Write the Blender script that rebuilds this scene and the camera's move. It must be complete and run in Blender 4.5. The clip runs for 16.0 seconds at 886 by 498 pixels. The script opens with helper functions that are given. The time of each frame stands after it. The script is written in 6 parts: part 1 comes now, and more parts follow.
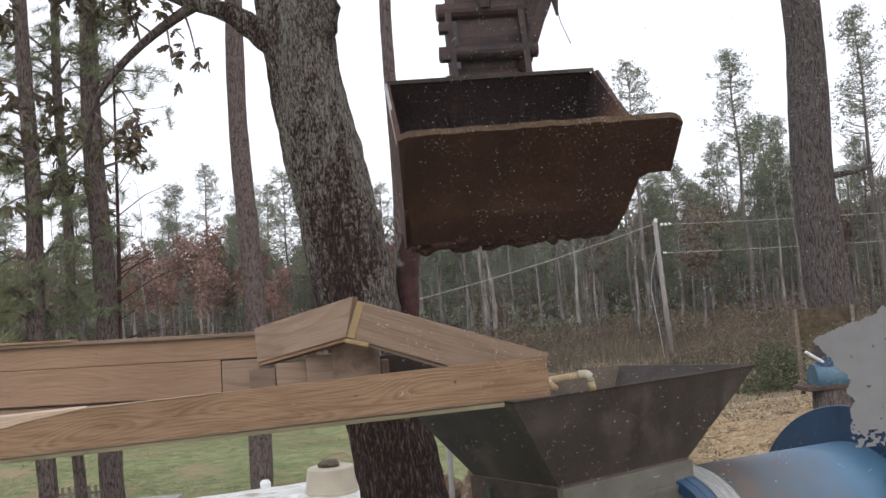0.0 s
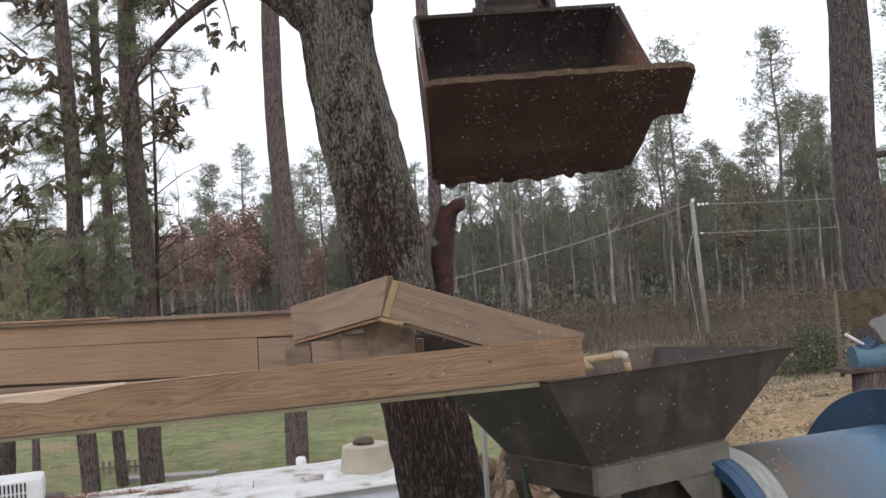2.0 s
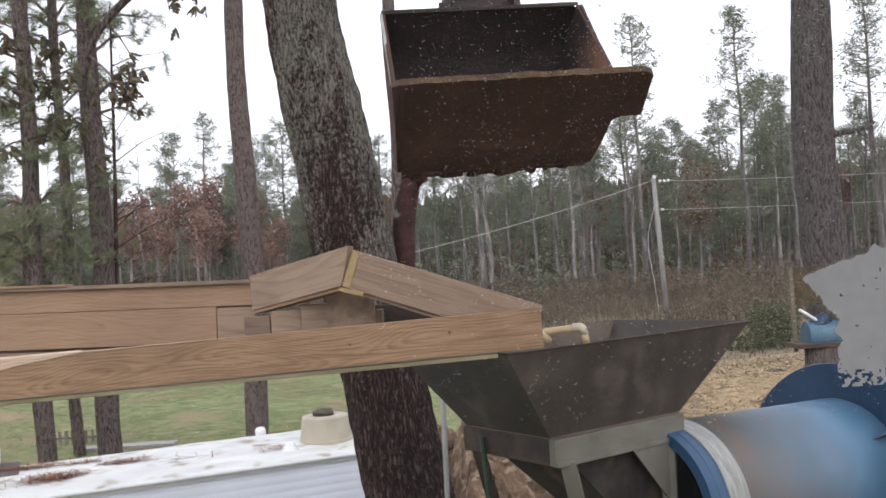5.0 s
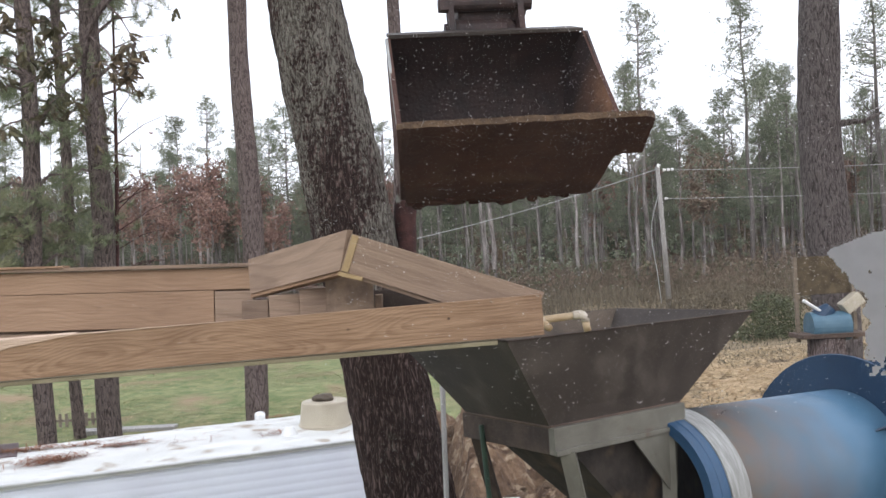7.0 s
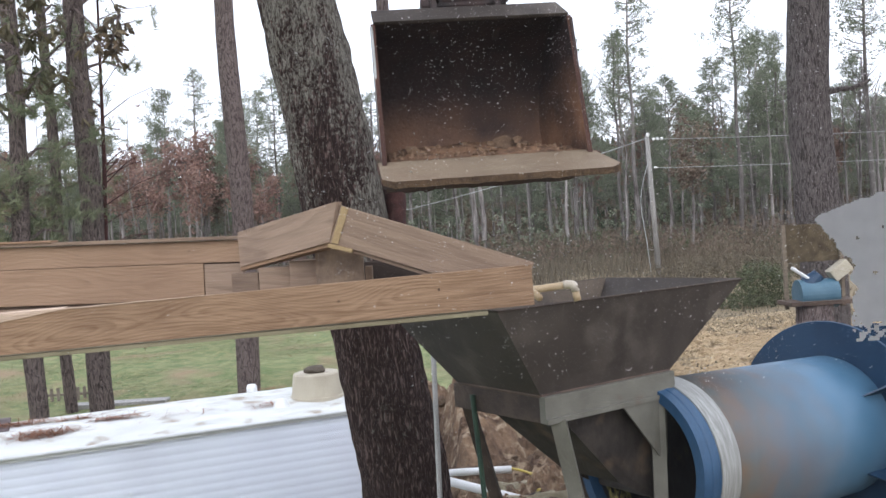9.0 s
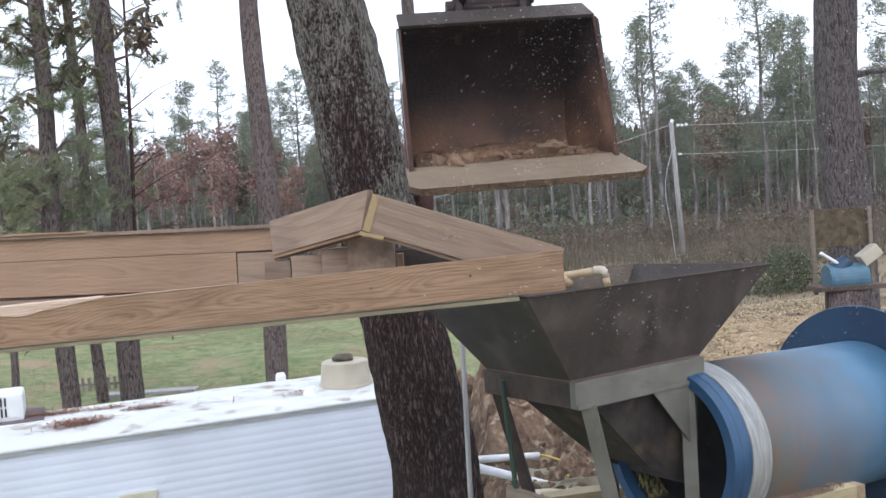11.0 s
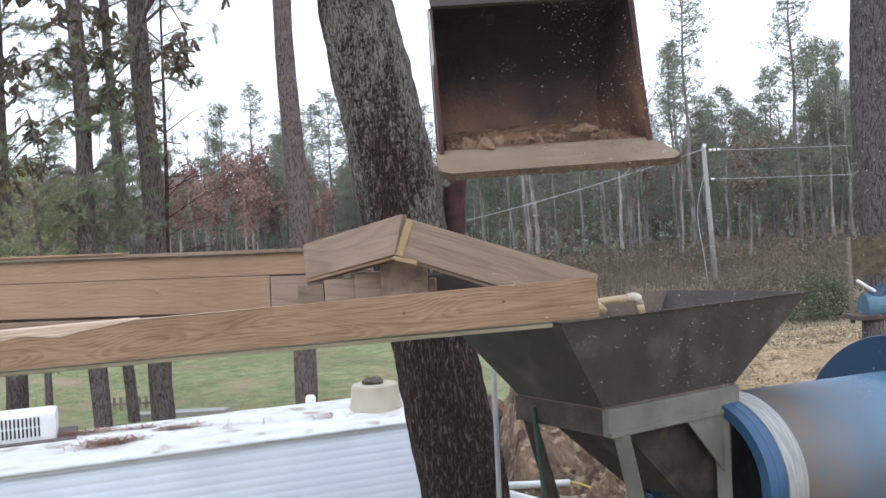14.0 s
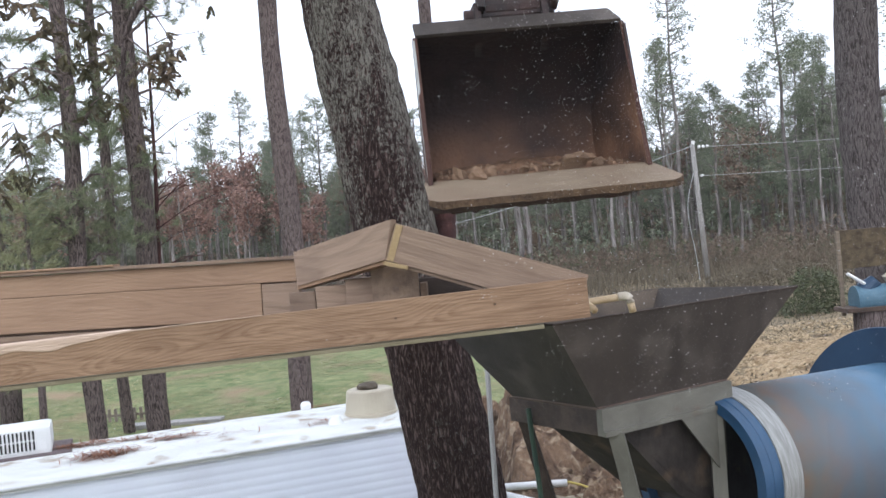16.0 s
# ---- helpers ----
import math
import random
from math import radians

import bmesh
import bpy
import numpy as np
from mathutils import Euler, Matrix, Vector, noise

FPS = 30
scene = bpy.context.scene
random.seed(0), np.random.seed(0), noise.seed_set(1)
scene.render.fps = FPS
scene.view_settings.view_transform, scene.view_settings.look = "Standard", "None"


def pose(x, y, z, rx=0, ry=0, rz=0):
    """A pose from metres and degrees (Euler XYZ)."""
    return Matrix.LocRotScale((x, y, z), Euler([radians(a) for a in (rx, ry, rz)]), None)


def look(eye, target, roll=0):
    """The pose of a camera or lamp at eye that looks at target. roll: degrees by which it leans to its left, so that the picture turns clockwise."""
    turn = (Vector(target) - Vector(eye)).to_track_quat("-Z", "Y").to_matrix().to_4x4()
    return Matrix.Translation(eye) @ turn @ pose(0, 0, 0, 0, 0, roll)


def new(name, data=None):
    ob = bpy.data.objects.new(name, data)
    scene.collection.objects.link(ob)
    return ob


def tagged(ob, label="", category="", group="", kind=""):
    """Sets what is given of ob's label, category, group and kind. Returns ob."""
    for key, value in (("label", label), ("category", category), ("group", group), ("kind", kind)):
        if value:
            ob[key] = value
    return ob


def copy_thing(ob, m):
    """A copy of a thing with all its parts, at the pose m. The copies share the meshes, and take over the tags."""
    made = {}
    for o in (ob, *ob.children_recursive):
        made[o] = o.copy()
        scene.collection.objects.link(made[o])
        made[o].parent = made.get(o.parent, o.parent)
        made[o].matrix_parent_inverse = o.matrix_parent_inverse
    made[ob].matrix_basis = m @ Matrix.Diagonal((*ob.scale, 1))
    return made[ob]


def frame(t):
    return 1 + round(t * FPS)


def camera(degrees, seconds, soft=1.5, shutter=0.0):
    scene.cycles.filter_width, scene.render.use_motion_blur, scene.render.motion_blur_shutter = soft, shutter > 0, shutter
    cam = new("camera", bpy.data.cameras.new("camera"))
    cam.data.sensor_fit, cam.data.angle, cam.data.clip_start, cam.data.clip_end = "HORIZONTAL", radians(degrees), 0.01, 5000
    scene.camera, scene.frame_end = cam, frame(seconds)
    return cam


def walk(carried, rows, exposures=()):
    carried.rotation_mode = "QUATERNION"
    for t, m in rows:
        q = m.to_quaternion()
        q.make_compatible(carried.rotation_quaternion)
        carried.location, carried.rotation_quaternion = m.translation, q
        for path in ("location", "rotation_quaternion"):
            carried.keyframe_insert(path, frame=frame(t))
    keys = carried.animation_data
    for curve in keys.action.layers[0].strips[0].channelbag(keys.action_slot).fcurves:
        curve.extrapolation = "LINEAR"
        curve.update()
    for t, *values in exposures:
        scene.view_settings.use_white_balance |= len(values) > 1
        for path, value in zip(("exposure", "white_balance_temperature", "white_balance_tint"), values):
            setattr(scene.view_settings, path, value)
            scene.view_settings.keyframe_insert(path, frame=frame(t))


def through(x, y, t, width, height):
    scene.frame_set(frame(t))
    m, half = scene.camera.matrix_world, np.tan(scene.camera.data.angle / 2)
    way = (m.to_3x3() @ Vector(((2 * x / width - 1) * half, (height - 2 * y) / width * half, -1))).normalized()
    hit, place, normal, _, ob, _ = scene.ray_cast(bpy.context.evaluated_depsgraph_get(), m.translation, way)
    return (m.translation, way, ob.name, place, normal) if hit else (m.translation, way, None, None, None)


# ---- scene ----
# ------------------------------------------------------------------ camera
cam = camera(50.03, 16.0, soft=1.4, shutter=0.35)
EYE = 2.6
PATH = [
    (0.0, 0.000, -0.000, 0.000, -0.00, 4.00, 4.70),
    (0.5, -0.001, 0.015, 0.001, 0.21, 3.82, 4.90),
    (1.0, -0.008, 0.004, 0.001, 0.86, 3.65, 4.76),
    (1.5, -0.007, 0.010, 0.001, 2.26, 3.35, 4.31),
    (2.0, -0.004, 0.011, 0.000, 2.07, 2.93, 4.36),
    (2.5, -0.014, 0.015, 0.001, 1.81, 2.49, 4.22),
    (3.0, -0.014, 0.016, 0.001, 2.06, 2.13, 3.33),
    (3.5, -0.014, 0.021, -0.005, 1.34, 1.58, 3.02),
    (4.0, -0.013, 0.019, -0.003, 1.86, 1.33, 3.06),
    (4.5, -0.005, 0.009, -0.009, 1.49, 1.47, 3.36),
    (5.0, 0.006, 0.011, -0.012, -0.19, 1.17, 3.72),
    (5.2, 0.005, 0.018, -0.010, -0.87, 0.83, 3.55),
    (7.3, 0.019, 0.071, -0.022, 0.48, 0.41, 2.84),
    (7.5, 0.019, 0.071, -0.022, 1.11, 0.61, 3.05),
    (8.0, 0.019, 0.071, -0.022, 1.04, 0.29, 3.13),
    (8.5, 0.019, 0.071, -0.022, 0.19, -0.61, 3.46),
    (9.0, 0.019, 0.071, -0.022, -0.63, -1.38, 3.61),
    (9.2, 0.019, 0.071, -0.022, -0.78, -1.42, 3.46),
    (11.3, -0.024, 0.036, -0.035, 0.93, -2.26, 4.30),
    (11.5, -0.026, 0.040, -0.043, 0.93, -3.40, 4.45),
    (12.0, -0.045, 0.067, -0.051, 1.02, -7.44, 4.51),
    (12.5, -0.040, 0.049, -0.036, 2.40, -6.19, 3.81),
    (13.0, -0.039, 0.048, -0.026, 3.35, -2.84, 3.68),
    (13.5, -0.038, 0.048, -0.018, 2.99, -0.93, 3.59),
    (14.0, -0.038, 0.046, -0.017, 2.52, -0.45, 3.65),
    (14.5, -0.028, 0.040, -0.020, 2.11, -0.55, 3.78),
    (15.0, -0.031, 0.033, -0.014, 2.32, -0.32, 4.62),
    (15.5, -0.024, 0.032, -0.012, 2.21, 0.04, 4.97),
    (16.0, -0.026, 0.035, -0.012, 2.05, -0.32, 5.07),
]
walk(cam, [(t, pose(x, y, EYE + z, 90 + pitch, roll, yaw)) for t, x, y, z, yaw, pitch, roll in PATH],
     exposures=[(0.0, 0.05, 6500, 13), (2.0, -0.05, 6500, 13), (4.0, 0.16, 6450, 13), (7.5, 0.44, 6300, 12), (12.0, 0.49, 5850, 11), (16.0, 0.46, 5980, 11)])

# ------------------------------------------------------------------ light: a bright overcast winter day
world = bpy.data.worlds.new("overcast_sky")
scene.world = world
world.use_nodes = True
wn, wl = world.node_tree.nodes, world.node_tree.links
wn.clear()
w_out, w_bg = wn.new("ShaderNodeOutputWorld"), wn.new("ShaderNodeBackground")
w_sky = wn.new("ShaderNodeTexSky")
w_sky.sky_type, w_sky.sun_disc = "NISHITA", False
w_sky.sun_elevation, w_sky.sun_rotation = radians(38), radians(150)
w_sky.dust_density = 4.0
w_mix = wn.new("ShaderNodeMixRGB")
w_mix.inputs[0].default_value = 0.80          # cloud cover over the blue
w_mix.inputs[2].default_value = (15.5, 15.6, 16.6, 1)
wl.new(w_sky.outputs[0], w_mix.inputs[1])
wl.new(w_mix.outputs[0], w_bg.inputs[0])
w_bg.inputs[1].default_value = 0.10
wl.new(w_bg.outputs[0], w_out.inputs[0])

sun = new("sun", bpy.data.lights.new("sun", "SUN"))
sun.data.energy, sun.data.angle, sun.data.color = 0.7, radians(25), (1.0, 0.97, 0.92)
sun.matrix_world = look((-6, -12, 14), (0, 6, 0))


# ------------------------------------------------------------------ materials
def mat(name, c1, c2, scale=6.0, rough=0.8, metal=0.0, bump=0.2, stretch=(1, 1, 1), c3=None, scale3=1.3, cut3=(0.5, 0.6),
        fine=40.0, island=0.0, randomness=0.0, detail=6.0, spec=0.4, low=None):
    """Two-scale noise paint: c1 and c2 blended by grain, c3 as patches (stains, lichen, rust)."""
    m = bpy.data.materials.new(name)
    m.use_nodes = True
    n, l = m.node_tree.nodes, m.node_tree.links
    b = n["Principled BSDF"]
    b.inputs["Roughness"].default_value = rough
    b.inputs["Metallic"].default_value = metal
    b.inputs["Specular IOR Level"].default_value = spec
    tc = n.new("ShaderNodeTexCoord")
    mp = n.new("ShaderNodeMapping")
    mp.inputs["Scale"].default_value = stretch
    l.new(tc.outputs["Object"], mp.inputs[0])
    vec = mp.outputs[0]
    if randomness:
        oi = n.new("ShaderNodeObjectInfo")
        sh = n.new("ShaderNodeVectorMath")
        sh.operation = "MULTIPLY_ADD"
        sh.inputs[1].default_value = (9, 7, 5)
        l.new(oi.outputs["Random"], sh.inputs[0])
        l.new(vec, sh.inputs[2])
        vec = sh.outputs[0]
    t1 = n.new("ShaderNodeTexNoise")
    t1.inputs["Scale"].default_value, t1.inputs["Detail"].default_value, t1.inputs["Roughness"].default_value = scale, detail, 0.65
    l.new(vec, t1.inputs[0])
    r1 = n.new("ShaderNodeValToRGB")
    r1.color_ramp.elements[0].position, r1.color_ramp.elements[1].position = 0.36, 0.64
    r1.color_ramp.elements[0].color, r1.color_ramp.elements[1].color = (*c1, 1), (*c2, 1)
    l.new(t1.outputs[0], r1.inputs[0])
    col = r1.outputs[0]
    if c3:
        t3 = n.new("ShaderNodeTexNoise")
        t3.inputs["Scale"].default_value, t3.inputs["Detail"].default_value = scale3, 8
        l.new(tc.outputs["Object"], t3.inputs[0])
        r3 = n.new("ShaderNodeValToRGB")
        r3.color_ramp.elements[0].position, r3.color_ramp.elements[1].position = cut3
        l.new(t3.outputs[0], r3.inputs[0])
        mx = n.new("ShaderNodeMixRGB")
        mx.inputs[2].default_value = (*c3, 1)
        fac = r3.outputs[0]
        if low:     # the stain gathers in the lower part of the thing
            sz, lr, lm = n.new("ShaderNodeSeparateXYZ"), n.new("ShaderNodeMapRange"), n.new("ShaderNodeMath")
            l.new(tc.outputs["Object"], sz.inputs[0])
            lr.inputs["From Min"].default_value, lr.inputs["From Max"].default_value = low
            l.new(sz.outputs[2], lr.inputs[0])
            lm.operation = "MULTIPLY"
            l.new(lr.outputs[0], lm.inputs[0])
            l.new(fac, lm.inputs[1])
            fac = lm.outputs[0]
        l.new(fac, mx.inputs[0])
        l.new(col, mx.inputs[1])
        col = mx.outputs[0]
    if island or randomness:
        hv = n.new("ShaderNodeHueSaturation")
        mr = n.new("ShaderNodeMapRange")
        amt = island or randomness
        mr.inputs["To Min"].default_value, mr.inputs["To Max"].default_value = 1 - amt, 1 + amt
        if island:
            g = n.new("ShaderNodeNewGeometry")
            l.new(g.outputs["Random Per Island"], mr.inputs[0])
        else:
            l.new(oi.outputs["Random"], mr.inputs[0])
        l.new(mr.outputs[0], hv.inputs["Value"])
        l.new(col, hv.inputs["Color"])
        col = hv.outputs[0]
    l.new(col, b.inputs["Base Color"])
    if bump:
        t2 = n.new("ShaderNodeTexNoise")
        t2.inputs["Scale"].default_value, t2.inputs["Detail"].default_value = fine, 5
        l.new(vec, t2.inputs[0])
        ad = n.new("ShaderNodeMath")
        ad.operation = "ADD"
        l.new(t1.outputs[0], ad.inputs[0])
        l.new(t2.outputs[0], ad.inputs[1])
        bp = n.new("ShaderNodeBump")
        bp.inputs["Strength"].default_value, bp.inputs["Distance"].default_value = bump, 0.02
        l.new(ad.outputs[0], bp.inputs["Height"])
        l.new(bp.outputs[0], b.inputs["Normal"])
    return m


def bark_mat(name, furrow, ridge, scale=20.0, tall=0.2, lichen=None, lichen_from=0.0, amount=0.2, tone=None):
    """Furrowed bark: long upright plates between dark cracks, with speckled lichen above a height."""
    m = bpy.data.materials.new(name)
    m.use_nodes = True
    n, l = m.node_tree.nodes, m.node_tree.links
    b = n["Principled BSDF"]
    b.inputs["Roughness"].default_value, b.inputs["Specular IOR Level"].default_value = 0.95, 0.2
    tc, mp, oi = n.new("ShaderNodeTexCoord"), n.new("ShaderNodeMapping"), n.new("ShaderNodeObjectInfo")
    mp.inputs["Scale"].default_value = (1, 1, tall)
    l.new(tc.outputs["Object"], mp.inputs[0])
    wob = n.new("ShaderNodeTexNoise")
    wob.inputs["Scale"].default_value, wob.inputs["Detail"].default_value = 9, 5
    l.new(tc.outputs["Object"], wob.inputs[0])
    off = n.new("ShaderNodeVectorMath")
    off.operation = "MULTIPLY_ADD"
    off.inputs[1].default_value = (0.035, 0.035, 0.02)
    l.new(wob.outputs["Color"], off.inputs[0])
    l.new(mp.outputs[0], off.inputs[2])
    vo = n.new("ShaderNodeTexNoise")
    vo.inputs["Scale"].default_value, vo.inputs["Detail"].default_value, vo.inputs["Roughness"].default_value = scale * 0.72, 5, 0.62
    l.new(off.outputs[0], vo.inputs["Vector"])
    sb, ab, sc = (n.new("ShaderNodeMath") for k in range(3))
    sb.operation, ab.operation, sc.operation, sc.use_clamp = "SUBTRACT", "ABSOLUTE", "MULTIPLY", True
    sb.inputs[1].default_value, sc.inputs[1].default_value = 0.5, 4.6
    l.new(vo.outputs[0], sb.inputs[0])
    l.new(sb.outputs[0], ab.inputs[0])
    l.new(ab.outputs[0], sc.inputs[0])
    gr = n.new("ShaderNodeTexNoise")
    gr.inputs["Scale"].default_value, gr.inputs["Detail"].default_value, gr.inputs["Roughness"].default_value = 42, 8, 0.72
    l.new(off.outputs[0], gr.inputs[0])
    hgt = n.new("ShaderNodeMath")
    hgt.operation = "MULTIPLY_ADD"
    hgt.inputs[1].default_value = 1.5
    l.new(gr.outputs[0], hgt.inputs[0])
    l.new(sc.outputs[0], hgt.inputs[2])
    rp = n.new("ShaderNodeValToRGB")
    rp.color_ramp.elements[0].position, rp.color_ramp.elements[1].position = 0.80, 1.50
    rp.color_ramp.elements[0].color, rp.color_ramp.elements[1].color = (*furrow, 1), (*ridge, 1)
    l.new(hgt.outputs[0], rp.inputs[0])
    col = rp.outputs[0]
    if lichen:
        t3 = n.new("ShaderNodeTexNoise")
        t3.inputs["Scale"].default_value, t3.inputs["Detail"].default_value, t3.inputs["Roughness"].default_value = 4.0, 12, 0.86
        l.new(tc.outputs["Object"], t3.inputs[0])
        sep, mr, ml = n.new("ShaderNodeSeparateXYZ"), n.new("ShaderNodeMapRange"), n.new("ShaderNodeMath")
        l.new(tc.outputs["Object"], sep.inputs[0])
        mr.inputs["From Min"].default_value, mr.inputs["From Max"].default_value = lichen_from, lichen_from + 1.0
        mr.inputs["To Min"].default_value, mr.inputs["To Max"].default_value = 0.82, 1.0
        l.new(sep.outputs[2], mr.inputs[0])
        ml.operation = "MULTIPLY"
        l.new(t3.outputs[0], ml.inputs[0])
        l.new(mr.outputs[0], ml.inputs[1])
        r3 = n.new("ShaderNodeValToRGB")
        r3.color_ramp.elements[0].position, r3.color_ramp.elements[1].position = 0.495, 0.54
        l.new(ml.outputs[0], r3.inputs[0])
        keep = n.new("ShaderNodeMath")
        keep.operation = "MULTIPLY"
        l.new(r3.outputs[0], keep.inputs[0])
        l.new(rp.outputs["Color"], keep.inputs[1])
        gain = n.new("ShaderNodeMath")
        gain.operation, gain.use_clamp = "MULTIPLY", True
        gain.inputs[1].default_value = 7.0
        l.new(keep.outputs[0], gain.inputs[0])
        mx = n.new("ShaderNodeMixRGB")
        mx.inputs[2].default_value = (*lichen, 1)
        l.new(gain.outputs[0], mx.inputs[0])
        l.new(col, mx.inputs[1])
        col = mx.outputs[0]
    hv, mr2 = n.new("ShaderNodeHueSaturation"), n.new("ShaderNodeMapRange")
    mr2.inputs["To Min"].default_value, mr2.inputs["To Max"].default_value = 1 - amount, 1 + amount
    l.new(oi.outputs["Random"], mr2.inputs[0])
    l.new(mr2.outputs[0], hv.inputs["Value"])
    l.new(col, hv.inputs["Color"])
    l.new(hv.outputs[0], b.inputs["Base Color"])
    bp = n.new("ShaderNodeBump")
    bp.inputs["Strength"].default_value, bp.inputs["Distance"].default_value = 1.0, 0.035
    l.new(hgt.outputs[0], bp.inputs["Height"])
    l.new(bp.outputs[0], b.inputs["Normal"])
    return m


def oak_mat(name, furrow, crest, lichen, lichen_from):
    """Old oak bark: short upright ridges between deep dark cracks, crusted with patches of pale lichen higher up."""
    m = bpy.data.materials.new(name)
    m.use_nodes = True
    n, l = m.node_tree.nodes, m.node_tree.links
    b = n["Principled BSDF"]
    b.inputs["Roughness"].default_value, b.inputs["Specular IOR Level"].default_value = 0.95, 0.15
    tc = n.new("ShaderNodeTexCoord")

    def noise_at(scale, detail, rough, stretch=(1, 1, 1), kind="FBM"):
        mp, tx = n.new("ShaderNodeMapping"), n.new("ShaderNodeTexNoise")
        mp.inputs["Scale"].default_value = stretch
        tx.noise_type = kind
        tx.inputs["Scale"].default_value, tx.inputs["Detail"].default_value, tx.inputs["Roughness"].default_value = scale, detail, rough
        tx.inputs["Distortion"].default_value = 0.5
        l.new(tc.outputs["Object"], mp.inputs[0]), l.new(mp.outputs[0], tx.inputs[0])
        return tx.outputs[0]

    def math_of(op, a, c, clamp=False):
        k = n.new("ShaderNodeMath")
        k.operation, k.use_clamp = op, clamp
        for q, v in enumerate((a, c)):
            if isinstance(v, (int, float)):
                k.inputs[q].default_value = v
            else:
                l.new(v, k.inputs[q])
        return k.outputs[0]

    def span(v, lo, hi, to0=0.0, to1=1.0):
        k = n.new("ShaderNodeMapRange")
        k.inputs["From Min"].default_value, k.inputs["From Max"].default_value = lo, hi
        k.inputs["To Min"].default_value, k.inputs["To Max"].default_value = to0, to1
        l.new(v, k.inputs[0])
        return k.outputs[0]

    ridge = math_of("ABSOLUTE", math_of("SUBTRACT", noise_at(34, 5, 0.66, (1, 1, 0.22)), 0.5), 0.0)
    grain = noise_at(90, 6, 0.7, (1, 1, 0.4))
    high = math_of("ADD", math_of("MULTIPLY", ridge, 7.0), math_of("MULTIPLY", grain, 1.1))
    # colour is read from the ridge height: darker in cracks, paler on crests
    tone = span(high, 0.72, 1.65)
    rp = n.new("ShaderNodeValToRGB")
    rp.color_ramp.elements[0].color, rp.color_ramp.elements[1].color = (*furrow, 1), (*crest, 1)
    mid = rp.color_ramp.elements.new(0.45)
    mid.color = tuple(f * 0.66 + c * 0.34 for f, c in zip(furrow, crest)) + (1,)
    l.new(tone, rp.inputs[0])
    # lichen fades in above lichen_from, leaving the trunk below it darker
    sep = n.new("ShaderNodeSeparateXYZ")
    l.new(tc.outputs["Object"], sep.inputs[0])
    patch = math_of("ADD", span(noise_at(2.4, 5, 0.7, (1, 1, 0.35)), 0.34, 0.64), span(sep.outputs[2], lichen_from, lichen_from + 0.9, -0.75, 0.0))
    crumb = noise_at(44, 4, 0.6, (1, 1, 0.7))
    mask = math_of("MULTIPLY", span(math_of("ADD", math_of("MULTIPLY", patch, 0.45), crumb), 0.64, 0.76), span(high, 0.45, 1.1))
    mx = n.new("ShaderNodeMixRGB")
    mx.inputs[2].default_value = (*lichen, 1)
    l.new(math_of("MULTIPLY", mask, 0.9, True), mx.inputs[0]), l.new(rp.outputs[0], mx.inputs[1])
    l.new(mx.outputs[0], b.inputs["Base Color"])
    bp = n.new("ShaderNodeBump")
    bp.inputs["Strength"].default_value, bp.inputs["Distance"].default_value = 1.0, 0.03
    l.new(math_of("ADD", high, math_of("MULTIPLY", mask, 0.25)), bp.inputs["Height"])
    l.new(bp.outputs[0], b.inputs["Normal"])
    return m


def thin_mat(name, c1, c2, scale, through=0.8):
    """Thin dusty or frosted matter on glass that lets light scatter through."""
    m = bpy.data.materials.new(name)
    m.use_nodes = True
    n, l = m.node_tree.nodes, m.node_tree.links
    n.clear()
    o, tr, df, mx = (n.new("ShaderNode" + k) for k in ("OutputMaterial", "BsdfTranslucent", "BsdfDiffuse", "MixShader"))
    tc, tx, rp = n.new("ShaderNodeTexCoord"), n.new("ShaderNodeTexNoise"), n.new("ShaderNodeValToRGB")
    tx.inputs["Scale"].default_value, tx.inputs["Detail"].default_value = scale, 6
    rp.color_ramp.elements[0].position, rp.color_ramp.elements[1].position = 0.35, 0.65
    rp.color_ramp.elements[0].color, rp.color_ramp.elements[1].color = (*c1, 1), (*c2, 1)
    l.new(tc.outputs["Object"], tx.inputs[0]), l.new(tx.outputs[0], rp.inputs[0])
    l.new(rp.outputs[0], tr.inputs[0]), l.new(rp.outputs[0], df.inputs[0])
    mx.inputs[0].default_value = through
    l.new(df.outputs[0], mx.inputs[1]), l.new(tr.outputs[0], mx.inputs[2]), l.new(mx.outputs[0], o.inputs[0])
    return m


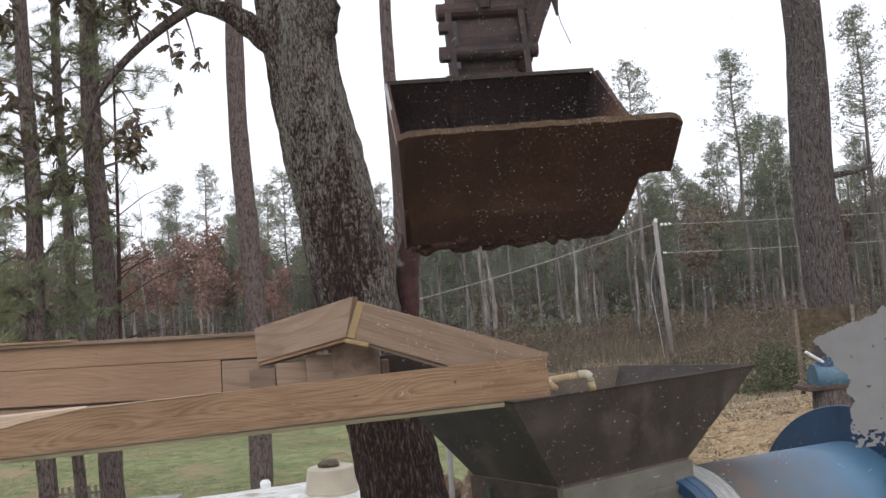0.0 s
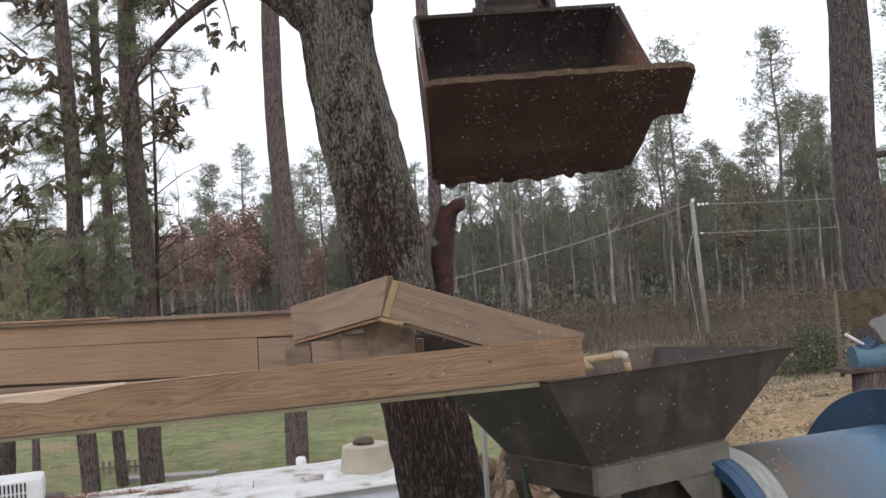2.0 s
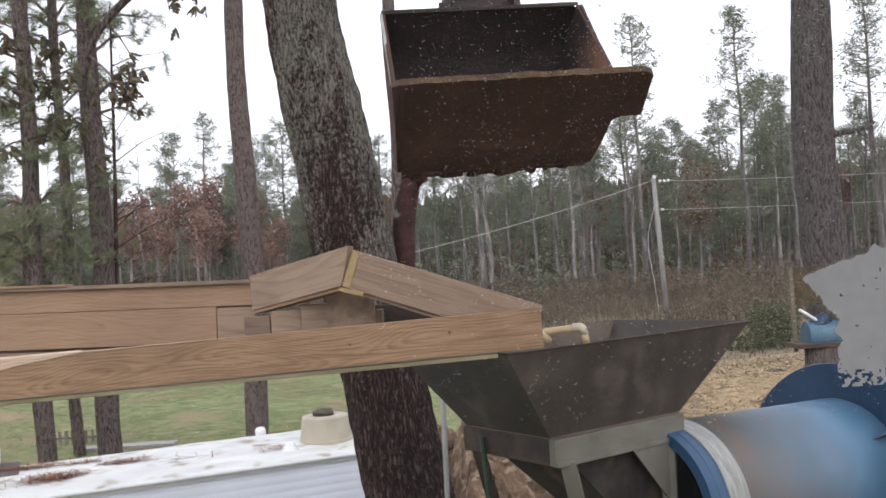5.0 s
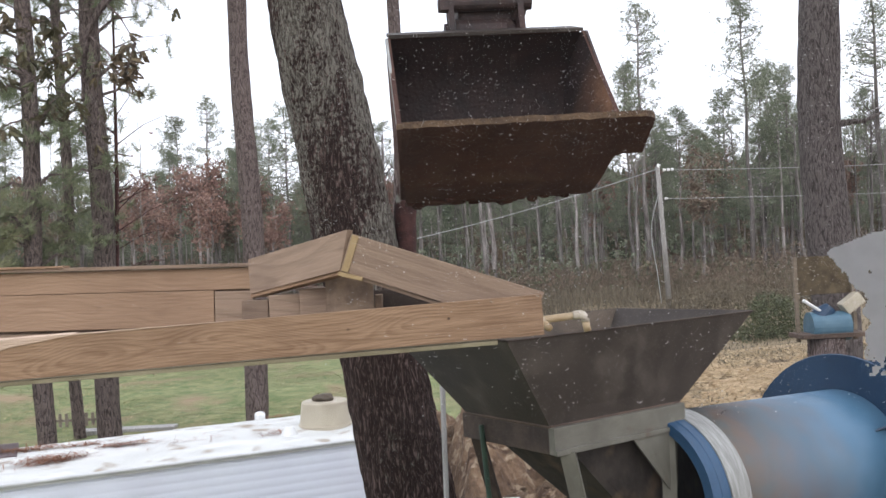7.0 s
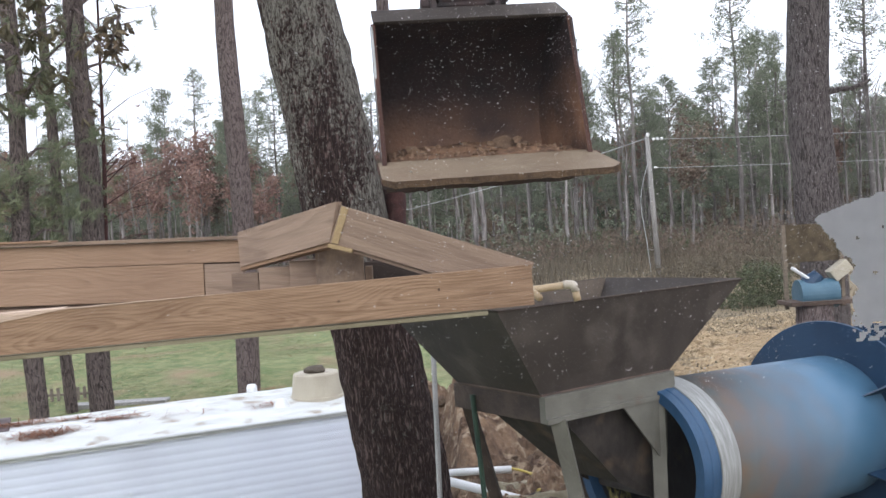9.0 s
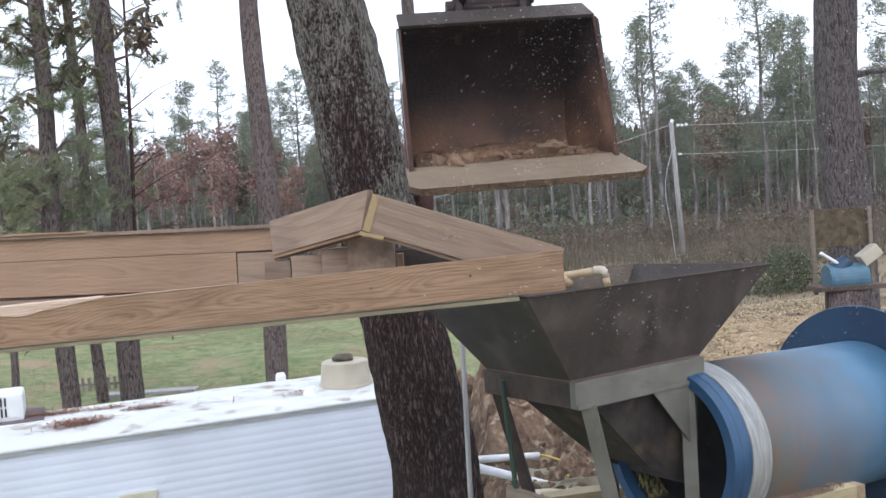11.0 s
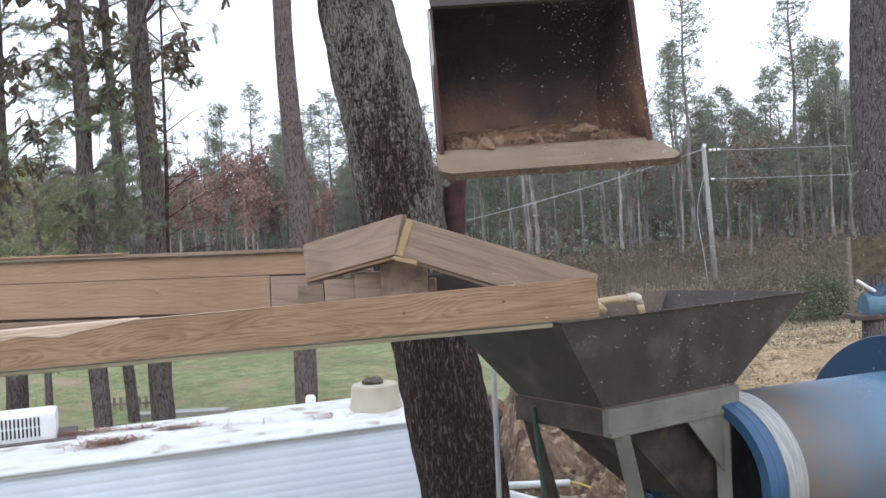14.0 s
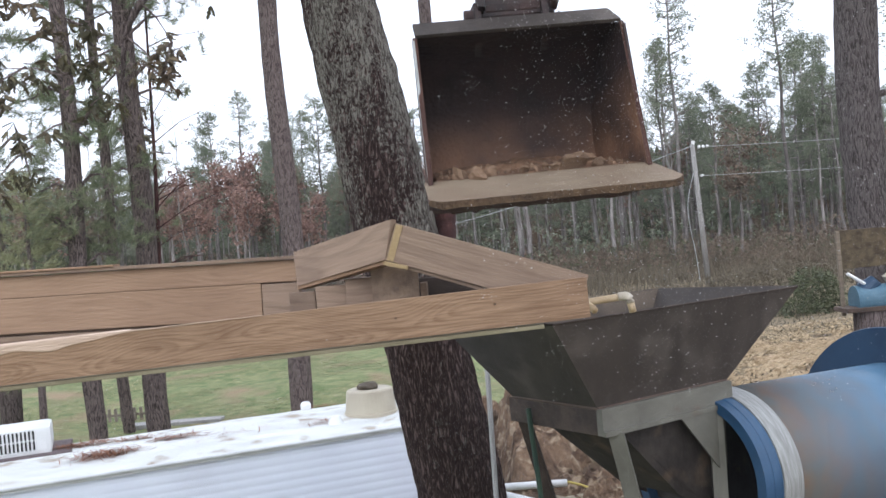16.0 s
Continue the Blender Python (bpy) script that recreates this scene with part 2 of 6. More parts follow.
def wood_mat(name, light, dark, knots=True, ring=60.0, rough=0.75, grey=0.0):
    """Sawn softwood: stretched growth rings that swirl into cathedrals, fine fibre and a few knots. Boards run along local x."""
    m = bpy.data.materials.new(name)
    m.use_nodes = True
    n, l = m.node_tree.nodes, m.node_tree.links
    b = n["Principled BSDF"]
    b.inputs["Roughness"].default_value = rough
    b.inputs["Specular IOR Level"].default_value = 0.25
    tc, oi = n.new("ShaderNodeTexCoord"), n.new("ShaderNodeObjectInfo")
    sh = n.new("ShaderNodeVectorMath")
    sh.operation = "MULTIPLY_ADD"
    sh.inputs[1].default_value = (11, 0.6, 0.9)
    l.new(oi.outputs["Random"], sh.inputs[0])
    l.new(tc.outputs["Object"], sh.inputs[2])
    # growth rings about a pith that wanders behind the board's face, so that they cut the face in cathedrals
    def drift(scale, lo, hi, shift):
        mp, tx, mr_ = n.new("ShaderNodeMapping"), n.new("ShaderNodeTexNoise"), n.new("ShaderNodeMapRange")
        mp.inputs["Location"].default_value, mp.inputs["Scale"].default_value = (shift, shift, 0), (scale, 0.4, 0.4)
        tx.inputs["Scale"].default_value, tx.inputs["Detail"].default_value = 1.0, 1.0
        mr_.inputs["From Min"].default_value, mr_.inputs["From Max"].default_value = 0.25, 0.75
        mr_.inputs["To Min"].default_value, mr_.inputs["To Max"].default_value = lo, hi
        l.new(sh.outputs[0], mp.inputs[0]), l.new(mp.outputs[0], tx.inputs[0]), l.new(tx.outputs[0], mr_.inputs[0])
        return mr_.outputs[0]

    def calc(op, a, c):
        k = n.new("ShaderNodeMath")
        k.operation = op
        for q, v in enumerate((a, c)):
            if isinstance(v, (int, float)):
                k.inputs[q].default_value = v
            else:
                l.new(v, k.inputs[q])
        return k.outputs[0]

    se = n.new("ShaderNodeSeparateXYZ")
    l.new(tc.outputs["Object"], se.inputs[0])
    wmap, wav = n.new("ShaderNodeMapping"), n.new("ShaderNodeTexNoise")
    wmap.inputs["Scale"].default_value = (4.0, 14.0, 14.0)
    wav.inputs["Scale"].default_value, wav.inputs["Detail"].default_value = 1.0, 3
    l.new(sh.outputs[0], wmap.inputs[0]), l.new(wmap.outputs[0], wav.inputs[0])
    deep = calc("ADD", se.outputs[1], drift(1.6, 0.0, 0.085, 3.0))
    tall = calc("SUBTRACT", se.outputs[2], drift(1.1, 0.02, 0.16, 8.0))
    rad_ = calc("SQRT", calc("ADD", calc("MULTIPLY", deep, deep), calc("MULTIPLY", tall, tall)), 0.0)
    turn = calc("FRACT", calc("MULTIPLY", calc("ADD", rad_, calc("MULTIPLY", wav.outputs[0], 0.012)), ring * 1.35), 0.0)
    late = n.new("ShaderNodeValToRGB")
    for pos, val in ((0.30, 0.0), (0.86, 1.0), (0.97, 0.0)):
        e = late.color_ramp.elements[0] if pos == 0.30 else late.color_ramp.elements.new(pos)
        e.position, e.color = pos, (val, val, val, 1)
    late.color_ramp.elements[len(late.color_ramp.elements) - 1].color = (0, 0, 0, 1)
    l.new(turn, late.inputs[0])
    sn = n.new("ShaderNodeMapRange")
    sn.inputs["To Min"].default_value, sn.inputs["To Max"].default_value = -1.0, 1.9
    l.new(late.outputs[0], sn.inputs[0])
    mp2 = n.new("ShaderNodeMapping")
    mp2.inputs["Scale"].default_value = (5.0, 120.0, 120.0)
    l.new(sh.outputs[0], mp2.inputs[0])
    fib = n.new("ShaderNodeTexNoise")
    fib.inputs["Scale"].default_value, fib.inputs["Detail"].default_value = 1.0, 4
    l.new(mp2.outputs[0], fib.inputs[0])
    ad = n.new("ShaderNodeMath")
    ad.operation = "MULTIPLY_ADD"
    ad.inputs[1].default_value = 0.075
    l.new(sn.outputs[0], ad.inputs[0])
    l.new(fib.outputs[0], ad.inputs[2])
    rp = n.new("ShaderNodeValToRGB")
    rp.color_ramp.elements[0].position, rp.color_ramp.elements[1].position = 0.34, 0.70
    rp.color_ramp.elements[0].color, rp.color_ramp.elements[1].color = (*light, 1), (*dark, 1)
    l.new(ad.outputs[0], rp.inputs[0])
    st = n.new("ShaderNodeTexNoise")
    st.inputs["Scale"].default_value, st.inputs["Detail"].default_value = 2.2, 6
    l.new(sh.outputs[0], st.inputs[0])
    sr = n.new("ShaderNodeValToRGB")
    sr.color_ramp.elements[0].position, sr.color_ramp.elements[1].position = 0.4, 0.75
    l.new(st.outputs[0], sr.inputs[0])
    mx = n.new("ShaderNodeMixRGB")
    mx.blend_type = "MULTIPLY"
    mx.inputs[2].default_value = (0.80 - grey * 0.1, 0.78 - grey * 0.06, 0.78, 1)
    l.new(sr.outputs[0], mx.inputs[0])
    l.new(rp.outputs[0], mx.inputs[1])
    hv = n.new("ShaderNodeHueSaturation")
    mr = n.new("ShaderNodeMapRange")
    mr.inputs["To Min"].default_value, mr.inputs["To Max"].default_value = 0.85, 1.12
    l.new(oi.outputs["Random"], mr.inputs[0])
    l.new(mr.outputs[0], hv.inputs["Value"])
    l.new(mx.outputs[0], hv.inputs["Color"])
    l.new(hv.outputs[0], b.inputs["Base Color"])
    bp = n.new("ShaderNodeBump")
    bp.inputs["Strength"].default_value, bp.inputs["Distance"].default_value = 0.25, 0.01
    l.new(ad.outputs[0], bp.inputs["Height"])
    l.new(bp.outputs[0], b.inputs["Normal"])
    return m


M = dict(
    grass=mat("grass_and_litter", (0.105, 0.145, 0.05), (0.245, 0.25, 0.115), 4.0, 0.95, bump=0.9, c3=(0.27, 0.20, 0.12), scale3=0.75, cut3=(0.53, 0.70), fine=16),
    blades=mat("grass_blades", (0.17, 0.20, 0.08), (0.31, 0.28, 0.16), 0.8, 0.8, bump=0, island=0.2),
    weeds=mat("dry_weeds", (0.085, 0.070, 0.05), (0.16, 0.135, 0.095), 0.4, 0.9, bump=0, island=0.35),
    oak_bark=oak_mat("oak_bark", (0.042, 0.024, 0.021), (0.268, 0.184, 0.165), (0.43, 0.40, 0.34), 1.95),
    pine_bark=bark_mat("pine_bark", (0.105, 0.078, 0.072), (0.27, 0.212, 0.198), 42, 0.26),
    # darker copy of the pine bark; the trunks' backlit shade is put into it
    backlit_bark=bark_mat("backlit_pine_bark", (0.064, 0.049, 0.045), (0.215, 0.168, 0.153), 42, 0.26),
    grey_bark=bark_mat("grey_pine_bark", (0.066, 0.055, 0.053), (0.20, 0.172, 0.166), 42, 0.22, amount=0.0),
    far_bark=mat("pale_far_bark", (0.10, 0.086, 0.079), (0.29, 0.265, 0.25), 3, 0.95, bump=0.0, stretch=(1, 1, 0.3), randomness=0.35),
    dark_stem=mat("dark_red_stem", (0.035, 0.013, 0.012), (0.085, 0.034, 0.03), 12, 0.9, bump=0.5, c3=(0.25, 0.25, 0.22), scale3=6, cut3=(0.62, 0.7)),
    needles=mat("pine_needles", (0.145, 0.175, 0.095), (0.235, 0.25, 0.15), 1.5, 0.7, bump=0, island=0.4),
    # distance haze is put into this lifted, greyer green
    needles_far=mat("hazed_far_needles", (0.14, 0.165, 0.115), (0.225, 0.245, 0.17), 0.4, 0.8, bump=0, island=0.4, randomness=0.0),
    knot=mat("dark_knot", (0.06, 0.035, 0.02), (0.12, 0.07, 0.04), 60, 0.8, bump=0),
    young_needles=mat("yellow_green_needles", (0.22, 0.235, 0.125), (0.34, 0.335, 0.19), 1.2, 0.7, bump=0, island=0.35),
    rust_leaf=mat("rusty_autumn_leaves", (0.20, 0.115, 0.095), (0.29, 0.185, 0.15), 0.8, 0.8, bump=0, island=0.45),
    brown_leaf=mat("dry_brown_leaves", (0.12, 0.088, 0.064), (0.19, 0.145, 0.108), 0.8, 0.8, bump=0, island=0.28),
    oak_leaf=mat("oak_leaves", (0.065, 0.07, 0.032), (0.13, 0.088, 0.05), 1.5, 0.55, bump=0, island=0.45),
    shrub_leaf=mat("evergreen_shrub_leaves", (0.045, 0.057, 0.026), (0.09, 0.10, 0.048), 1.2, 0.6, bump=0, island=0.4),
    back_wood=mat("distant_woods", (0.034, 0.044, 0.027), (0.088, 0.088, 0.062), 0.5, 1.0, bump=0.3, stretch=(2.2, 2.2, 0.5), fine=3, c3=(0.12, 0.07, 0.05), scale3=0.09, cut3=(0.52, 0.7)),
    lumber=wood_mat("treated_pine", (0.335, 0.217, 0.138), (0.21, 0.125, 0.073)),
    lumber_wall=wood_mat("treated_pine_wall", (0.330, 0.220, 0.146), (0.265, 0.170, 0.108), ring=45),
    lumber_dull=wood_mat("weathered_pine", (0.305, 0.218, 0.158), (0.222, 0.154, 0.11), ring=14, grey=0.3),
    lumber_green=wood_mat("green_treated_pine", (0.43, 0.365, 0.225), (0.355, 0.295, 0.17), ring=30),
    green_floor=wood_mat("dull_green_pine", (0.27, 0.235, 0.155), (0.20, 0.172, 0.108), ring=30),
    end_grain=mat("yellow_end_grain", (0.29, 0.20, 0.10), (0.37, 0.27, 0.14), 60, 0.8, bump=0.3),
    split=mat("fresh_split_wood", (0.50, 0.36, 0.27), (0.62, 0.47, 0.36), 20, 0.8, bump=0.5, stretch=(0.2, 3, 3)),
    block_end=mat("grey_brown_block", (0.15, 0.105, 0.075), (0.27, 0.19, 0.13), 14, 0.85, bump=0.4, randomness=0.2),
    siding=mat("white_aluminium_siding", (0.72, 0.755, 0.87), (0.78, 0.82, 0.93), 1.4, 0.55, bump=0.02, c3=(0.66, 0.68, 0.78), scale3=1.0, cut3=(0.5, 0.8)),
    roofing=mat("white_roof_coating", (0.56, 0.57, 0.56), (0.70, 0.71, 0.69), 3, 0.7, bump=0.3, stretch=(0.5, 2, 1), c3=(0.34, 0.29, 0.23), scale3=3.4, cut3=(0.56, 0.68)),
    trim=mat("dull_white_trim", (0.55, 0.56, 0.57), (0.68, 0.69, 0.70), 8, 0.5, bump=0.1),
    rail_dark=mat("purple_brown_trim", (0.075, 0.05, 0.055), (0.14, 0.10, 0.10), 10, 0.5, bump=0.1),
    cream=mat("cream_plastic", (0.60, 0.57, 0.45), (0.68, 0.65, 0.53), 5, 0.5, bump=0.05),
    white_plastic=mat("white_plastic", (0.70, 0.71, 0.71), (0.80, 0.81, 0.81), 5, 0.45, bump=0.03),
    dark_slot=mat("dark_slot", (0.03, 0.03, 0.03), (0.05, 0.05, 0.05), 5, 0.9, bump=0),
    needles_dead=mat("dead_pine_straw", (0.20, 0.085, 0.05), (0.30, 0.15, 0.09), 20, 0.95, bump=0.4, island=0.3),
    steel=mat("dark_mill_steel", (0.036, 0.0285, 0.024), (0.068, 0.055, 0.047), 3.2, 0.6, metal=0.25, bump=0.12, stretch=(1, 1, 0.55), c3=(0.115, 0.097, 0.084), scale3=3.0, cut3=(0.54, 0.72)),
    muddy_steel=mat("mud_washed_steel", (0.085, 0.066, 0.049), (0.155, 0.118, 0.086), 4, 0.75, metal=0.1, bump=0.2, c3=(0.06, 0.045, 0.036), scale3=2.5, cut3=(0.5, 0.68)),
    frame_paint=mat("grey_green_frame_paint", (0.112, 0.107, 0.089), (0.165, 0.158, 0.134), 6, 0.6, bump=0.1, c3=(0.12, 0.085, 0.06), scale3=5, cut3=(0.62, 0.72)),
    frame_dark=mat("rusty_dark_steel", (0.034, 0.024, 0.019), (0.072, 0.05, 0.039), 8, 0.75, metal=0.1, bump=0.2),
    green_post=mat("green_post_paint", (0.018, 0.045, 0.032), (0.035, 0.07, 0.045), 8, 0.6, bump=0.1),
    blue=mat("sky_blue_paint", (0.055, 0.135, 0.22), (0.095, 0.185, 0.285), 2.0, 0.45, bump=0.03),
    blue_dark=mat("dark_blue_paint", (0.010, 0.034, 0.075), (0.018, 0.052, 0.105), 2.5, 0.4, bump=0.04),
    blue_clean=mat("bright_blue_paint", (0.013, 0.052, 0.115), (0.030, 0.083, 0.165), 3, 0.4, bump=0.04),
    band=mat("bare_pale_metal_band", (0.22, 0.222, 0.21), (0.40, 0.405, 0.395), 7, 0.5, metal=0.25, bump=0.3, stretch=(8, 1, 1), fine=60),
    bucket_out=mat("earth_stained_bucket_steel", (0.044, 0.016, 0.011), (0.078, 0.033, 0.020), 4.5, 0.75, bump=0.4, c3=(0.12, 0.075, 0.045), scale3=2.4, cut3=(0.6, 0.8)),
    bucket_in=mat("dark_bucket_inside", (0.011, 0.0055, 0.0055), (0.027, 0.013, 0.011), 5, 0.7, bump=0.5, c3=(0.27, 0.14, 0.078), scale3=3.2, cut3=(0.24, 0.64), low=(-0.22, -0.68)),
    lip=mat("muddy_worn_cutting_edge", (0.155, 0.112, 0.073), (0.225, 0.172, 0.118), 3, 0.75, bump=0.3, stretch=(1.2, 2, 2), c3=(0.19, 0.13, 0.085), scale3=3, cut3=(0.5, 0.8)),
    arm=mat("grimy_dark_arm", (0.018, 0.012, 0.012), (0.06, 0.032, 0.028), 6, 0.6, bump=0.3, c3=(0.11, 0.06, 0.035), scale3=3, cut3=(0.6, 0.75)),
    soil=mat("red_brown_soil", (0.072, 0.038, 0.021), (0.22, 0.122, 0.068), 12, 1.0, bump=1.0, fine=60),
    stone=mat("clay_coated_stone", (0.13, 0.075, 0.045), (0.27, 0.18, 0.115), 14, 0.95, bump=0.4, randomness=0.35),
    dirt=mat("dug_red_dirt", (0.075, 0.046, 0.031), (0.25, 0.165, 0.105), 5, 1.0, bump=1.0, fine=30, c3=(0.36, 0.275, 0.19), scale3=8.0, cut3=(0.54, 0.62)),
    chips=mat("straw_coloured_chips", (0.37, 0.27, 0.15), (0.52, 0.405, 0.25), 1.0, 0.9, bump=0, island=0.18),
    clay=mat("yellow_clay_ground", (0.29, 0.205, 0.12), (0.43, 0.325, 0.205), 3.5, 1.0, bump=1.0, fine=18, c3=(0.17, 0.125, 0.08), scale3=1.6, cut3=(0.5, 0.64)),
    tan_pipe=mat("stained_tan_pipe", (0.36, 0.26, 0.15), (0.52, 0.41, 0.27), 12, 0.5, bump=0.1),
    white_pipe=mat("white_pvc", (0.66, 0.66, 0.66), (0.78, 0.78, 0.78), 6, 0.4, bump=0.05),
    pale_post=mat("weathered_pale_post", (0.28, 0.27, 0.26), (0.41, 0.40, 0.385), 5, 0.85, bump=0.2, stretch=(3, 3, 0.3)),
    pole_grey=mat("grey_pole_wood", (0.20, 0.19, 0.178), (0.31, 0.295, 0.28), 5, 0.85, bump=0.2, stretch=(3, 3, 0.3)),
    wire=mat("old_wire", (0.30, 0.31, 0.31), (0.42, 0.43, 0.43), 5, 0.6, bump=0),
    insulator=mat("white_glazed_insulator", (0.7, 0.7, 0.7), (0.8, 0.8, 0.8), 5, 0.25, bump=0),
    rust=mat("rusted_steel", (0.065, 0.045, 0.036), (0.12, 0.082, 0.062), 9, 0.85, bump=0.3),
    tarp=mat("muddy_pale_sheet", (0.38, 0.33, 0.22), (0.56, 0.50, 0.38), 3, 0.7, bump=0.2),
    hose=mat("yellow_hose", (0.48, 0.38, 0.08), (0.58, 0.46, 0.14), 6, 0.5, bump=0),
    cab=mat("black_cab_lining", (0.015, 0.015, 0.016), (0.03, 0.03, 0.03), 5, 0.85, bump=0.1),
    speck=thin_mat("dried_mud_specks", (0.5, 0.48, 0.47), (0.85, 0.83, 0.82), 300),
    # shade inside the drum is put into this near-black, with brown crud patches
    drum_inside=mat("shade_black_drum_inside", (0.010, 0.012, 0.015), (0.028, 0.03, 0.034), 5, 0.5, bump=0.3, c3=(0.10, 0.085, 0.04), scale3=4, cut3=(0.66, 0.74)),
    film_scrap=thin_mat("torn_grey_film", (0.90, 0.89, 0.88), (0.97, 0.96, 0.95), 90, through=0.95),
    red=mat("red_label", (0.26, 0.03, 0.05), (0.33, 0.05, 0.07), 8, 0.5, bump=0),
    teal=mat("dull_teal_paint", (0.055, 0.125, 0.18), (0.10, 0.18, 0.24), 6, 0.5, bump=0.1),
    panel=mat("brown_weathered_panel", (0.05, 0.035, 0.022), (0.13, 0.10, 0.06), 12, 0.9, bump=0.2),
    dull_cream=mat("dull_cream_plastic", (0.40, 0.355, 0.275), (0.49, 0.44, 0.345), 5, 0.6, bump=0.05),
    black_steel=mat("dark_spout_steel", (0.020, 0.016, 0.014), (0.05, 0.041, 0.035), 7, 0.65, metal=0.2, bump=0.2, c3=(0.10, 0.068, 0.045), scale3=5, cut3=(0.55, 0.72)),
    mud_rim=mat("caked_ochre_mud", (0.055, 0.033, 0.019), (0.125, 0.078, 0.043), 22, 0.95, bump=0.8, fine=70),
    amber=mat("amber_lens", (0.50, 0.08, 0.035), (0.6, 0.13, 0.06), 8, 0.3, bump=0),
    grey_timber=wood_mat("grey_weathered_timber", (0.27, 0.22, 0.165), (0.20, 0.158, 0.118), ring=14, grey=0.5),
    dry_soil=mat("dry_pale_soil", (0.13, 0.08, 0.05), (0.29, 0.20, 0.13), 60, 1.0, bump=1.0, fine=160),
    soil_crumb=mat("dry_soil_crumbs", (0.13, 0.08, 0.05), (0.27, 0.18, 0.115), 40, 1.0, bump=0, island=0.35),
    cut_end=mat("brown_cut_board_end", (0.27, 0.19, 0.11), (0.36, 0.265, 0.165), 30, 0.85, bump=0.4, stretch=(4, 1, 1)),
    dirty_pvc=mat("dirty_pale_pvc", (0.40, 0.345, 0.27), (0.54, 0.48, 0.40), 14, 0.5, bump=0.1),
    grey_clump=mat("grey_brown_clump", (0.06, 0.048, 0.036), (0.13, 0.105, 0.08), 30, 0.95, bump=0.5),
    yellow_straw=mat("yellow_wet_straw", (0.26, 0.22, 0.06), (0.42, 0.37, 0.14), 8, 0.8, bump=0, island=0.4),
    fence=mat("grey_fence_wood", (0.15, 0.12, 0.10), (0.26, 0.22, 0.18), 6, 0.9, bump=0.2),
)
g_m = bpy.data.materials.new("windshield_glass")
g_m.use_nodes = True
gn, gl = g_m.node_tree.nodes, g_m.node_tree.links
gn.clear()
g_out, g_tr, g_gl, g_mx, g_fr = (gn.new("ShaderNode" + k) for k in ("OutputMaterial", "BsdfTransparent", "BsdfGlossy", "MixShader", "Fresnel"))
g_tr.inputs[0].default_value = (0.97, 0.98, 0.98, 1)
g_gl.inputs["Roughness"].default_value = 0.02
g_fr.inputs[0].default_value = 1.45
gl.new(g_fr.outputs[0], g_mx.inputs[0]), gl.new(g_tr.outputs[0], g_mx.inputs[1]), gl.new(g_gl.outputs[0], g_mx.inputs[2])
g_du, g_m2, g_no, g_ra = (gn.new("ShaderNode" + k) for k in ("BsdfTranslucent", "MixShader", "TexNoise", "MapRange"))
g_du.inputs[0].default_value = (0.75, 0.74, 0.74, 1)
g_no.inputs["Scale"].default_value, g_no.inputs["Detail"].default_value = 26, 5
g_ra.inputs["From Min"].default_value, g_ra.inputs["From Max"].default_value = 0.35, 0.7
g_ra.inputs["To Min"].default_value, g_ra.inputs["To Max"].default_value = 0.003, 0.009
gl.new(g_no.outputs[0], g_ra.inputs[0]), gl.new(g_ra.outputs[0], g_m2.inputs[0])
gl.new(g_mx.outputs[0], g_m2.inputs[1]), gl.new(g_du.outputs[0], g_m2.inputs[2])
gl.new(g_m2.outputs[0], g_out.inputs[0])
M["glass"] = g_m

# drum paint: worn through to brown-grey next to the band, blue further along
d_m = M["blue"]
dn, dl = d_m.node_tree.nodes, d_m.node_tree.links
d_b = dn["Principled BSDF"]
d_src = d_b.inputs["Base Color"].links[0].from_socket
d_tc, d_sp, d_no, d_ad, d_mx = (dn.new("ShaderNode" + k) for k in ("TexCoord", "SeparateXYZ", "TexNoise", "Math", "MixRGB"))
dl.new(d_tc.outputs["Object"], d_sp.inputs[0]), dl.new(d_tc.outputs["Object"], d_no.inputs[0])
d_no.inputs["Scale"].default_value, d_no.inputs["Detail"].default_value = 1.6, 6
d_ad.operation = "MULTIPLY_ADD"
d_ad.inputs[1].default_value = 1.5
dl.new(d_no.outputs[0], d_ad.inputs[0]), dl.new(d_sp.outputs[0], d_ad.inputs[2])
d_n2 = dn.new("ShaderNodeMapRange")
d_n2.inputs["From Min"].default_value, d_n2.inputs["From Max"].default_value = 1.0, 2.4
dl.new(d_ad.outputs[0], d_n2.inputs[0])
d_ru, d_t2 = dn.new("ShaderNodeValToRGB"), dn.new("ShaderNodeTexNoise")
d_t2.inputs["Scale"].default_value, d_t2.inputs["Detail"].default_value = 3.5, 7
dl.new(d_tc.outputs["Object"], d_t2.inputs[0]), dl.new(d_t2.outputs[0], d_ru.inputs[0])
d_ru.color_ramp.elements[0].position, d_ru.color_ramp.elements[0].color = 0.42, (0.135, 0.132, 0.120, 1)
d_ru.color_ramp.elements[1].position, d_ru.color_ramp.elements[1].color = 0.64, (0.20, 0.115, 0.055, 1)
dl.new(d_n2.outputs[0], d_mx.inputs[0]), dl.new(d_ru.outputs[0], d_mx.inputs[1]), dl.new(d_src, d_mx.inputs[2])
dl.new(d_mx.outputs[0], d_b.inputs["Base Color"])


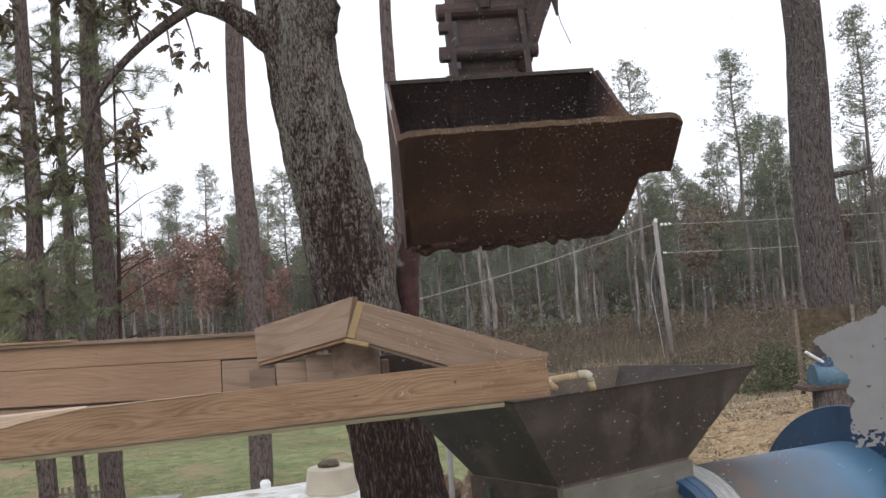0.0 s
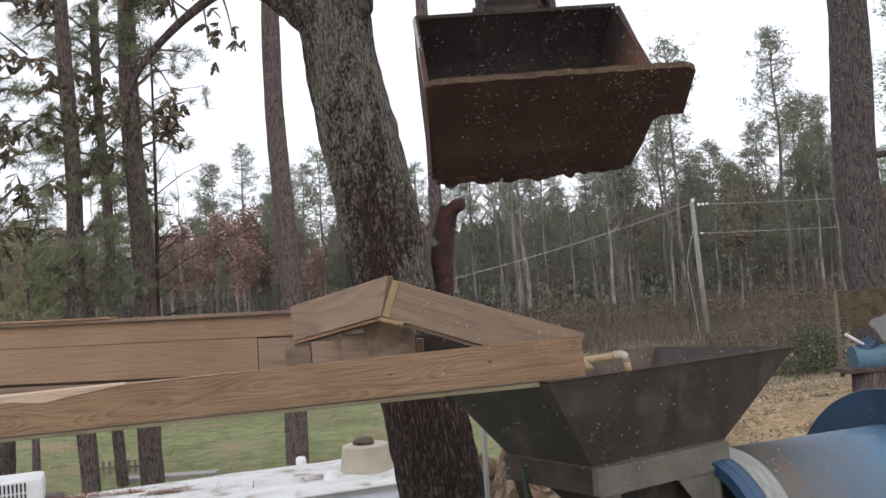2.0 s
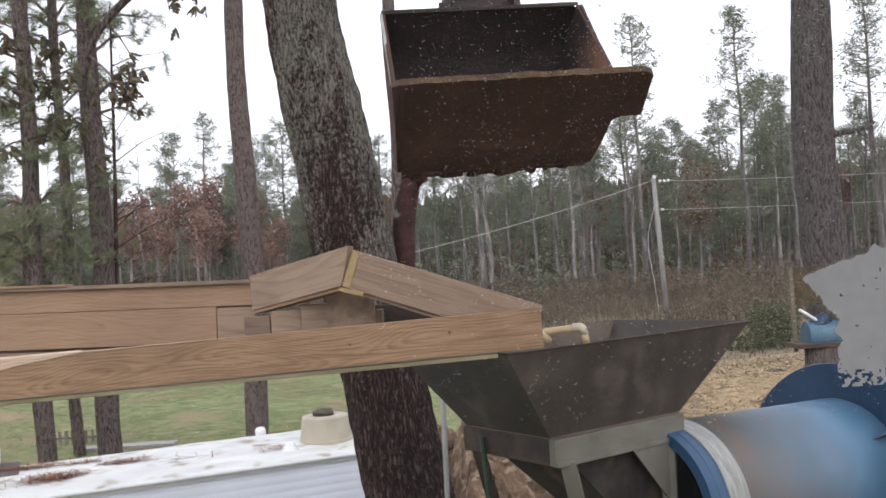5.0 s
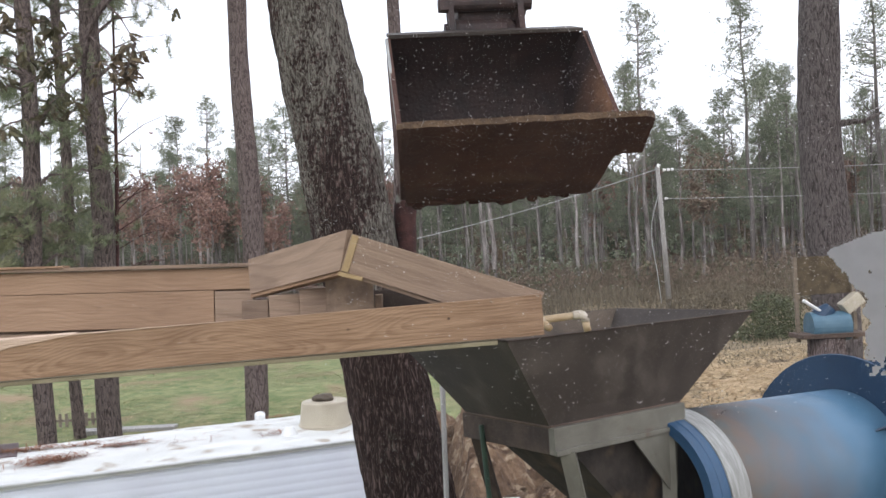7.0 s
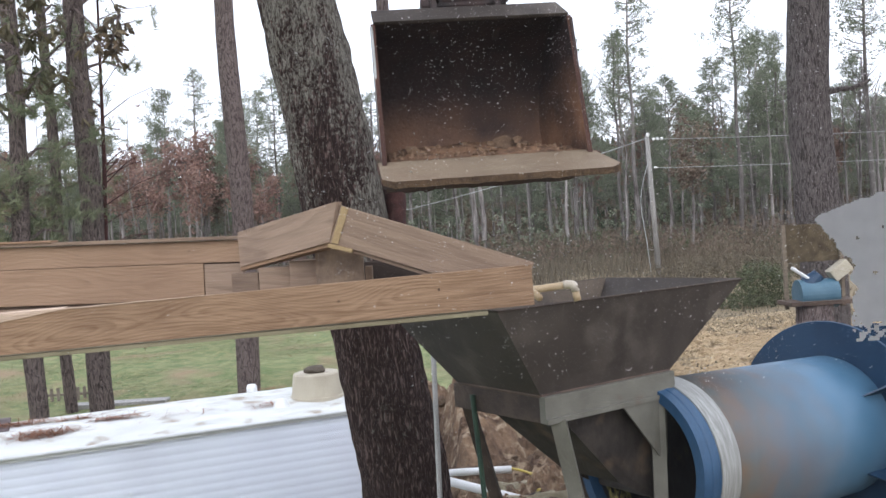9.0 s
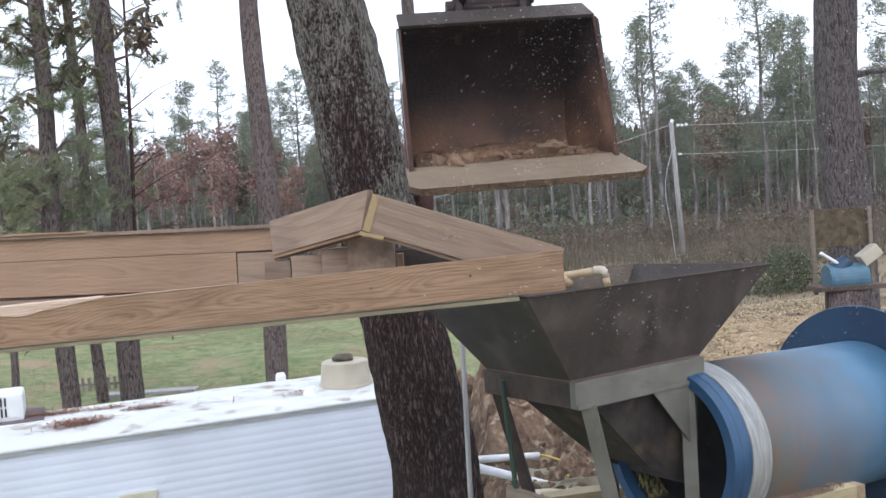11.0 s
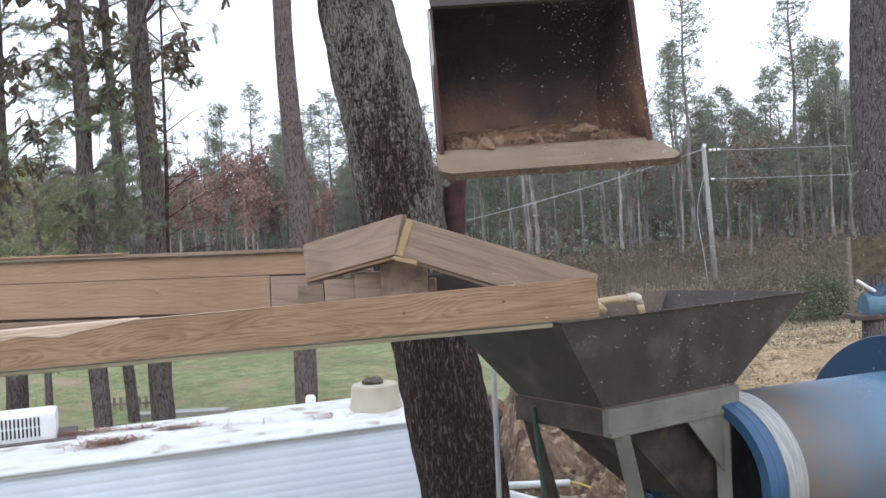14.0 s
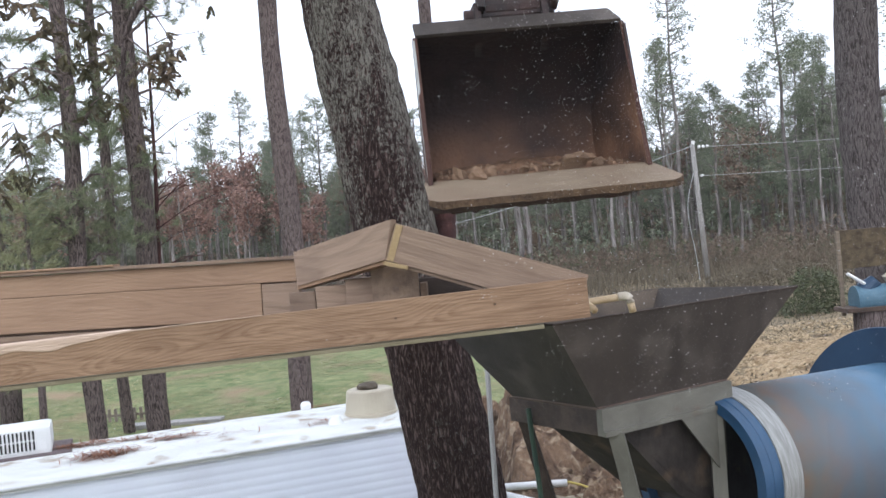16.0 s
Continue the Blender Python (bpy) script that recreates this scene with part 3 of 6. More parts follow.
# brown leaf litter on the ground under the woods
f_m = M["grass"]
fn_, fl_ = f_m.node_tree.nodes, f_m.node_tree.links
f_b = fn_["Principled BSDF"]
f_src = f_b.inputs["Base Color"].links[0].from_socket
f_tc, f_sp, f_no, f_ad, f_ra, f_mx = (fn_.new("ShaderNode" + k) for k in ("TexCoord", "SeparateXYZ", "TexNoise", "Math", "MapRange", "MixRGB"))
fl_.new(f_tc.outputs["Object"], f_sp.inputs[0]), fl_.new(f_tc.outputs["Object"], f_no.inputs[0])
f_no.inputs["Scale"].default_value, f_no.inputs["Detail"].default_value = 0.3, 6
f_ad.operation = "MULTIPLY_ADD"
f_ad.inputs[1].default_value = 14.0
fl_.new(f_no.outputs[0], f_ad.inputs[0]), fl_.new(f_sp.outputs[1], f_ad.inputs[2])
f_ra.inputs["From Min"].default_value, f_ra.inputs["From Max"].default_value = 40.0, 50.0
fl_.new(f_ad.outputs[0], f_ra.inputs[0]), fl_.new(f_ra.outputs[0], f_mx.inputs[0])
f_mx.inputs[2].default_value = (0.085, 0.06, 0.042, 1)
f_a2, f_r2, f_m2 = (fn_.new("ShaderNode" + k) for k in ("Math", "MapRange", "MixRGB"))
f_a2.operation = "MULTIPLY_ADD"
f_a2.inputs[1].default_value = 5.0
fl_.new(f_no.outputs[0], f_a2.inputs[0]), fl_.new(f_sp.outputs[0], f_a2.inputs[2])
f_r2.inputs["From Min"].default_value, f_r2.inputs["From Max"].default_value = 2.6, 4.6
fl_.new(f_a2.outputs[0], f_r2.inputs[0]), fl_.new(f_r2.outputs[0], f_m2.inputs[0])
f_m2.inputs[2].default_value = (0.20, 0.155, 0.095, 1)
fl_.new(f_src, f_m2.inputs[1]), fl_.new(f_m2.outputs[0], f_mx.inputs[1]), fl_.new(f_mx.outputs[0], f_b.inputs["Base Color"])


# ------------------------------------------------------------------ mesh helpers
def link(name, bm, material, parent=None, label="", smooth=False, m=None):
    me = bpy.data.meshes.new(name)
    bm.normal_update()
    bm.to_mesh(me)
    bm.free()
    for mm in (material if isinstance(material, (list, tuple)) else [material]):
        me.materials.append(mm)
    if smooth:
        me.polygons.foreach_set("use_smooth", [True] * len(me.polygons))
    ob = new(name, me)
    if parent is not None:
        ob.parent = parent
    if m is not None:
        ob.matrix_basis = m
    if label:
        ob["label"] = label
    return ob


def part(name, bm, material, parent, label="", m=None, smooth=False):
    return link(name, bm, material, parent, label, smooth, m)


def empty(name, m, label, category, group="", kind=""):
    ob = new(name)
    ob.empty_display_size = 0.2
    ob.matrix_basis = m
    return tagged(ob, label, category, group, kind)


def box(sx, sy, sz, bevel=0.004, at=(0, 0, 0), bm=None, rot=None):
    """A bevelled box centred on at."""
    b = bmesh.new()
    bmesh.ops.create_cube(b, size=1)
    bmesh.ops.scale(b, vec=(sx, sy, sz), verts=b.verts)
    if bevel:
        bmesh.ops.bevel(b, geom=list(b.edges), offset=bevel, segments=2, affect="EDGES", profile=0.7)
    if rot is not None:
        bmesh.ops.transform(b, matrix=rot.to_4x4(), verts=b.verts)
    bmesh.ops.translate(b, vec=at, verts=b.verts)
    return merge(bm, b)


def merge(bm, b):
    if bm is None:
        return b
    me = bpy.data.meshes.new("tmp")
    b.to_mesh(me)
    b.free()
    bm.from_mesh(me)
    bpy.data.meshes.remove(me)
    return bm


def tube(points, radii, sides=12, bm=None, cap=True, wobble=0.0, ridge=0.0, seed=0, grain=(11, 2.6)):
    """A tapered tube along points, optionally rough like bark."""
    b = bmesh.new() if bm is None else bm
    pts = [Vector(p) for p in points]
    if not isinstance(radii, (list, tuple)):
        radii = [radii] * len(pts)
    rings = []
    for i, p in enumerate(pts):
        d = (pts[min(i + 1, len(pts) - 1)] - pts[max(i - 1, 0)]).normalized()
        up = Vector((0, 0, 1)) if abs(d.z) < 0.9 else Vector((0, 1, 0))
        u = d.cross(up).normalized()
        v = d.cross(u)
        ring = []
        for k in range(sides):
            a = 2 * math.pi * k / sides
            q = u * math.cos(a) + v * math.sin(a)
            r = radii[i]
            if wobble or ridge:
                s = p + q * r
                r *= 1 + wobble * noise.noise(s * 1.3 + Vector((seed, 0, 0)))
                if ridge:
                    r += ridge * abs(noise.noise(Vector((s.x * grain[0], s.y * grain[0], s.z * grain[1] + seed)))) - ridge * 0.3
            ring.append(b.verts.new(p + q * r))
        rings.append(ring)
    for r0, r1 in zip(rings, rings[1:]):
        for k in range(sides):
            b.faces.new((r0[k], r0[(k + 1) % sides], r1[(k + 1) % sides], r1[k]))
    if cap:
        b.faces.new(rings[0][::-1])
        b.faces.new(rings[-1])
    return b


def dense(points, radii, step):
    """Resample a polyline with its radii, smoothed, at about that step."""
    pts = [Vector(p) for p in points]
    out, ro = [], []
    for i in range(len(pts) - 1):
        p0, p1, p2, p3 = pts[max(i - 1, 0)], pts[i], pts[i + 1], pts[min(i + 2, len(pts) - 1)]
        k = max(1, int((p2 - p1).length / step))
        for j in range(k):
            t = j / k
            out.append(0.5 * ((2 * p1) + (p2 - p0) * t + (2 * p0 - 5 * p1 + 4 * p2 - p3) * t * t + (3 * p1 - p0 - 3 * p2 + p3) * t ** 3))
            ro.append(radii[i] * (1 - t) + radii[i + 1] * t)
    return out + [pts[-1]], ro + [radii[-1]]


def along(p0, p1):
    """A pose at the middle of p0-p1 whose x runs along it, z kept upward; and the length."""
    a, b = Vector(p0), Vector(p1)
    x = (b - a).normalized()
    y = Vector((0, 0, 1)).cross(x).normalized()
    z = x.cross(y)
    return Matrix.Translation((a + b) / 2) @ Matrix((x, y, z)).transposed().to_4x4(), (b - a).length


def plate(corners, thick, bm=None):
    """A flat plate from corners in order, given thickness along its normal."""
    b = bmesh.new() if bm is None else bm
    c = [Vector(p) for p in corners]
    nrm = (c[1] - c[0]).cross(c[2] - c[0]).normalized() * thick
    v0, v1 = [b.verts.new(p) for p in c], [b.verts.new(p + nrm) for p in c]
    b.faces.new(v0[::-1])
    b.faces.new(v1)
    for i in range(len(c)):
        j = (i + 1) % len(c)
        b.faces.new((v0[i], v0[j], v1[j], v1[i]))
    return b


def lathe(profile, sides=48):
    """Profile of (x, radius) turned about the x axis."""
    b = bmesh.new()
    rings = [[b.verts.new((x, r * math.cos(2 * math.pi * k / sides), r * math.sin(2 * math.pi * k / sides))) for k in range(sides)] for x, r in profile]
    for r0, r1 in zip(rings, rings[1:]):
        for k in range(sides):
            b.faces.new((r0[k], r1[k], r1[(k + 1) % sides], r0[(k + 1) % sides]))
    return b


# ------------------------------------------------------------------ ground
def ground_z(x, y):
    z = 0.027 * max(0.0, y - 14)
    if y > 60:
        z = 0.027 * 46 + 0.004 * (y - 60)
    # the lower terrace on which the trailer stands
    k = max(0.0, min(1.0, (0.2 - x) / 0.8)) * max(0.0, min(1.0, (12.6 - y) / 1.0)) * max(0.0, min(1.0, (y - 4.5) / 1.0))
    return z - 1.55 * k


def make_ground():
    b = bmesh.new()
    xs = [-900, -300, -120, -60] + [-40 + 0.8 * i for i in range(101)] + [60, 120, 300, 900]
    ys = [-300, -60, -20, -8] + [-4 + 0.5 * i for i in range(80)] + [38, 42, 48, 56, 64, 76, 100, 200, 900]
    rows = []
    for y in ys:
        rows.append([b.verts.new((x, y, ground_z(x, y) + (0.10 * noise.noise(Vector((x * 0.35, y * 0.35, 0))) + 0.05 * noise.noise(Vector((x * 1.7, y * 1.7, 3)))
                     if abs(x) < 45 and 9 < y < 60 else 0))) for x in xs])
    for r0, r1 in zip(rows, rows[1:]):
        for i in range(len(xs) - 1):
            b.faces.new((r0[i], r0[i + 1], r1[i + 1], r1[i]))
    ob = link("ground", b, M["grass"], smooth=True)
    tagged(ob, "rough winter grass with leaf litter and bare patches", "ground", kind="structure")


make_ground()


def heap(name, cx, cy, sx, sy, h, material, label, category, seed, n=26, rough=0.5):
    """A low uneven mound of loose earth lying on the ground."""
    b = bmesh.new()
    rows = []
    for j in range(n):
        row = []
        for i in range(n):
            u, v = i / (n - 1) * 2 - 1, j / (n - 1) * 2 - 1
            x, y = cx + u * sx, cy + v * sy
            f = max(0.0, 1 - (u * u + v * v)) ** 0.7
            q = Vector((x * 1.6, y * 1.6, seed))
            z = ground_z(x, y) - 0.12 + f * (h + 0.12) * (1 + rough * noise.noise(q)) + f * rough * 0.3 * h * noise.noise(q * 4.2) + f * 0.09 * noise.noise(q * 9) + f * 0.05 * noise.noise(q * 19) + f * 0.03 * noise.noise(q * 41)
            row.append(b.verts.new((x, y, z)))
        rows.append(row)
    for r0, r1 in zip(rows, rows[1:]):
        for i in range(n - 1):
            b.faces.new((r0[i], r0[i + 1], r1[i + 1], r1[i]))
    ob = link(name, b, material)
    return tagged(ob, label, category, kind="stuff")


heap("clay_patch", 7.0, 15.5, 6.5, 5.0, 0.07, M["clay"], "trampled yellow clay ground beside the machine", "ground", 2, n=110, rough=0.5)
heap("dirt_bank", 1.25, 11.6, 2.6, 2.4, 0.50, M["dirt"], "dug bank of red-brown dirt", "dirt pile", 5, n=190, rough=1.2)
heap("dirt_spoil", 0.9, 9.0, 1.4, 2.0, 0.10, M["dirt"], "churned muddy dirt under the machine", "dirt", 9, n=150, rough=1.3)


# ------------------------------------------------------------------ woods
def tuft(b, c, size, count, rng, flat=0.6, droop=0.0):
    """A clump of small blades round c."""
    for _ in range(count):
        d = Vector((rng.gauss(0, 1), rng.gauss(0, 1), rng.gauss(0, flat))).normalized()
        p = c + d * size * rng.uniform(0.1, 1.0)
        u = Vector((rng.gauss(0, 1), rng.gauss(0, 1), rng.gauss(0, 1) - droop)).normalized() * size * rng.uniform(0.25, 0.6)
        v = u.cross(d).normalized() * size * rng.uniform(0.08, 0.2)
        b.faces.new([b.verts.new(q) for q in (p - u * 0.2, p + u * 0.4 + v, p + u, p + u * 0.4 - v)])


def pine(height, radius, crown_from, seed, bark, leaf, spread=1.0, density=1.0, lean=0.0, blade=10):
    """A loblolly pine: tall tapered trunk, whorls of limbs high up, open tufts of needles. Returns the thing at the origin."""
    rng = random.Random(seed)
    ob = empty("pine_tree", Matrix.Identity(4), "tall straight pine with an open needle crown", "tree")
    n = 12
    pts = [(lean * height * (i / n) ** 1.4 + 0.06 * math.sin(i * 1.3 + seed), 0.05 * math.cos(i + seed), -0.2 + (height + 0.2) * i / n) for i in range(n + 1)]
    part("trunk", tube(pts, [radius * (1 - 0.8 * i / n) * (1.15 if i == 0 else 1) for i in range(n + 1)], 10, wobble=0.08), bark, ob, smooth=True)
    limbs, crown = bmesh.new(), bmesh.new()
    deep = height * (1 - crown_from)
    z = height * crown_from
    while z < height * 1.01:
        f = min(1.0, (z - height * crown_from) / deep)
        reach = spread * deep * rng.uniform(0.17, 0.34) * (0.5 + 0.5 * min(1, f * 3)) * (1 - 0.78 * f ** 1.3)
        for _ in range(rng.randint(2, 4)):
            a = rng.uniform(0, 6.283)
            p0 = Vector((lean * height * (z / height) ** 1.4, 0, z))
            tip = p0 + Vector((math.cos(a) * reach, math.sin(a) * reach, reach * rng.uniform(0.25, 0.75)))
            mid = (p0 + tip) / 2 + Vector((0, 0, -0.10 * reach))
            tube([p0, mid, tip], [0.0045 * height ** 0.7, 0.003 * height ** 0.7, 0.002], 4, limbs, cap=False)
            for q in range(rng.randint(2, 3)):
                c = mid.lerp(tip, rng.uniform(0.1, 1.15)) + Vector((rng.gauss(0, 0.18), rng.gauss(0, 0.18), rng.gauss(0.05, 0.12))) * reach
                wide = rng.uniform(0.14, 0.25)
                for k in range(int(density * rng.uniform(9, 15))):
                    tuft(crown, c + Vector((rng.gauss(0, wide), rng.gauss(0, wide), rng.gauss(0, wide * 0.7))), rng.uniform(0.10, 0.20), blade, rng)
        z += deep * rng.uniform(0.035, 0.065)
    part("limb", limbs, bark, ob)["kind"] = "stuff"
    part("crown", crown, leaf, ob)["kind"] = "stuff"
    return ob


def bare_tree(height, radius, seed, bark, leaf=None, label="thin leafless grey sapling", leaves=60, spread=0.8):
    rng = random.Random(seed)
    ob = empty("bare_tree", Matrix.Identity(4), label, "tree")
    n = 8
    lx, ly = rng.uniform(-0.05, 0.05), rng.uniform(-0.03, 0.03)
    pts = [(lx * height * (i / n) + 0.05 * math.sin(i * 1.7 + seed), ly * height * i / n, -0.2 + (height + 0.2) * i / n) for i in range(n + 1)]
    b = tube(pts, [radius * (1 - 0.75 * i / n) for i in range(n + 1)], 7)
    part("trunk", b, bark, ob, smooth=True)
    limbs, crown = bmesh.new(), bmesh.new()
    for k in range(16):
        f = rng.uniform(0.45, 1.0)
        p0 = Vector((lx * height * f, ly * height * f, height * f))
        a, r = rng.uniform(0, 6.283), height * rng.uniform(0.06, 0.17)
        p2 = p0 + Vector((math.cos(a) * r, math.sin(a) * r, r * rng.uniform(0.6, 1.4)))
        tube([p0, (p0 + p2) / 2 + Vector((0, 0, -0.1 * r)), p2], [radius * 0.3, radius * 0.2, radius * 0.08], 4, limbs, cap=False)
        if leaf:
            for _ in range(leaves // 16 + 1):
                tuft(crown, p0.lerp(p2, rng.uniform(0.3, 1.1)) + Vector((rng.gauss(0, 0.3), rng.gauss(0, 0.3), rng.gauss(0, 0.3))) * spread, rng.uniform(0.2, 0.4) * spread, 9, rng)
    part("limb", limbs, bark, ob)["kind"] = "stuff"
    if leaf:
        part("crown", crown, leaf, ob)["kind"] = "stuff"
    else:
        crown.free()
    return ob


def place(ob, x, y, turn=0.0, size=1.0):
    c = copy_thing(ob, pose(x, y, ground_z(x, y), 0, 0, turn) @ Matrix.Diagonal((size, size, size, 1)))
    c.scale = (size, size, size)
    return c


def woods():
    rng = random.Random(11)
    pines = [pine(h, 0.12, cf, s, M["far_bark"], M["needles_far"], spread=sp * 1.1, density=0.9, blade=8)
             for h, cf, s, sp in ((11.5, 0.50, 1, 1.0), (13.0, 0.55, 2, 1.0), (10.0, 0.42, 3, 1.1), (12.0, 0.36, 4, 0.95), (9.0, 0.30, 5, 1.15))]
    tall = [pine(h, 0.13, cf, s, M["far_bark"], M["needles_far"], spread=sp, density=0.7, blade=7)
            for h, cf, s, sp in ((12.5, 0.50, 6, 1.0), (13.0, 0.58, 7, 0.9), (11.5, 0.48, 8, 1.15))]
    poles = [bare_tree(h, r, s, M["far_bark"]) for h, r, s in ((8.0, 0.10, 1), (9.5, 0.12, 2), (7.0, 0.08, 3), (8.5, 0.14, 4))]
    rusty = [bare_tree(7.5, 0.10, 21, M["far_bark"], M["rust_leaf"], "autumn hardwood with rusty red leaves", 300, spread=1.0),
             bare_tree(6.5, 0.10, 22, M["far_bark"], M["brown_leaf"], "hardwood with dry brown leaves", 260, spread=1.0)]
    for p in pines + tall:
        tagged(p, group="far pines")
    for p in poles:
        tagged(p, group="bare saplings at the wood's edge")
    for p in rusty:
        tagged(p, group="autumn hardwoods")
    for i in range(165):
        y = rng.uniform(50, 86)
        x = rng.uniform(-0.56, 0.60) * y
        o = rng.choice(pines)
        s = rng.uniform(0.66, 0.92) * (0.86 if x < -4 else 0.95)
        place(o, x, y, rng.uniform(0, 360), s)
    for x, y, s in ((-12.6, 43, 0.72), (-11.4, 45, 0.85), (-10.2, 42, 0.66), (-9.2, 46, 0.78), (-14.2, 44, 0.8), (-7.6, 44, 0.6)):
        place(rusty[0], x, y, x * 53, s)
    for i in range(38):
        y = rng.uniform(52, 68)
        x = rng.uniform(-0.10, 0.52) * y
        place(pines[3 + i % 2], x, y, rng.uniform(0, 360), rng.uniform(0.42, 0.66))
    for x, y, o, s in ((-7.3, 46, 3, 0.76), (-6.5, 48, 4, 0.92), (-8.3, 47, 3, 0.72), (-5.4, 47, 4, 0.80), (-9.6, 49, 3, 0.70), (7.6, 47, 3, 0.66), (11.0, 48, 4, 0.80),
                       (12.2, 46, 3, 0.60), (13.6, 48, 4, 0.74), (16.4, 47, 3, 0.62), (15.6, 46, 4, 0.80), (18.2, 48, 3, 0.64), (14.6, 49, 3, 0.66), (17.3, 46, 4, 0.74)):
        place(pines[o], x, y, x * 71, s)
    place(rusty[1], 11.5, 42, 40, 0.85)
    for i in range(44):
        y = rng.uniform(43, 56)
        x = rng.uniform(-0.15, 0.52) * y
        place(rng.choice(poles), x, y, rng.uniform(0, 360), rng.uniform(0.7, 1.05))
    for i in range(26):
        y = rng.uniform(44, 56)
        x = rng.uniform(-0.52, -0.05) * y if i < 22 else rng.uniform(0.15, 0.5) * y
        place(rusty[0 if i % 3 else 1], x, y, rng.uniform(0, 360), rng.uniform(0.6, 1.0))
    for x, y, o, s in ((14.4, 44, 1, 0.98), (9.97, 46, 0, 1.05), (9.2, 46, 0, 0.82), (16.2, 45, 3, 0.66), (17.0, 46, 2, 0.85), (20.5, 44, 1, 1.1), (21.8, 42, 0, 1.05), (7.2, 47, 2, 0.9)):
        place(tall[o % 3], x, y, x * 37, s)
    for o in pines + tall + poles + rusty:
        y = 62 + rng.uniform(0, 8)
        x = rng.uniform(-20, 25)
        o.matrix_basis = pose(x, y, ground_z(x, y), 0, 0, 20)


woods()

# dense woods beyond the trees that can be told apart
b = bmesh.new()
rng = random.Random(4)
prev = None
for i in range(901):
    a = radians(-70 + 140 * i / 900)
    x, y = 92 * math.sin(a), 92 * math.cos(a)
    h = 7.3 + 1.2 * noise.noise(Vector((i * 0.05, 0, 0))) + 0.9 * noise.noise(Vector((i * 0.24, 5, 0))) + rng.uniform(-0.55, 0.55)
    h += 1.5 * max(0.0, min(1.0, (x + 6) / 10))
    cur = [b.verts.new((x, y, 0.5)), b.verts.new((x, y, 4.0)), b.verts.new((x * 1.02, y * 1.02, 1.3 + h))]
    if prev:
        b.faces.new((prev[0], cur[0], cur[1], prev[1]))
        b.faces.new((prev[1], cur[1], cur[2], prev[2]))
    prev = cur
tagged(link("backdrop_woods", b, M["back_wood"]), "dark distant wall of mixed woods", "woods", kind="structure")


def brush(name, cx, cy, sx, sy, h, count, leaf, label, seed, size=0.22, blade=8):
    rng = random.Random(seed)
    b = bmesh.new()
    for _ in range(count):
        u, v = rng.gauss(0, 0.5), rng.gauss(0, 0.5)
        x, y = cx + u * sx, cy + v * sy
        z = ground_z(x, y) + h * rng.random() ** 1.3 * max(0.15, 1 - u * u)
        tuft(b, Vector((x, y, z)), size * rng.uniform(0.6, 1.3), blade, rng, flat=1.0)
    return tagged(link(name, b, leaf), label, "shrubs", kind="stuff")


brush("undergrowth", 8, 46, 30, 6, 1.1, 3600, M["brown_leaf"], "tangled brown undergrowth at the wood's edge", 31, size=0.16, blade=12)
brush("undergrowth", -14, 46, 24, 6, 1.6, 1800, M["rust_leaf"], "reddish brown undergrowth at the wood's edge", 32, size=0.17, blade=12)
brush("undergrowth", 4, 49, 40, 5, 2.2, 2400, M["needles_far"], "low green growth among far trunks", 33, size=0.22, blade=12)
brush("undergrowth", 6, 60, 60, 8, 2.6, 2600, M["brown_leaf"], "brown thicket between the far trunks", 37, size=0.30, blade=14)
brush("scrub", 10, 39, 13, 4, 1.15, 1500, M["brown_leaf"], "waist-high brown scrub before the woods", 38, size=0.14, blade=12)
brush("scrub", 7, 41, 12, 4, 1.3, 700, M["shrub_leaf"], "dark green scrub before the woods", 39, size=0.15, blade=12)
brush("evergreen_shrub", 7.7, 22.5, 1.0, 0.8, 1.05, 900, M["shrub_leaf"], "bushy evergreen shrub at the clearing's edge", 34, size=0.11, blade=10)
brush("brush_pile", 8.6, 28, 3.4, 1.5, 0.8, 520, M["weeds"], "pile of cut brush and twigs", 35, size=0.14, blade=11)
brush("young_growth", 12.0, 34, 4.0, 2.0, 1.9, 620, M["brown_leaf"], "thicket of brown-leaved young growth", 36, size=0.12, blade=12)


def lawn(name, x0, x1, y0, y1, count, leaf, label, seed, h=0.10, wide=1.0, lean=0.05, lift=0.02):
    rng = random.Random(seed)
    b = bmesh.new()
    for _ in range(count):
        x, y = rng.uniform(x0, x1), rng.uniform(y0, y1)
        if noise.noise(Vector((x * 0.5, y * 0.5, seed))) < -0.12:
            continue
        z = ground_z(x, y) + lift
        a = rng.uniform(0, 6.283)
        w = Vector((math.cos(a), math.sin(a), 0)) * rng.uniform(0.008, 0.02) * wide
        t = Vector((rng.gauss(0, lean), rng.gauss(0, lean), h * rng.uniform(0.5, 1.4)))
        p = Vector((x, y, z))
        b.faces.new([b.verts.new(q) for q in (p - w, p + w, p + t)])
    tagged(link(name, b, leaf), label, "grass", kind="stuff")


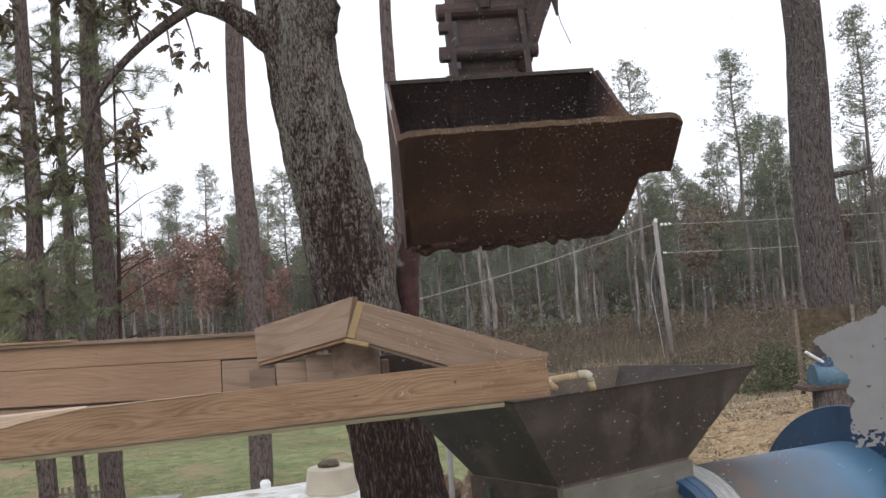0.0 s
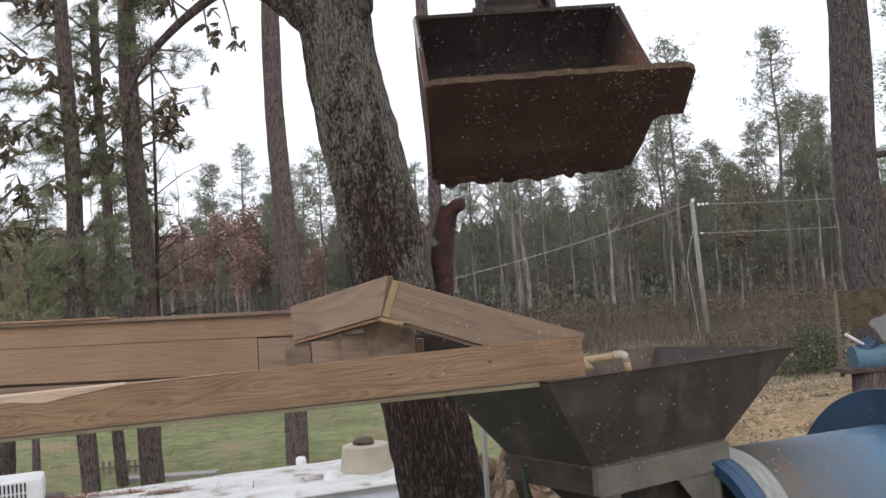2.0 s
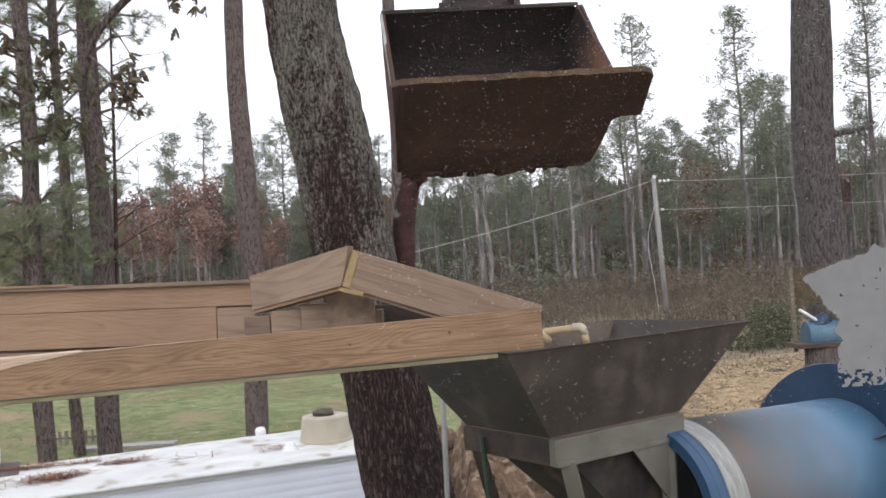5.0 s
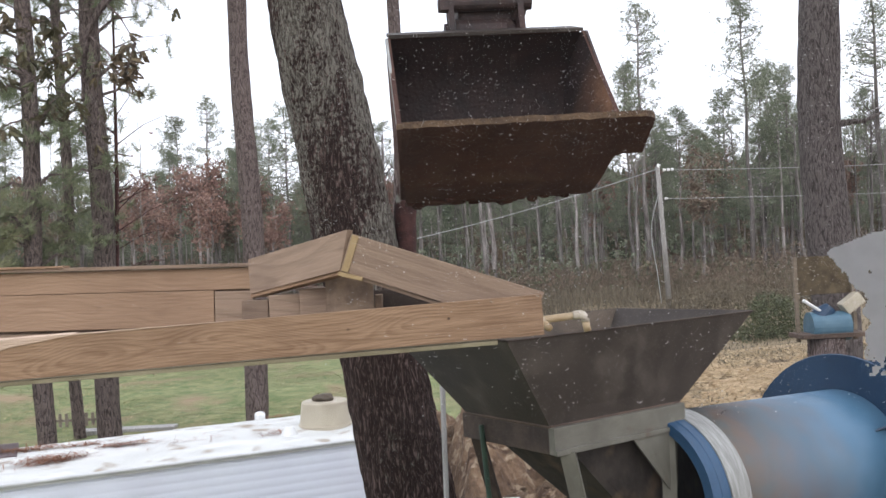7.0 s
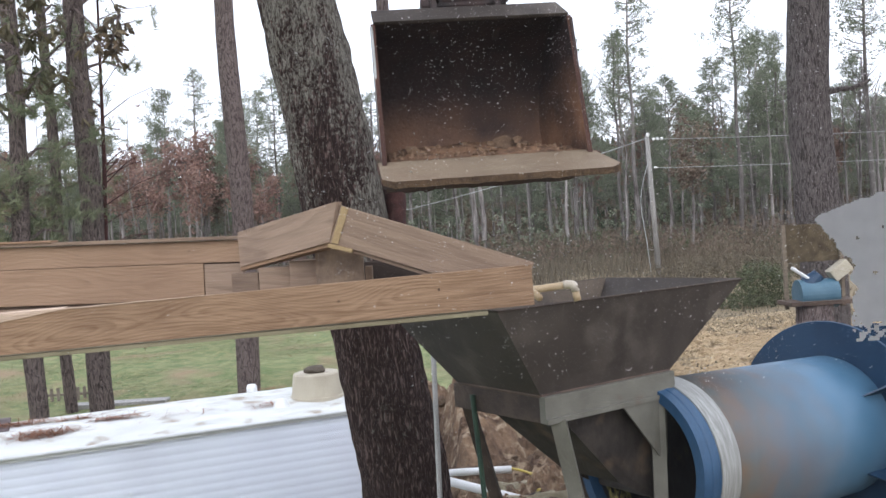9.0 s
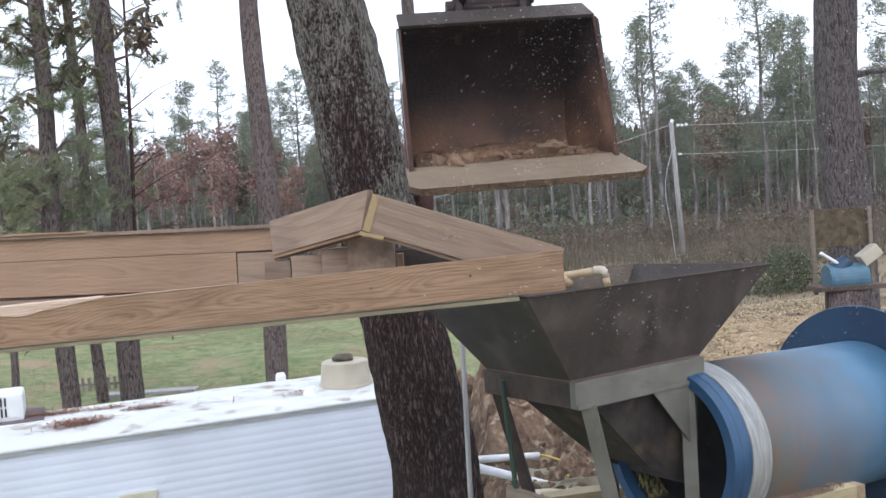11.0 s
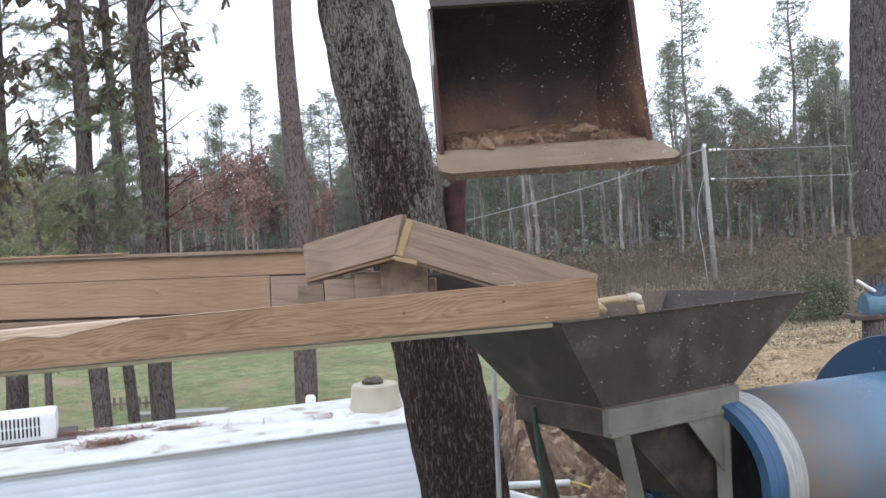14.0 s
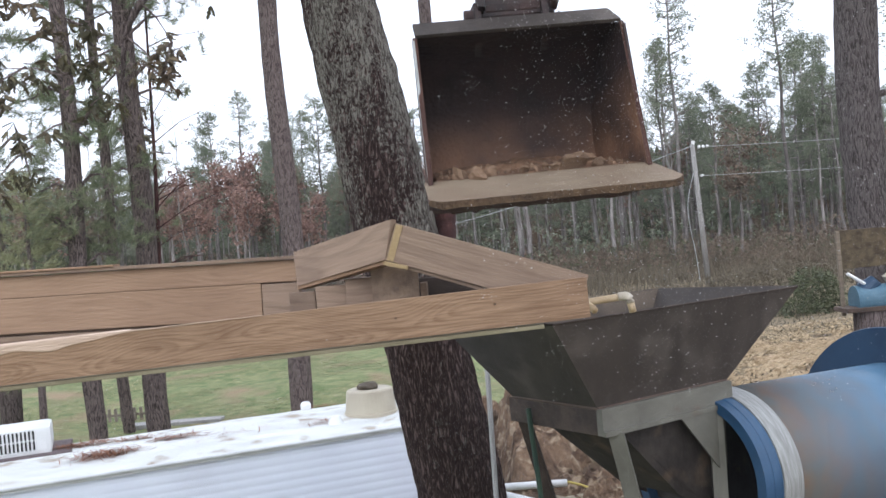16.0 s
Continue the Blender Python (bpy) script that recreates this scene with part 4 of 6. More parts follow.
lawn("dry_weeds", -2, 25, 29, 54, 42000, M["weeds"], "waist-high dry tan weeds before the woods", 41, h=0.50, wide=1.1, lean=0.16)
lawn("dry_weeds", -24, -2, 30, 45, 12000, M["weeds"], "dry tan weeds before the woods", 42, h=0.50, wide=1.1, lean=0.16)
lawn("lawn_grass", -12, 0.5, 12.8, 30, 60000, M["blades"], "short green and straw-coloured grass", 51, h=0.014, wide=0.9, lean=0.06)
lawn("lawn_grass", 1, 14, 17, 32, 9000, M["weeds"], "sparse straw-coloured grass on clay", 52, h=0.12, wide=0.6, lean=0.06)
lawn("wood_chips", 1.5, 13.5, 11.5, 20.5, 70000, M["chips"], "straw-coloured chips strewn on clay", 54, h=0.014, wide=1.1, lean=0.06, lift=0.09)
lawn("dark_litter", 1.5, 13.5, 11.5, 20.5, 9000, M["weeds"], "dark litter strewn on clay", 55, h=0.03, wide=1.0, lean=0.06, lift=0.09)
lawn("leaf_litter", -12, 0.5, 13, 26, 6000, M["chips"], "fallen straw-coloured leaves in the grass", 53, h=0.014, lean=0.05)


# nearer pines
def near_pine(x, y, r, h, label, seed, lean=0.0, bark="pine_bark"):
    ob = empty("pine_tree", pose(x, y, ground_z(x, y)), label, "tree", group="pines behind the trailer")
    n = 60
    pts = [(lean * h * (i / n) + 0.04 * math.sin(i * 0.2 + seed), 0.03 * math.cos(i * 0.23 + seed), -0.2 + (h + 0.2) * i / n) for i in range(n + 1)]
    part("trunk", tube(pts, [r * (1.12 - 0.35 * i / n) for i in range(n + 1)], 26, wobble=0.06, ridge=r * 0.09, seed=seed), M[bark], ob, smooth=True)
    return ob


lt1 = near_pine(-5.52, 13.0, 0.118, 9, "pine trunk standing behind the trailer, toned dark as backlit", 1, bark="backlit_bark")
lt2 = near_pine(-5.84, 15.0, 0.085, 9, "slim pine trunk standing behind the trailer", 2, bark="backlit_bark")
lt3 = near_pine(-4.82, 13.6, 0.155, 9, "stout pine trunk standing behind the trailer", 3, bark="backlit_bark")
lt4 = near_pine(-2.78, 14.0, 0.155, 10, "straight reddish pine trunk in the grass", 4)
lt5 = near_pine(-6.9, 13.4, 0.14, 9, "pine trunk at the clearing's edge, toned dark as backlit", 5, bark="backlit_bark")
rt1 = near_pine(4.88, 12.0, 0.27, 9, "thick grey pine trunk behind the blue machine", 6, bark="grey_bark")
thin = near_pine(-0.645, 10.2, 0.076, 9, "slender pale trunk close behind the oak", 7, lean=0.043)
pts, rad = dense([(0.12, -0.1, 3.94), (0.33, -0.15, 3.97), (0.45, -0.15, 3.97), (0.66, -0.2, 4.06)], [0.05, 0.032, 0.028, 0.012], 0.05)
part("branch_stub", tube(pts, rad, 8, wobble=0.3), M["grey_bark"], rt1, "dark dead branch stub", smooth=True)


def needle_sprays(parent, spots, seed):
    rng = random.Random(seed)
    limbs, crown = bmesh.new(), bmesh.new()
    for (x0, y0, z0), (x1, y1, z1) in spots:
        p0, p1 = Vector((x0, y0, z0)), Vector((x1, y1, z1))
        tube([p0, (p0 + p1) / 2 + Vector((0, 0, 0.12)), p1], [0.03, 0.018, 0.008], 6, limbs, cap=False)
        for k in range(8):
            c0 = p0.lerp(p1, rng.uniform(0.4, 1.1)) + Vector((rng.gauss(0, 0.14), rng.gauss(0, 0.14), rng.gauss(0, 0.12)))
            axis = Vector((rng.gauss(0, 1), rng.gauss(0, 1), rng.gauss(0.3, 0.5))).normalized()
            for _ in range(60):
                c = c0 + axis * rng.uniform(-0.12, 0.12)
                d = (axis * 0.7 + Vector((rng.gauss(0, 1), rng.gauss(0, 1), rng.gauss(0, 1))).normalized()).normalized()
                u = d * rng.uniform(0.10, 0.20)
                v = d.cross(Vector((rng.random(), rng.random(), rng.random()))).normalized() * 0.004
                crown.faces.new([crown.verts.new(q) for q in (c - v, c + v, c + u)])
    part("limb", limbs, M["pine_bark"], parent)["kind"] = "stuff"
    part("needles", crown, M["needles"], parent)["kind"] = "stuff"


rng = random.Random(8)
yp = empty("young_pine", pose(-6.1, 12.7, ground_z(-6.1, 12.7)), "bushy young pine with soft yellow-green needles", "tree")
part("trunk", tube([(0, 0, -0.1), (0.03, 0, 1.8), (0.0, 0, 3.9)], [0.06, 0.045, 0.012], 10), M["pine_bark"], yp)
yb = bmesh.new()
yr = random.Random(91)
for k in range(200):
    zz = yr.uniform(1.3, 3.9)
    aa, rr = yr.uniform(0, 6.283), (4.2 - zz) * 0.50 * yr.uniform(0.2, 1.0)
    c0 = Vector((rr * math.cos(aa), rr * math.sin(aa) * 0.6, zz + yr.gauss(0, 0.1)))
    ax = Vector((math.cos(aa), math.sin(aa), 0.6)).normalized()
    for q in range(56):
        d = (ax * 0.8 + Vector((yr.gauss(0, 1), yr.gauss(0, 1), yr.gauss(0, 1))).normalized()).normalized()
        c = c0 + ax * yr.uniform(-0.1, 0.1)
        v = d.cross(Vector((yr.random(), yr.random(), yr.random()))).normalized() * 0.004
        yb.faces.new([yb.verts.new(w_) for w_ in (c - v, c + v, c + d * yr.uniform(0.09, 0.17))])
part("needles", yb, M["young_needles"], yp)["kind"] = "stuff"
for ob, lo in ((lt1, 2.6), (lt2, 3.0), (lt3, 2.4), (lt5, 2.2)):
    spots = []
    for k in range(26):
        z = lo + (7.6 - lo) * rng.random()
        a = rng.uniform(0, 6.283)
        r = rng.uniform(0.5, 0.95)
        spots.append(((0, 0, z), (math.cos(a) * r, math.sin(a) * r * 0.6, z + rng.uniform(-0.2, 0.4))))
    needle_sprays(ob, spots, int(lo * 10))

sapling = empty("sapling", pose(-4.80, 13.95, ground_z(-4.80, 13.95)), "slim dark red sapling with bare twigs and few leaves", "tree")
pts, rad = dense([(-0.10, 0, -0.1), (-0.02, 0, 1.6), (0.05, 0, 2.6), (0.12, 0, 4.0), (0.20, 0, 6.8)], [0.04, 0.036, 0.034, 0.030, 0.012], 0.1)
part("trunk", tube(pts, rad, 10, wobble=0.15), M["dark_stem"], sapling, smooth=True)
sb_, sl_ = bmesh.new(), bmesh.new()
sr_ = random.Random(14)
for k in range(22):
    z0 = sr_.uniform(2.2, 6.0)
    out = Vector((sr_.uniform(0.3, 1.0) * (1 if sr_.random() < 0.75 else -0.5), sr_.gauss(0, 0.2), sr_.uniform(0.0, 0.5)))
    q0 = Vector((0.03 + 0.03 * z0 - 0.02, 0, z0))
    q1, q2 = q0 + out * 0.5 + Vector((0, 0, 0.06)), q0 + out
    tube([q0, q1, q2], [0.010, 0.006, 0.0025], 4, sb_, cap=False)
    for j in range(3):
        o_ = q0.lerp(q2, sr_.uniform(0.4, 1.0))
        tube([o_, o_ + Vector((sr_.gauss(0, 0.15), 0, sr_.gauss(0.05, 0.15)))], [0.004, 0.0015], 3, sb_, cap=False)
    for j in range(7):
        tuft(sl_, q0.lerp(q2, sr_.uniform(0.4, 1.1)) + Vector((sr_.gauss(0, 0.08), sr_.gauss(0, 0.08), sr_.gauss(0, 0.08))), 0.07, 1, sr_)
part("twigs", sb_, M["dark_stem"], sapling)["kind"] = "stuff"
part("leaves", sl_, M["rust_leaf"], sapling)["kind"] = "stuff"

for x, y, h, sd in ((-8.5, 24, 7.0, 63), (-10.5, 26, 7.5, 64), (-6.8, 22, 6.0, 65)):
    t_ = bare_tree(h, 0.020, sd, M["far_bark"], M["rust_leaf"] if sd % 2 else M["brown_leaf"], "slender sapling with a few reddish leaves", 60, spread=0.26)
    t_.matrix_basis = pose(x, y, ground_z(x, y))
    tagged(t_, group="saplings in the clearing")

# ------------------------------------------------------------------ the oak
oak = empty("oak_tree", pose(0, 0, 0), "leaning old oak with furrowed grey bark and lichen", "tree")
pts, rad = dense([(-0.28, 7.55, -1.7), (-0.315, 7.5, 0.5), (-0.378, 7.5, 0.98), (-0.435, 7.5, 1.37), (-0.50, 7.5, 1.81), (-0.685, 7.5, 2.93), (-0.742, 7.5, 3.32),
                  (-0.80, 7.5, 3.68), (-0.835, 7.5, 3.88), (-0.892, 7.5, 4.2), (-0.95, 7.5, 4.60), (-0.98, 7.5, 4.92), (-1.03, 7.5, 5.25), (-1.16, 7.5, 6.6), (-1.3, 7.5, 8.2)],
                 [0.42, 0.345, 0.335, 0.328, 0.324, 0.322, 0.318, 0.308, 0.312, 0.302, 0.288, 0.288, 0.275, 0.25, 0.2], 0.022)
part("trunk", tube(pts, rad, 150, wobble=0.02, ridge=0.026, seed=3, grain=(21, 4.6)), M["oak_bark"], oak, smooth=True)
knob = tube([(-0.86, 7.42, 4.86), (-0.76, 7.38, 4.97), (-0.70, 7.36, 5.10), (-0.72, 7.38, 5.22)], [0.12, 0.13, 0.10, 0.05], 20, wobble=0.35, ridge=0.02, seed=21, grain=(21, 6))
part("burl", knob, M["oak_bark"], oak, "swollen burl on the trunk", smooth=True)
pts, rad = dense([(-1.0, 7.45, 4.72), (-1.30, 7.42, 4.98), (-1.52, 7.4, 5.14), (-1.80, 7.4, 5.24), (-2.05, 7.4, 5.36)], [0.15, 0.10, 0.08, 0.065, 0.04], 0.04)
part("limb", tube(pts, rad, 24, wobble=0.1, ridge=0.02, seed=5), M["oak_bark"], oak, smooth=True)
pts, rad = dense([(-1.75, 7.4, 5.22), (-1.95, 7.38, 5.10), (-2.21, 7.35, 4.90), (-2.47, 7.3, 4.62), (-2.60, 7.3, 4.36), (-2.66, 7.3, 3.9)], [0.045, 0.04, 0.034, 0.028, 0.022, 0.01], 0.05)
part("branch", tube(pts, rad, 10, wobble=0.1), M["pine_bark"], oak, smooth=True)
pts, rad = dense([(-0.30, 7.72, 2.2), (-0.27, 7.66, 2.75), (-0.235, 7.62, 3.10), (-0.17, 7.6, 3.32)], [0.10, 0.10, 0.085, 0.075], 0.04)
stub = tube(pts, rad, 24, wobble=0.35, ridge=0.022, seed=9)
tube([(-0.17, 7.6, 3.28), (-0.10, 7.57, 3.33), (-0.06, 7.55, 3.33)], [0.07, 0.065, 0.05], 12, stub, wobble=0.5)
part("stub", stub, M["dark_stem"], oak, "dark reddish broken side stem", smooth=True)


def leaf_spray(parent, p0, p1, count, seed, spread=0.05, size=0.085):
    rng = random.Random(seed)
    p0, p1 = Vector(p0), Vector(p1)
    tw, lf = bmesh.new(), bmesh.new()
    tube([p0, (p0 + p1) / 2 + Vector((0, 0, 0.04)), p1], [0.010, 0.007, 0.003], 5, tw, cap=False)
    for _ in range(max(3, count // 5)):
        c = p0.lerp(p1, 0.3 + 0.75 * rng.random() ** 0.6) + Vector((rng.gauss(0, spread), rng.gauss(0, spread), rng.gauss(-0.02, spread)))
        lead = Vector((rng.gauss(0, 0.5), rng.gauss(0, 0.5), -rng.uniform(0.3, 1.1))).normalized()
        for _k in range(rng.randint(4, 8)):
            d = (lead + Vector((rng.gauss(0, 0.45), rng.gauss(0, 0.45), rng.gauss(0, 0.3)))).normalized()
            s = d.cross(Vector((rng.gauss(0, 1), rng.gauss(0, 1), 0.2))).normalized()
            nn = d.cross(s)
            L = size * rng.uniform(0.8, 1.5)
            W = L * rng.uniform(0.13, 0.22)
            rim = ((0.12, 0.25), (0.30, 0.85), (0.38, 0.40), (0.55, 1.0), (0.62, 0.42), (0.80, 0.62))
            a = [c + d * L * f + s * W * w + nn * 0.012 * f for f, w in ((0, 0.1),) + rim] + [c + d * L] + [c + d * L * f - s * W * w + nn * 0.012 * f for f, w in rim[::-1] + ((0, 0.1),)]
            lf.faces.new([lf.verts.new(q) for q in a])
    part("twig", tw, M["pine_bark"], parent)
    part("leaves", lf, M["oak_leaf"], parent)["kind"] = "stuff"


for k, (p0, p1, c) in enumerate((
        ((-1.85, 7.38, 5.15), (-1.75, 7.3, 4.75), 26), ((-2.0, 7.38, 5.08), (-1.95, 7.3, 4.72), 30), ((-2.2, 7.36, 4.92), (-2.25, 7.2, 5.3), 46),
        ((-2.1, 7.36, 5.0), (-2.5, 7.2, 5.25), 46), ((-1.9, 7.36, 5.12), (-2.2, 7.25, 5.35), 40), ((-2.45, 7.3, 4.65), (-2.2, 7.2, 4.3), 24),
        ((-2.58, 7.3, 4.4), (-2.3, 7.2, 4.05), 26), ((-2.5, 7.3, 4.6), (-2.9, 7.2, 4.5), 40), ((-2.6, 7.3, 4.35), (-3.0, 7.2, 4.1), 46),
        ((-2.62, 7.3, 4.2), (-2.95, 7.2, 3.75), 40), ((-2.64, 7.3, 4.0), (-2.45, 7.2, 3.65), 16), ((-3.0, 7.2, 4.1), (-3.5, 7.1, 4.2), 50),
        ((-2.9, 7.2, 4.5), (-3.4, 7.1, 4.7), 50), ((-2.9, 7.2, 3.8), (-3.4, 7.1, 3.6), 46), ((-3.3, 7.1, 4.2), (-3.7, 7.0, 3.9), 60), ((-3.3, 7.1, 4.7), (-3.7, 7.0, 5.0), 60),
        ((-2.9, 7.2, 4.9), (-3.4, 7.1, 5.3), 60), ((-2.5, 7.2, 5.2), (-2.9, 7.1, 5.4), 50), ((-3.3, 7.1, 3.6), (-3.6, 7.0, 3.3), 50))):
    leaf_spray(oak, p0, p1, c, 100 + k)

# outer sprays that carry on from the ends of the first
lrng = random.Random(40)
for k, p0 in enumerate(((-2.25, 7.2, 5.3), (-2.5, 7.2, 5.25), (-2.9, 7.2, 4.5), (-3.0, 7.2, 4.1), (-2.95, 7.2, 3.75), (-3.5, 7.1, 4.2), (-3.4, 7.1, 4.7), (-3.4, 7.1, 3.6),
                        (-3.7, 7.0, 3.9), (-3.7, 7.0, 5.0), (-2.3, 7.2, 4.05), (-2.9, 7.1, 5.4), (-3.4, 7.1, 5.3), (-2.2, 7.2, 4.3))):
    for j in range(2):
        p1 = (p0[0] + lrng.uniform(-0.35, 0.30), p0[1] + lrng.uniform(-0.2, 0.2), p0[2] + lrng.uniform(-0.30, 0.22))
        leaf_spray(oak, p0, p1, 34, 200 + 2 * k + j, spread=0.06, size=0.075)

# ------------------------------------------------------------------ white travel trailer
def trailer():
    """Local axes: x 0 at the far end and negative towards the near end, y away from the near side, z 0 at the eave."""
    ob = empty("travel_trailer", pose(-0.57, 9.65, 0.803, 0, 0.05, 23.0), "old white travel trailer with ribbed aluminium siding and coated roof", "trailer")
    L, W = 7.6, 1.85
    b = bmesh.new()
    prof, z = [], -0.03
    while z > -2.25:
        prof += [(0.0, z), (-0.0017, z - 0.014), (-0.0024, z - 0.034), (-0.0017, z - 0.054), (0.0, z - 0.068)]
        z -= 0.080
    vs = [[b.verts.new((x, y, zz)) for y, zz in prof] for x in (-L, 0.28)]
    for i in range(len(prof) - 1):
        b.faces.new((vs[0][i], vs[1][i], vs[1][i + 1], vs[0][i + 1]))
    part("siding", b, M["siding"], ob)
    part("body", box(L + 0.26, W - 0.12, 2.38, 0.01, (-L / 2 + 0.13, W / 2 - 0.04, -1.20)), M["siding"], ob)

    def top(y):
        return 0.012 + 0.085 * math.sin(math.pi * min(1, max(0, (y + 0.04) / W))) ** 0.8

    b = bmesh.new()
    n = 14
    ys = [-0.04 + W * i / n for i in range(n + 1)]
    xs = [-L + (L + 0.3) * i / 60 for i in range(61)]
    vs = [[b.verts.new((x, y, top(y) + 0.010 * noise.noise(Vector((x * 2, y * 3, 1))))) for y in ys] for x in xs]
    for i in range(60):
        for j in range(n):
            b.faces.new((vs[i][j], vs[i + 1][j], vs[i + 1][j + 1], vs[i][j + 1]))
    part("roof", b, M["roofing"], ob, "white coated roof with pine straw on it", smooth=True)
    part("eave_trim", tube([(-L, -0.035, 0.004), (0.3, -0.035, 0.004)], 0.018, 8), M["trim"], ob)
    part("gutter", box(L + 0.3, 0.012, 0.03, 0.004, (-L / 2 + 0.15, -0.022, -0.025)), M["trim"], ob)
    part("lower_trim", box(L + 0.3, 0.03, 0.028, 0.006, (-L / 2 + 0.15, -0.018, -1.398)), M["rail_dark"], ob, "dark trim strip")
    part("lower_trim", box(L + 0.3, 0.026, 0.024, 0.004, (-L / 2 + 0.15, -0.016, -1.452)), M["rail_dark"], ob)
    part("vent_cover", box(0.335, 0.05, 0.137, 0.012, (-2.735, -0.03, -0.60)), M["cream"], ob, "cream plastic vent cover")
    part("latch", box(0.015, 0.02, 0.045, 0.004, (-2.50, -0.015, -0.48)), M["trim"], ob)
    part("marker_light", box(0.10, 0.04, 0.045, 0.012, (-3.56, -0.025, -1.345)), M["amber"], ob, "orange marker light")
    for x, z, s, mm in ((-1.05, -1.445, 0.042, "white_plastic"), (-0.856, -1.405, 0.032, "white_plastic"), (-0.755, -1.405, 0.030, "cream")):
        part("light", tube([(x, -0.02, z), (x, -0.06, z)], [s, s * 0.8], 14), M[mm], ob)
    part("outlet_cover", box(0.14, 0.05, 0.075, 0.015, (-1.38, -0.035, -1.462)), M["white_plastic"], ob)
    lab = part("warning_label", box(0.115, 0.006, 0.24, 0.001, (-1.83, -0.012, -1.68)), M["red"], ob, "red and white warning label")
    for k in range(5):
        part("line", box(0.085, 0.004, 0.014, 0, (-1.83, -0.017, -1.60 - 0.04 * k)), M["white_plastic"], lab)
    # roof vent with a clump of litter on its lid
    cx, cy = -0.53, 0.60
    v = part("vent_pipe_cap", tube([(cx, cy, 0.06), (cx, cy, 0.10), (cx, cy, 0.105), (cx, cy, 0.32), (cx, cy, 0.335)],
             [0.285, 0.285, 0.27, 0.245, 0.228], 36), M["dull_cream"], ob, "cream round roof vent", smooth=False)
    lid = bmesh.new()
    bmesh.ops.create_icosphere(lid, subdivisions=3, radius=0.115)
    for q in lid.verts:
        q.co *= 1 + 0.25 * noise.noise(q.co * 14)
        q.co.z *= 0.42
    bmesh.ops.translate(lid, vec=(cx - 0.01, cy, 0.36), verts=lid.verts)
    part("leaf_clump", lid, M["grey_clump"], v, "grey-brown clump on the vent")
    part("small_vent", tube([(-1.03, 1.5, 0.05), (-1.03, 1.5, 0.12), (-1.03, 1.5, 0.15)], [0.06, 0.06, 0.04], 14), M["white_plastic"], ob)
    part("small_vent", tube([(-0.98, 0.36, 0.06), (-0.98, 0.36, 0.10), (-0.98, 0.36, 0.14)], [0.09, 0.07, 0.05], 14), M["white_plastic"], ob)
    # air conditioner
    ac = part("air_conditioner", box(0.95, 0.58, 0.265, 0.05, (-4.13, 1.24, 0.225)), M["white_plastic"], ob, "white louvred roof air conditioner")
    # dark base runs past the unit; the overhang stands in for its shadow
    part("base", box(1.16, 0.80, 0.05, 0.012, (-4.06, 1.22, 0.08)), M["rail_dark"], ac)
    for row in range(2):
        for k in range(20):
            part("slot", box(0.017, 0.010, 0.085, 0.002), M["dark_slot"], ac, "", pose(-4.50 + k * 0.036, 0.948, 0.19 + 0.10 * row))
    # pine straw
    rng = random.Random(5)
    for cx, cy, sx, sy, cnt in ((-3.2, 0.47, 0.26, 0.14, 420), (-3.42, 1.10, 0.30, 0.10, 300), (-2.52, 0.72, 0.22, 0.07, 170), (-2.88, 0.95, 0.20, 0.05, 90), (-1.9, 0.5, 0.6, 0.2, 40), (-1.1, 0.45, 0.16, 0.10, 50), (-0.8, 1.55, 0.2, 0.06, 60)):
        b = bmesh.new()
        for _ in range(cnt):
            p = Vector((cx + rng.gauss(0, sx * 0.6), cy + rng.gauss(0, sy * 0.6), 0))
            p.z = top(p.y) + 0.006 + rng.random() * 0.025
            d = Vector((rng.gauss(0, 1), rng.gauss(0, 0.6), rng.gauss(0, 0.15))).normalized() * rng.uniform(0.02, 0.06)
            w = Vector((-d.y, d.x, 0.0)).normalized() * 0.004
            b.faces.new([b.verts.new(q) for q in (p - d - w, p + d - w, p + d + w, p - d + w)])
        part("pine_straw", b, M["needles_dead"], ob, "drift of rusty pine straw")["kind"] = "stuff"


trailer()
for k, x in enumerate((-0.045,)):
    ob = link("marker_post", tube([(x - 0.045, 6.9, -1.6), (x + 0.012, 6.9, 1.70)], 0.019, 12), M["pale_post"], smooth=True)
    tagged(ob, "thin pale upright post beside the oak", "post")


# ------------------------------------------------------------------ timber trough
BH = 0.184


def board(parent, p0, p1, h=BH, t=0.038, material="lumber", name="board", label="", lean=0.0, shear=0.0):
    """A sawn board whose lower front edge runs from p0 to p1; leans back by degrees."""
    m, L = along(p0, p1)
    b = box(L, t, h, 0.004, (0, t / 2, h / 2))
    for v in b.verts:
        v.co.z += 0.0025 * noise.noise(Vector((v.co.x * 2, p0[0], p0[2])))
        if shear and v.co.x > 0:
            v.co.x += shear * v.co.z
    return part(name, b, M[material], parent, label, m @ pose(0, 0, 0, lean, 0, 0))


